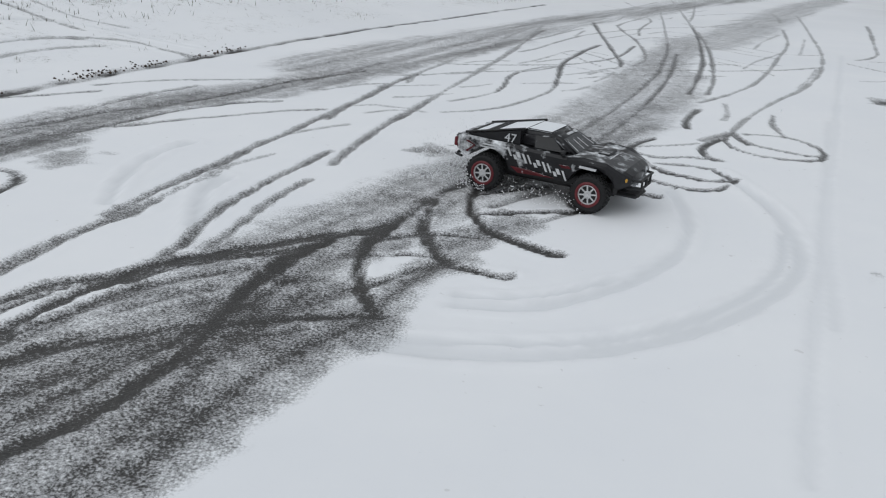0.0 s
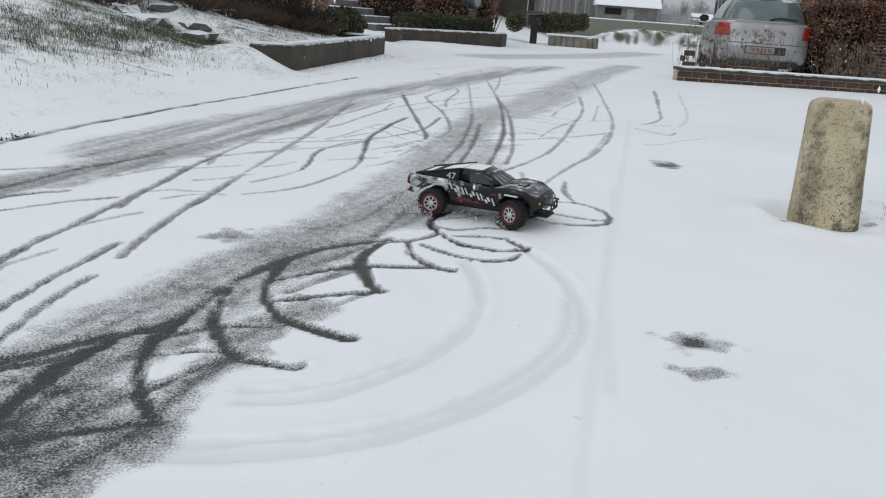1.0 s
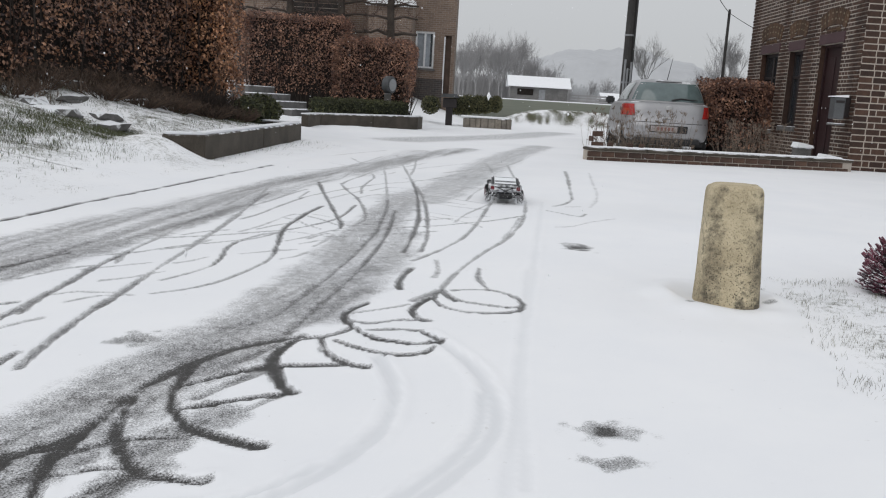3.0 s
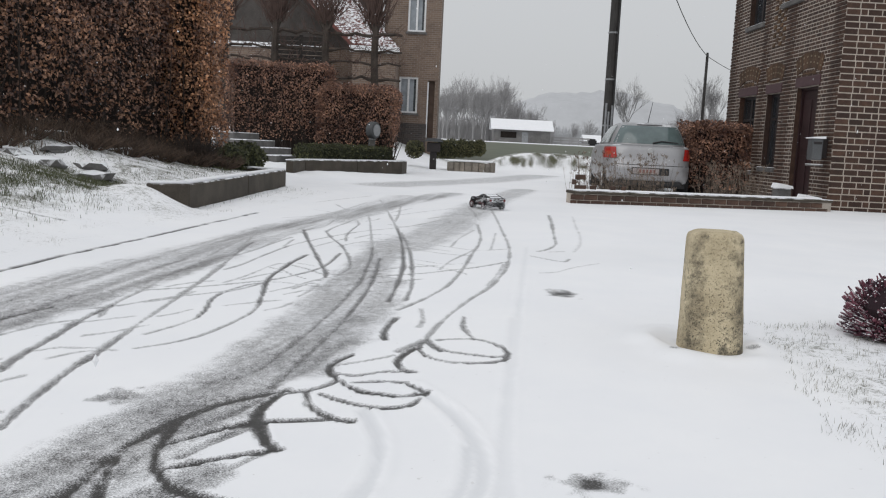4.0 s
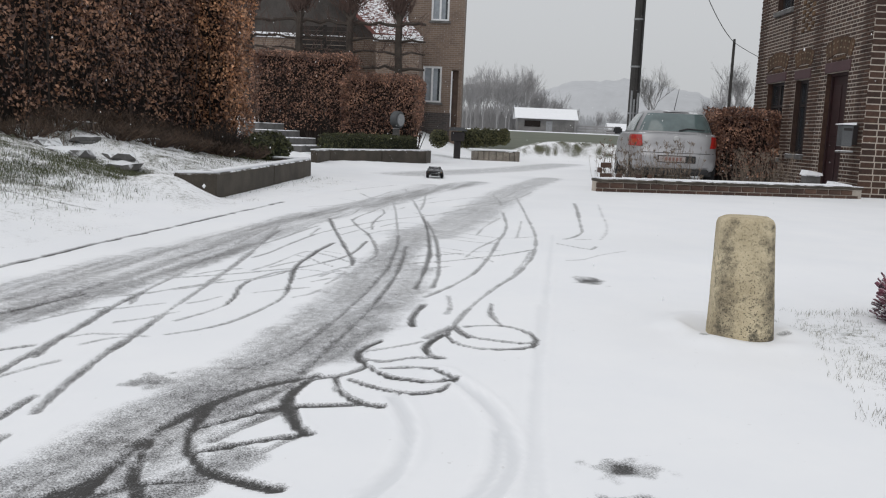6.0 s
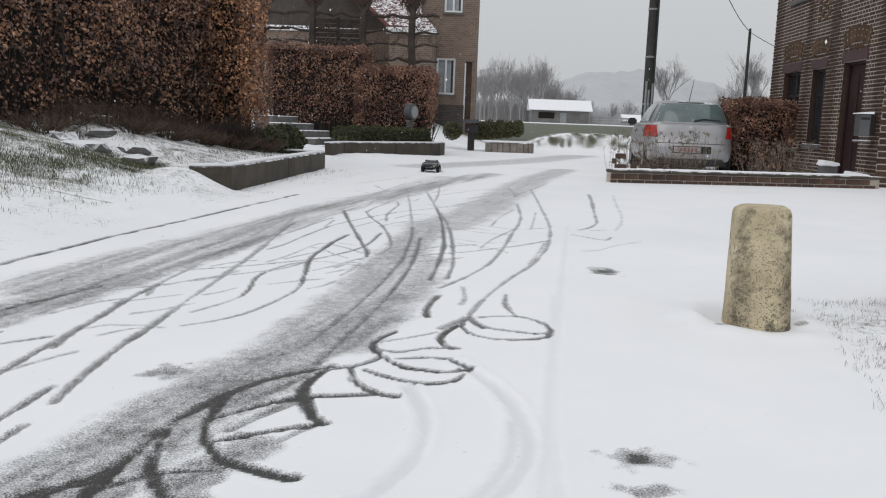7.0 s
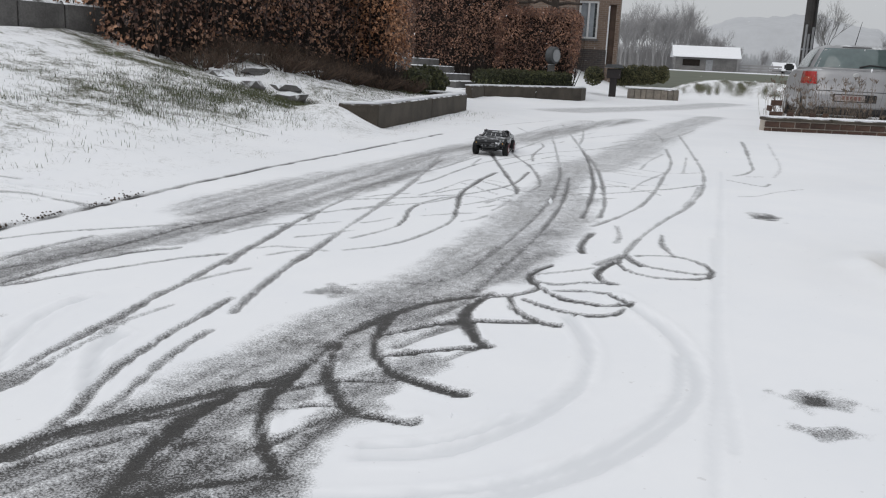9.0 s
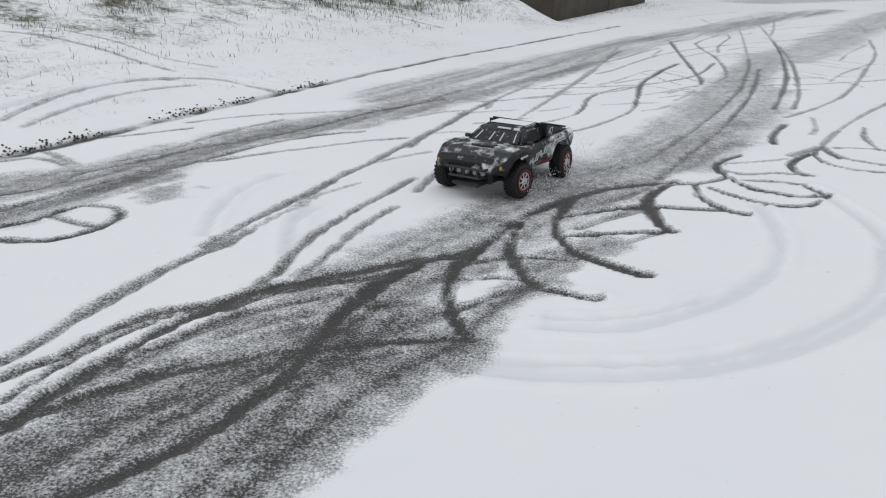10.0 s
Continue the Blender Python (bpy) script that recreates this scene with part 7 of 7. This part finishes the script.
BODY_X = [-0.272, -0.25, -0.10, 0.0, 0.08, 0.13, 0.2, 0.245, 0.266]
BODY_W = [0.108, 0.127, 0.126, 0.119, 0.121, 0.134, 0.134, 0.122, 0.098]
BODY_S = [0.150, 0.155, 0.150, 0.143, 0.141, 0.152, 0.146, 0.122, 0.106]
BODY_T = [0.146, 0.149, 0.149, 0.147, 0.147, 0.149, 0.142, 0.128, 0.112]


def body_at(x):
    return [float(np.interp(x, BODY_X, q)) for q in (BODY_W, BODY_S, BODY_T)]


def side_decal(bm, sx, quad, lift=0.0018):
    """A flat mark (x, z corners) laid on the truck's flank."""
    lo, hi = [], []
    for x, z in quad:
        w, s, top = body_at(x)
        lo.append(bm.verts.new((x, sx * (w + lift - 0.003), z)))
        hi.append(bm.verts.new((x, sx * (w + lift), z)))
    n = len(quad)
    bm.faces.new(hi)
    bm.faces.new(lo[::-1])
    for k in range(n):
        bm.faces.new((lo[k], lo[(k + 1) % n], hi[(k + 1) % n], hi[k]))


def number_mesh(text, size, depth=0.0008):
    cu = bpy.data.curves.new("number", "FONT")
    cu.body, cu.size, cu.extrude, cu.align_x, cu.align_y = text, size, depth, "CENTER", "CENTER"
    ob = new("number", cu)
    me = bpy.data.meshes.new_from_object(ob.evaluated_get(bpy.context.evaluated_depsgraph_get()))
    bpy.data.objects.remove(ob)
    me.materials.clear()
    me.materials.append(M_DECAL)
    return me


def rc_wheel(parent, x, y):
    r = 0.054
    bm = lathe(bmesh.new(), [(0.03, -0.021), (0.046, -0.0225), (0.0515, -0.017), (0.0525, 0.0), (0.0515, 0.017), (0.046, 0.0225), (0.03, 0.021)], 36, pose(0, 0, 0, 90, 0, 0))
    n = 26
    for k in range(n):
        for j, yy in enumerate((-0.0145, -0.005, 0.005, 0.0145)):
            a = 360.0 * (k + (0.5 if j % 2 else 0)) / n
            box(bm, -0.0032, yy - 0.0036, 0.0505, 0.0032, yy + 0.0036, 0.0555, 0.0, pose(0, 0, 0, 0, a, 0))
    tyre = part("wheel", bm, M_TYRE, parent, "black knobbly tyre", pose(x, y, r))
    out = 1 if y > 0 else -1
    ring = lathe(bmesh.new(), [(0.0285, 0.012), (0.0285, 0.024), (0.0325, 0.0255), (0.0365, 0.0235), (0.0365, 0.012)], 30, pose(0, 0, 0, -90 * out, 0, 0))
    part("beadlock", ring, M_RIM_RED, tyre, "red beadlock ring")
    rim = lathe(bmesh.new(), [(0.0284, -0.015), (0.0284, 0.0215), (0.025, 0.0225), (0.023, 0.016), (0.012, 0.0175), (0.011, 0.024), (0.006, 0.0255), (0.005, 0.03)], 30, pose(0, 0, 0, -90 * out, 0, 0))
    for k in range(8):
        box(rim, 0.010, -0.0022, 0.0168, 0.0245, 0.0022, 0.0222, 0.0008, pose(0, 0, 0, -90 * out, 0, 0) @ pose(0, 0, 0, 0, 0, 45 * k))
    part("rim", rim, M_RIM, tyre, "satin chrome spoked rim crusted with snow")
    return tyre


def rc_truck():
    t = thing("toy_truck", pose(0, 0, 0), "black radio-controlled short-course truck with red accents, dusted with snow", "toy car")
    t.scale = (0.93, 0.93, 0.93)
    secs = []
    for x in sorted({*np.linspace(-0.272, 0.266, 46), *BODY_X}):
        w, s, top = body_at(x)
        zb = float(np.interp(x, [-0.272, -0.24, -0.22, 0.22, 0.25, 0.266], [0.108, 0.095, 0.068, 0.068, 0.082, 0.09]))
        for wx in (-0.162, 0.162):
            d = 0.072 ** 2 - (x - wx) ** 2
            if d > 0:
                zb = max(zb, 0.056 + math.sqrt(d))
        zb = min(zb, s - 0.012)
        half = [(w * 0.965, zb), (w, zb + (s - zb) * 0.45), (w * 0.985, s - 0.006), (w * 0.93, s + 0.002), (w * 0.80, top + 0.001), (w * 0.4, top + 0.004)]
        secs.append([(x, a, z) for a, z in half] + [(x, -a, z) for a, z in half[::-1]])
    part("body", loft(bmesh.new(), secs), M_SHELL, t, "glossy black shell", smooth=False)
    # cab
    B = [(-0.118, -0.105, 0.145), (0.108, -0.108, 0.145), (0.108, 0.108, 0.145), (-0.118, 0.105, 0.145)]
    T = [(-0.075, -0.084, 0.193), (0.026, -0.080, 0.196), (0.026, 0.080, 0.196), (-0.075, 0.084, 0.193)]
    bm = bmesh.new()
    lo, hi = [bm.verts.new(q) for q in B], [bm.verts.new(q) for q in T]
    for k in range(4):
        bm.faces.new((lo[k], lo[(k + 1) % 4], hi[(k + 1) % 4], hi[k]))
    bm.faces.new(hi)
    bm.faces.new(lo[::-1])
    bmesh.ops.bevel(bm, geom=list(bm.edges), offset=0.012, segments=4, affect="EDGES")
    cab = part("cab", bm, M_BLACK, t, "black cab with a snowy roof", smooth=True)
    dark = mat("smoked_window", (0.02, 0.021, 0.023), 0.3, fine=60, coarse=20, var=0.2, bump=0.0, snow=0.3, cling=0.33, snow_scale=110, spec=0.3)
    wind = (B[1], B[2], T[2], T[1])
    ws = part("windscreen", face_panel(bmesh.new(), wind, 0.1, 0.9, 0.12, 0.74, 0.0012, 0.003), dark, cab, "smoked windscreen")
    for u in (0.16, 0.4, 0.58, 0.82):
        part("pillar_line", face_panel(bmesh.new(), wind, u, u + 0.02, 0.16, 0.6, 0.002, 0.002), M_DECAL, ws)
    part("visor_mark", face_panel(bmesh.new(), wind, 0.4, 0.68, 0.8, 0.88, 0.002, 0.002), M_DECAL, cab, "white bar on the visor")
    part("visor_mark", face_panel(bmesh.new(), wind, 0.74, 0.86, 0.78, 0.9, 0.002, 0.002), M_DECAL, cab)
    for sx in (-1, 1):
        c = (B[0], B[1], T[1], T[0]) if sx < 0 else (B[2], B[3], T[3], T[2])
        for u0, u1 in (((0.42, 0.84),) if sx < 0 else ((0.16, 0.58),)):
            part("side_window", face_panel(bmesh.new(), c, u0, u1, 0.12, 0.8, 0.0012, 0.003), dark, cab, "smoked side window")
    # sloping rear frame and cover
    for sx in (-1, 1):
        bm = bmesh.new()
        prism(bm, [(-0.07, 0.195), (-0.235, 0.156), (-0.235, 0.140), (-0.07, 0.140)], min(sx * 0.086, sx * 0.106), max(sx * 0.086, sx * 0.106))
        q = part("rear_quarter", bm, M_BLACK, t, "black rear quarter carrying the race number")
        ob = new("race_number", number_mesh("47", 0.038))
        ob.parent = q
        ob.matrix_basis = pose(-0.1, sx * 0.1075, 0.166, 90, 0, 180 if sx > 0 else 0)
        bm = bmesh.new()
        tube(bm, [(-0.065, sx * 0.088, 0.199), (-0.25, sx * 0.094, 0.158)], 0.004, seg=6)
        part("cage_tube", bm, M_TRIM, t)
        part("mirror", box(bmesh.new(), 0.06, min(sx * 0.1, sx * 0.122), 0.148, 0.072, max(sx * 0.1, sx * 0.122), 0.16, 0.003), M_TRIM, t)
    bm = bmesh.new()
    prism(bm, [(-0.07, 0.196), (-0.245, 0.156), (-0.245, 0.142), (-0.07, 0.142)], -0.084, 0.084)
    part("bed_cover", bm, M_BLACK_SNOWY, t, "sloping bed cover heaped with snow")
    for zf in (0.55, 0.66, 0.97):
        x = -0.07 - 0.175 * zf
        part("bed_slat", box(bmesh.new(), x - 0.004, -0.08, 0.196 - 0.04 * zf, x + 0.004, 0.08, 0.199 - 0.04 * zf), M_TRIM, t)
    part("roof_snow", box(bmesh.new(), -0.066, -0.068, 0.190, 0.012, 0.068, 0.1985, 0.003, seg=2), M_BLACK_SNOWY, cab, "crust of snow on the roof")
    # flank graphics as plain shapes
    for sx in (-1, 1):
        for k in range(12):
            x, z = 0.09 - k * 0.0155, 0.073 + k * 0.0036
            lo, hi, wide = ((0.0, 0.028, 0.006), (0.011, 0.027, 0.0095), (0.0, 0.013, 0.0085), (0.004, 0.030, 0.005))[k % 4]
            bm = bmesh.new()
            side_decal(bm, sx, [(x - lo * 0.5, z + lo), (x - lo * 0.5 - wide, z + lo), (x - hi * 0.5 - wide, z + hi), (x - hi * 0.5, z + hi)])
            part("flank_mark", bm, M_DECAL, t, "slanted white mark")
        for x, z, ln in ((-0.135, 0.139, 0.085), (-0.15, 0.131, 0.07)):
            bm = bmesh.new()
            side_decal(bm, sx, [(x + ln / 2, z - 0.004), (x - ln / 2, z - 0.002), (x - ln / 2, z + 0.002), (x + ln / 2, z + 0.0005)])
            part("flank_line", bm, M_DECAL, t)
        bm = bmesh.new()
        side_decal(bm, sx, [(0.175, 0.1285), (0.125, 0.130), (0.122, 0.123), (0.172, 0.1215)])
        part("fender_mark", bm, M_DECAL, t)
        for quad in ([(0.05, 0.072), (-0.06, 0.068), (-0.085, 0.085), (-0.03, 0.083)], [(0.10, 0.112), (0.07, 0.109), (0.06, 0.118), (0.09, 0.119)]):
            bm = bmesh.new()
            side_decal(bm, sx, quad, 0.0012)
            part("red_flash", bm, M_RED, t, "red painted flash")
        bm = bmesh.new()
        side_decal(bm, sx, [(-0.225, 0.105), (-0.268, 0.112), (-0.27, 0.142), (-0.225, 0.142), (-0.2, 0.13)], 0.0014)
        part("tail_panel", bm, M_RED, t, "red tail panel")
        part("headlight", box(bmesh.new(), 0.236, min(sx * 0.075, sx * 0.112), 0.098, 0.258, max(sx * 0.075, sx * 0.112), 0.111, 0.003), M_AMBER, t, "amber headlight")
        part("tail_light", box(bmesh.new(), -0.278, min(sx * 0.085, sx * 0.112), 0.112, -0.268, max(sx * 0.085, sx * 0.112), 0.140, 0.002), M_TAIL, t, "red tail light")
    for k in range(3):
        part("hood_mark", box(bmesh.new(), 0.135 + 0.022 * k, -0.06, 0.1505 - 0.0035 * k, 0.146 + 0.022 * k, 0.06 - 0.02 * k, 0.1545 - 0.0035 * k), M_DECAL, t)
    part("scoop", box(bmesh.new(), 0.11, -0.04, 0.147, 0.18, 0.04, 0.155, 0.004), M_BLACK, t)
    # bumpers, chassis, suspension
    bm = bmesh.new()
    for z, w in ((0.098, 0.075), (0.070, 0.06)):
        tube(bm, [(0.245, -w, z), (0.285, -w * 0.85, z), (0.285, w * 0.85, z), (0.245, w, z)], 0.0042, seg=6)
    for y in (-0.045, 0.0, 0.045):
        tube(bm, [(0.285, y, 0.07), (0.285, y, 0.098)], 0.0035, seg=5)
    part("bull_bar", bm, M_TRIM, t, "black tubular bull bar")
    bm = box(bmesh.new(), 0.2, -0.05, 0.036, 0.28, 0.05, 0.05, 0.008)
    part("skid_plate", bm, M_TRIM, t)
    bm = bmesh.new()
    for y in (-0.055, -0.028, 0.0, 0.028, 0.055):
        lathe(bm, [(0.007, 0), (0.007, 0.008)], 10, Matrix.Translation((0.262, y, 0.083)) @ pose(0, 0, 0, 0, 90, 0))
    part("grille_lamps", bm, M_PIPE, t, "row of small round lamps")
    bm = bmesh.new()
    for z in (0.135, 0.075):
        tube(bm, [(-0.262, -0.085, z), (-0.288, -0.07, z), (-0.288, 0.07, z), (-0.262, 0.085, z)], 0.0042, seg=6)
    tube(bm, [(-0.288, -0.065, 0.135), (-0.288, 0.065, 0.075)], 0.0035, seg=5)
    tube(bm, [(-0.288, 0.065, 0.135), (-0.288, -0.065, 0.075)], 0.0035, seg=5)
    part("rear_bumper", bm, M_TRIM, t, "black tubular rear bumper")
    part("chassis", box(bmesh.new(), -0.23, -0.06, 0.034, 0.22, 0.06, 0.085, 0.01), M_TRIM, t, "black plastic chassis")
    wheels = []
    for x in (0.162, -0.162):
        for y in (0.124, -0.124):
            bm = bmesh.new()
            for dx in (-0.02, 0.02):
                tube(bm, [(x + dx, y * 0.4, 0.05), (x, y * 0.85, 0.052)], 0.005, seg=5)
            tube(bm, [(x + 0.02, y * 0.45, 0.12), (x + 0.012, y * 0.72, 0.055)], 0.009, 0.007, 8)
            part("suspension_arm", bm, M_TRIM, t)
            wheels.append(rc_wheel(t, x, y))
    # the body rides high on its springs
    for o in t.children:
        if o not in wheels and not o.name.startswith("suspension_arm"):
            o.scale.z, o.location.z = 0.94, o.location.z + 0.006
    # powder thrown up behind the rear wheels
    rng = random.Random(12)
    v, f = [], []
    for n in range(3400):
        k = rng.uniform(0, 1) ** 1.4
        ahead = n % 6 == 0
        back = rng.uniform(-0.1, 0.16) if ahead else -0.15 - 0.24 * k
        c = Vector((back, rng.choice((-0.124, 0.124)) + rng.gauss(0, 0.018 + 0.035 * k), 0.006 + (0.04 if ahead else 0.02 + 0.12 * k) * rng.uniform(0, 1) ** 1.6))
        r = rng.uniform(0.0006, 0.0024)
        i = len(v)
        v += [c + Vector(q) * r for q in ((1, 0, 0), (-1, 0, 0), (0, 1, 0), (0, -1, 0), (0, 0, 1), (0, 0, -1))]
        f += [(i + a, i + b, i + d) for a, b, d in ((0, 2, 4), (2, 1, 4), (1, 3, 4), (3, 0, 4), (2, 0, 5), (1, 2, 5), (3, 1, 5), (0, 3, 5))]
    raw("snow_spray", v, f, M_SNOW, t, "flecks of snow thrown by the rear wheels", "stuff")
    return t, wheels


TRUCK, WHEELS = rc_truck()


# ---- falling snow ----
def flurry():
    rng = random.Random(77)
    v, f = [], []
    for _ in range(5200):
        c = Vector((rng.uniform(-7, 13), rng.uniform(1.6, 20), rng.uniform(0, 18)))
        r = rng.uniform(0.002, 0.0055)
        s = rng.uniform(1.0, 2.6)
        i = len(v)
        v += [c + Vector((q[0] * r, q[1] * r, q[2] * r * s)) for q in ((1, 0, 0), (-1, 0, 0), (0, 1, 0), (0, -1, 0), (0, 0, 1), (0, 0, -1))]
        f += [(i + a, i + b, i + d) for a, b, d in ((0, 2, 4), (2, 1, 4), (1, 3, 4), (3, 0, 4), (2, 0, 5), (1, 2, 5), (3, 1, 5), (0, 3, 5))]
    return tagged(raw("falling_snow", v, f, M_SNOW, None, "sparse snowflakes falling through the air", "stuff"), category="snow")


FLURRY = flurry()


# ---- single bricks of the house, laid last ----
def lay_bricks():
    cache = {}
    vv, ff = [], []
    singles = 0
    for where, a, b, z, proud, high in HOUSE_BRICKS:
        ln = round(b - a, 3)
        near = where == "side" and a < 2.6 and 0.1 < z < 2.7
        if near and singles < 300:
            if ln not in cache:
                cache[ln] = mesh_of("brick", box(bmesh.new(), -0.002, 0, 0, 0.02, ln, high, 0.0015), M_BRICK)
            o = new("brick", cache[ln])
            o.parent, o.location = RED_HOUSE, (-proud, a, z)
            singles += 1
            continue
        i = len(vv)
        if where == "side":
            x0, x1, y0, y1 = -0.002 - proud, 0.004, a, b
        else:
            x0, x1, y0, y1 = a, b, -0.003, 0.004
        vv += [(x, y, q) for q in (z, z + high) for x, y in ((x0, y0), (x1, y0), (x1, y1), (x0, y1))]
        ff += [(i, i + 3, i + 2, i + 1), (i + 4, i + 5, i + 6, i + 7), (i, i + 1, i + 5, i + 4), (i + 1, i + 2, i + 6, i + 5), (i + 2, i + 3, i + 7, i + 6), (i + 3, i, i + 4, i + 7)]
    raw("brickwork", vv, ff, M_BRICK_REST, RED_HOUSE, "courses of dark red bricks", "stuff")


lay_bricks()


# ---- what moves ----
DRIVE = [
    (0.0, 0.285, 2.33, -26), (0.1, 0.395, 2.435, -62), (0.2, 0.475, 2.525, -97), (0.3, 0.60, 2.56, -146), (0.4, 0.625, 2.615, -174), (0.5, 0.643, 2.645, -212),
    (0.6, 0.68, 2.72, -240), (0.7, 0.66, 2.79, -268), (0.8, 0.69, 2.825, -322), (0.9, 0.75, 2.92, -359), (1.0, 0.817, 2.985, -391), (1.1, 0.905, 3.01, -428),
    (1.2, 1.005, 3.04, -462), (1.3, 1.085, 3.045, -496), (1.4, 1.13, 3.06, -522), (1.5, 1.15, 3.08, -546), (1.6, 1.12, 3.11, -574), (1.7, 1.10, 3.13, -608),
    (1.8, 1.06, 3.20, -636), (1.9, 1.06, 3.23, -664), (2.0, 1.08, 3.32, -673), (2.1, 1.13, 3.48, -674), (2.2, 1.21, 3.68, -672), (2.6, 1.66, 4.75, -655),
    (3.0, 2.28, 6.0, -647), (3.3, 2.70, 6.9, -645), (3.5, 2.90, 7.45, -643), (3.7, 3.12, 8.15, -640), (3.9, 3.42, 9.2, -634), (4.1, 3.72, 10.2, -607),
    (4.3, 3.95, 11.05, -592), (4.5, 4.15, 11.75, -578), (4.7, 4.29, 12.35, -565), (4.9, 4.34, 12.85, -550), (5.1, 4.25, 13.25, -525), (5.3, 4.07, 13.45, -500),
    (5.5, 3.87, 13.5, -478), (5.7, 3.75, 13.6, -462), (6.2, 3.48, 13.5, -464), (6.8, 3.22, 13.16, -467), (7.0, 3.13, 12.85, -468), (7.2, 3.05, 12.45, -470),
    (7.4, 3.03, 12.2, -472), (7.6, 2.97, 11.95, -478), (7.8, 2.83, 11.5, -480), (8.0, 2.60, 10.8, -479), (8.2, 2.32, 10.05, -475), (8.4, 1.97, 9.23, -472),
    (8.6, 1.65, 8.41, -470), (8.8, 1.31, 7.46, -468), (9.0, 1.03, 6.68, -468), (9.2, 0.78, 5.72, -468), (9.4, 0.58, 4.98, -467), (9.5, 0.455, 4.555, -466), (9.6, 0.36, 4.22, -465),
    (9.7, 0.26, 3.87, -462), (9.8, 0.158, 3.48, -460), (9.9, 0.048, 3.04, -465), (10.0, -0.085, 2.575, -475),
]


def motions():
    walk(TRUCK, [(t, pose(x, y, on_ground(x, y) + 0.006, 0, 0, a)) for t, x, y, a in DRIVE])
    walk(FLURRY, [(t * 0.5, pose(0.25 * t, -0.1 * t, -0.55 * t)) for t in range(21)])
    times = [k / 30 for k in range(301)]
    T = np.array([r[0] for r in DRIVE])
    px, py, pa = (np.interp(times, T, [r[i] for r in DRIVE]) for i in (1, 2, 3))
    roll, rolls = 0.0, []
    for k in range(301):
        j = max(0, k - 1)
        step = math.hypot(px[k] - px[j], py[k] - py[j]) + (0.09 if times[k] < 2.3 else 0.0)
        roll += min(82.0, math.degrees(step / 0.052))
        rolls.append(roll)
    for i, w in enumerate(WHEELS):
        x, y, z = w.matrix_basis.translation
        rows = []
        for k in range(301):
            j = max(0, k - 3)
            steer = max(-24.0, min(24.0, 0.9 * (pa[k] - pa[j]))) if i < 2 else 0.0
            rows.append((times[k], pose(x, y, z, 0, rolls[k], steer)))
        walk(w, rows)


motions()
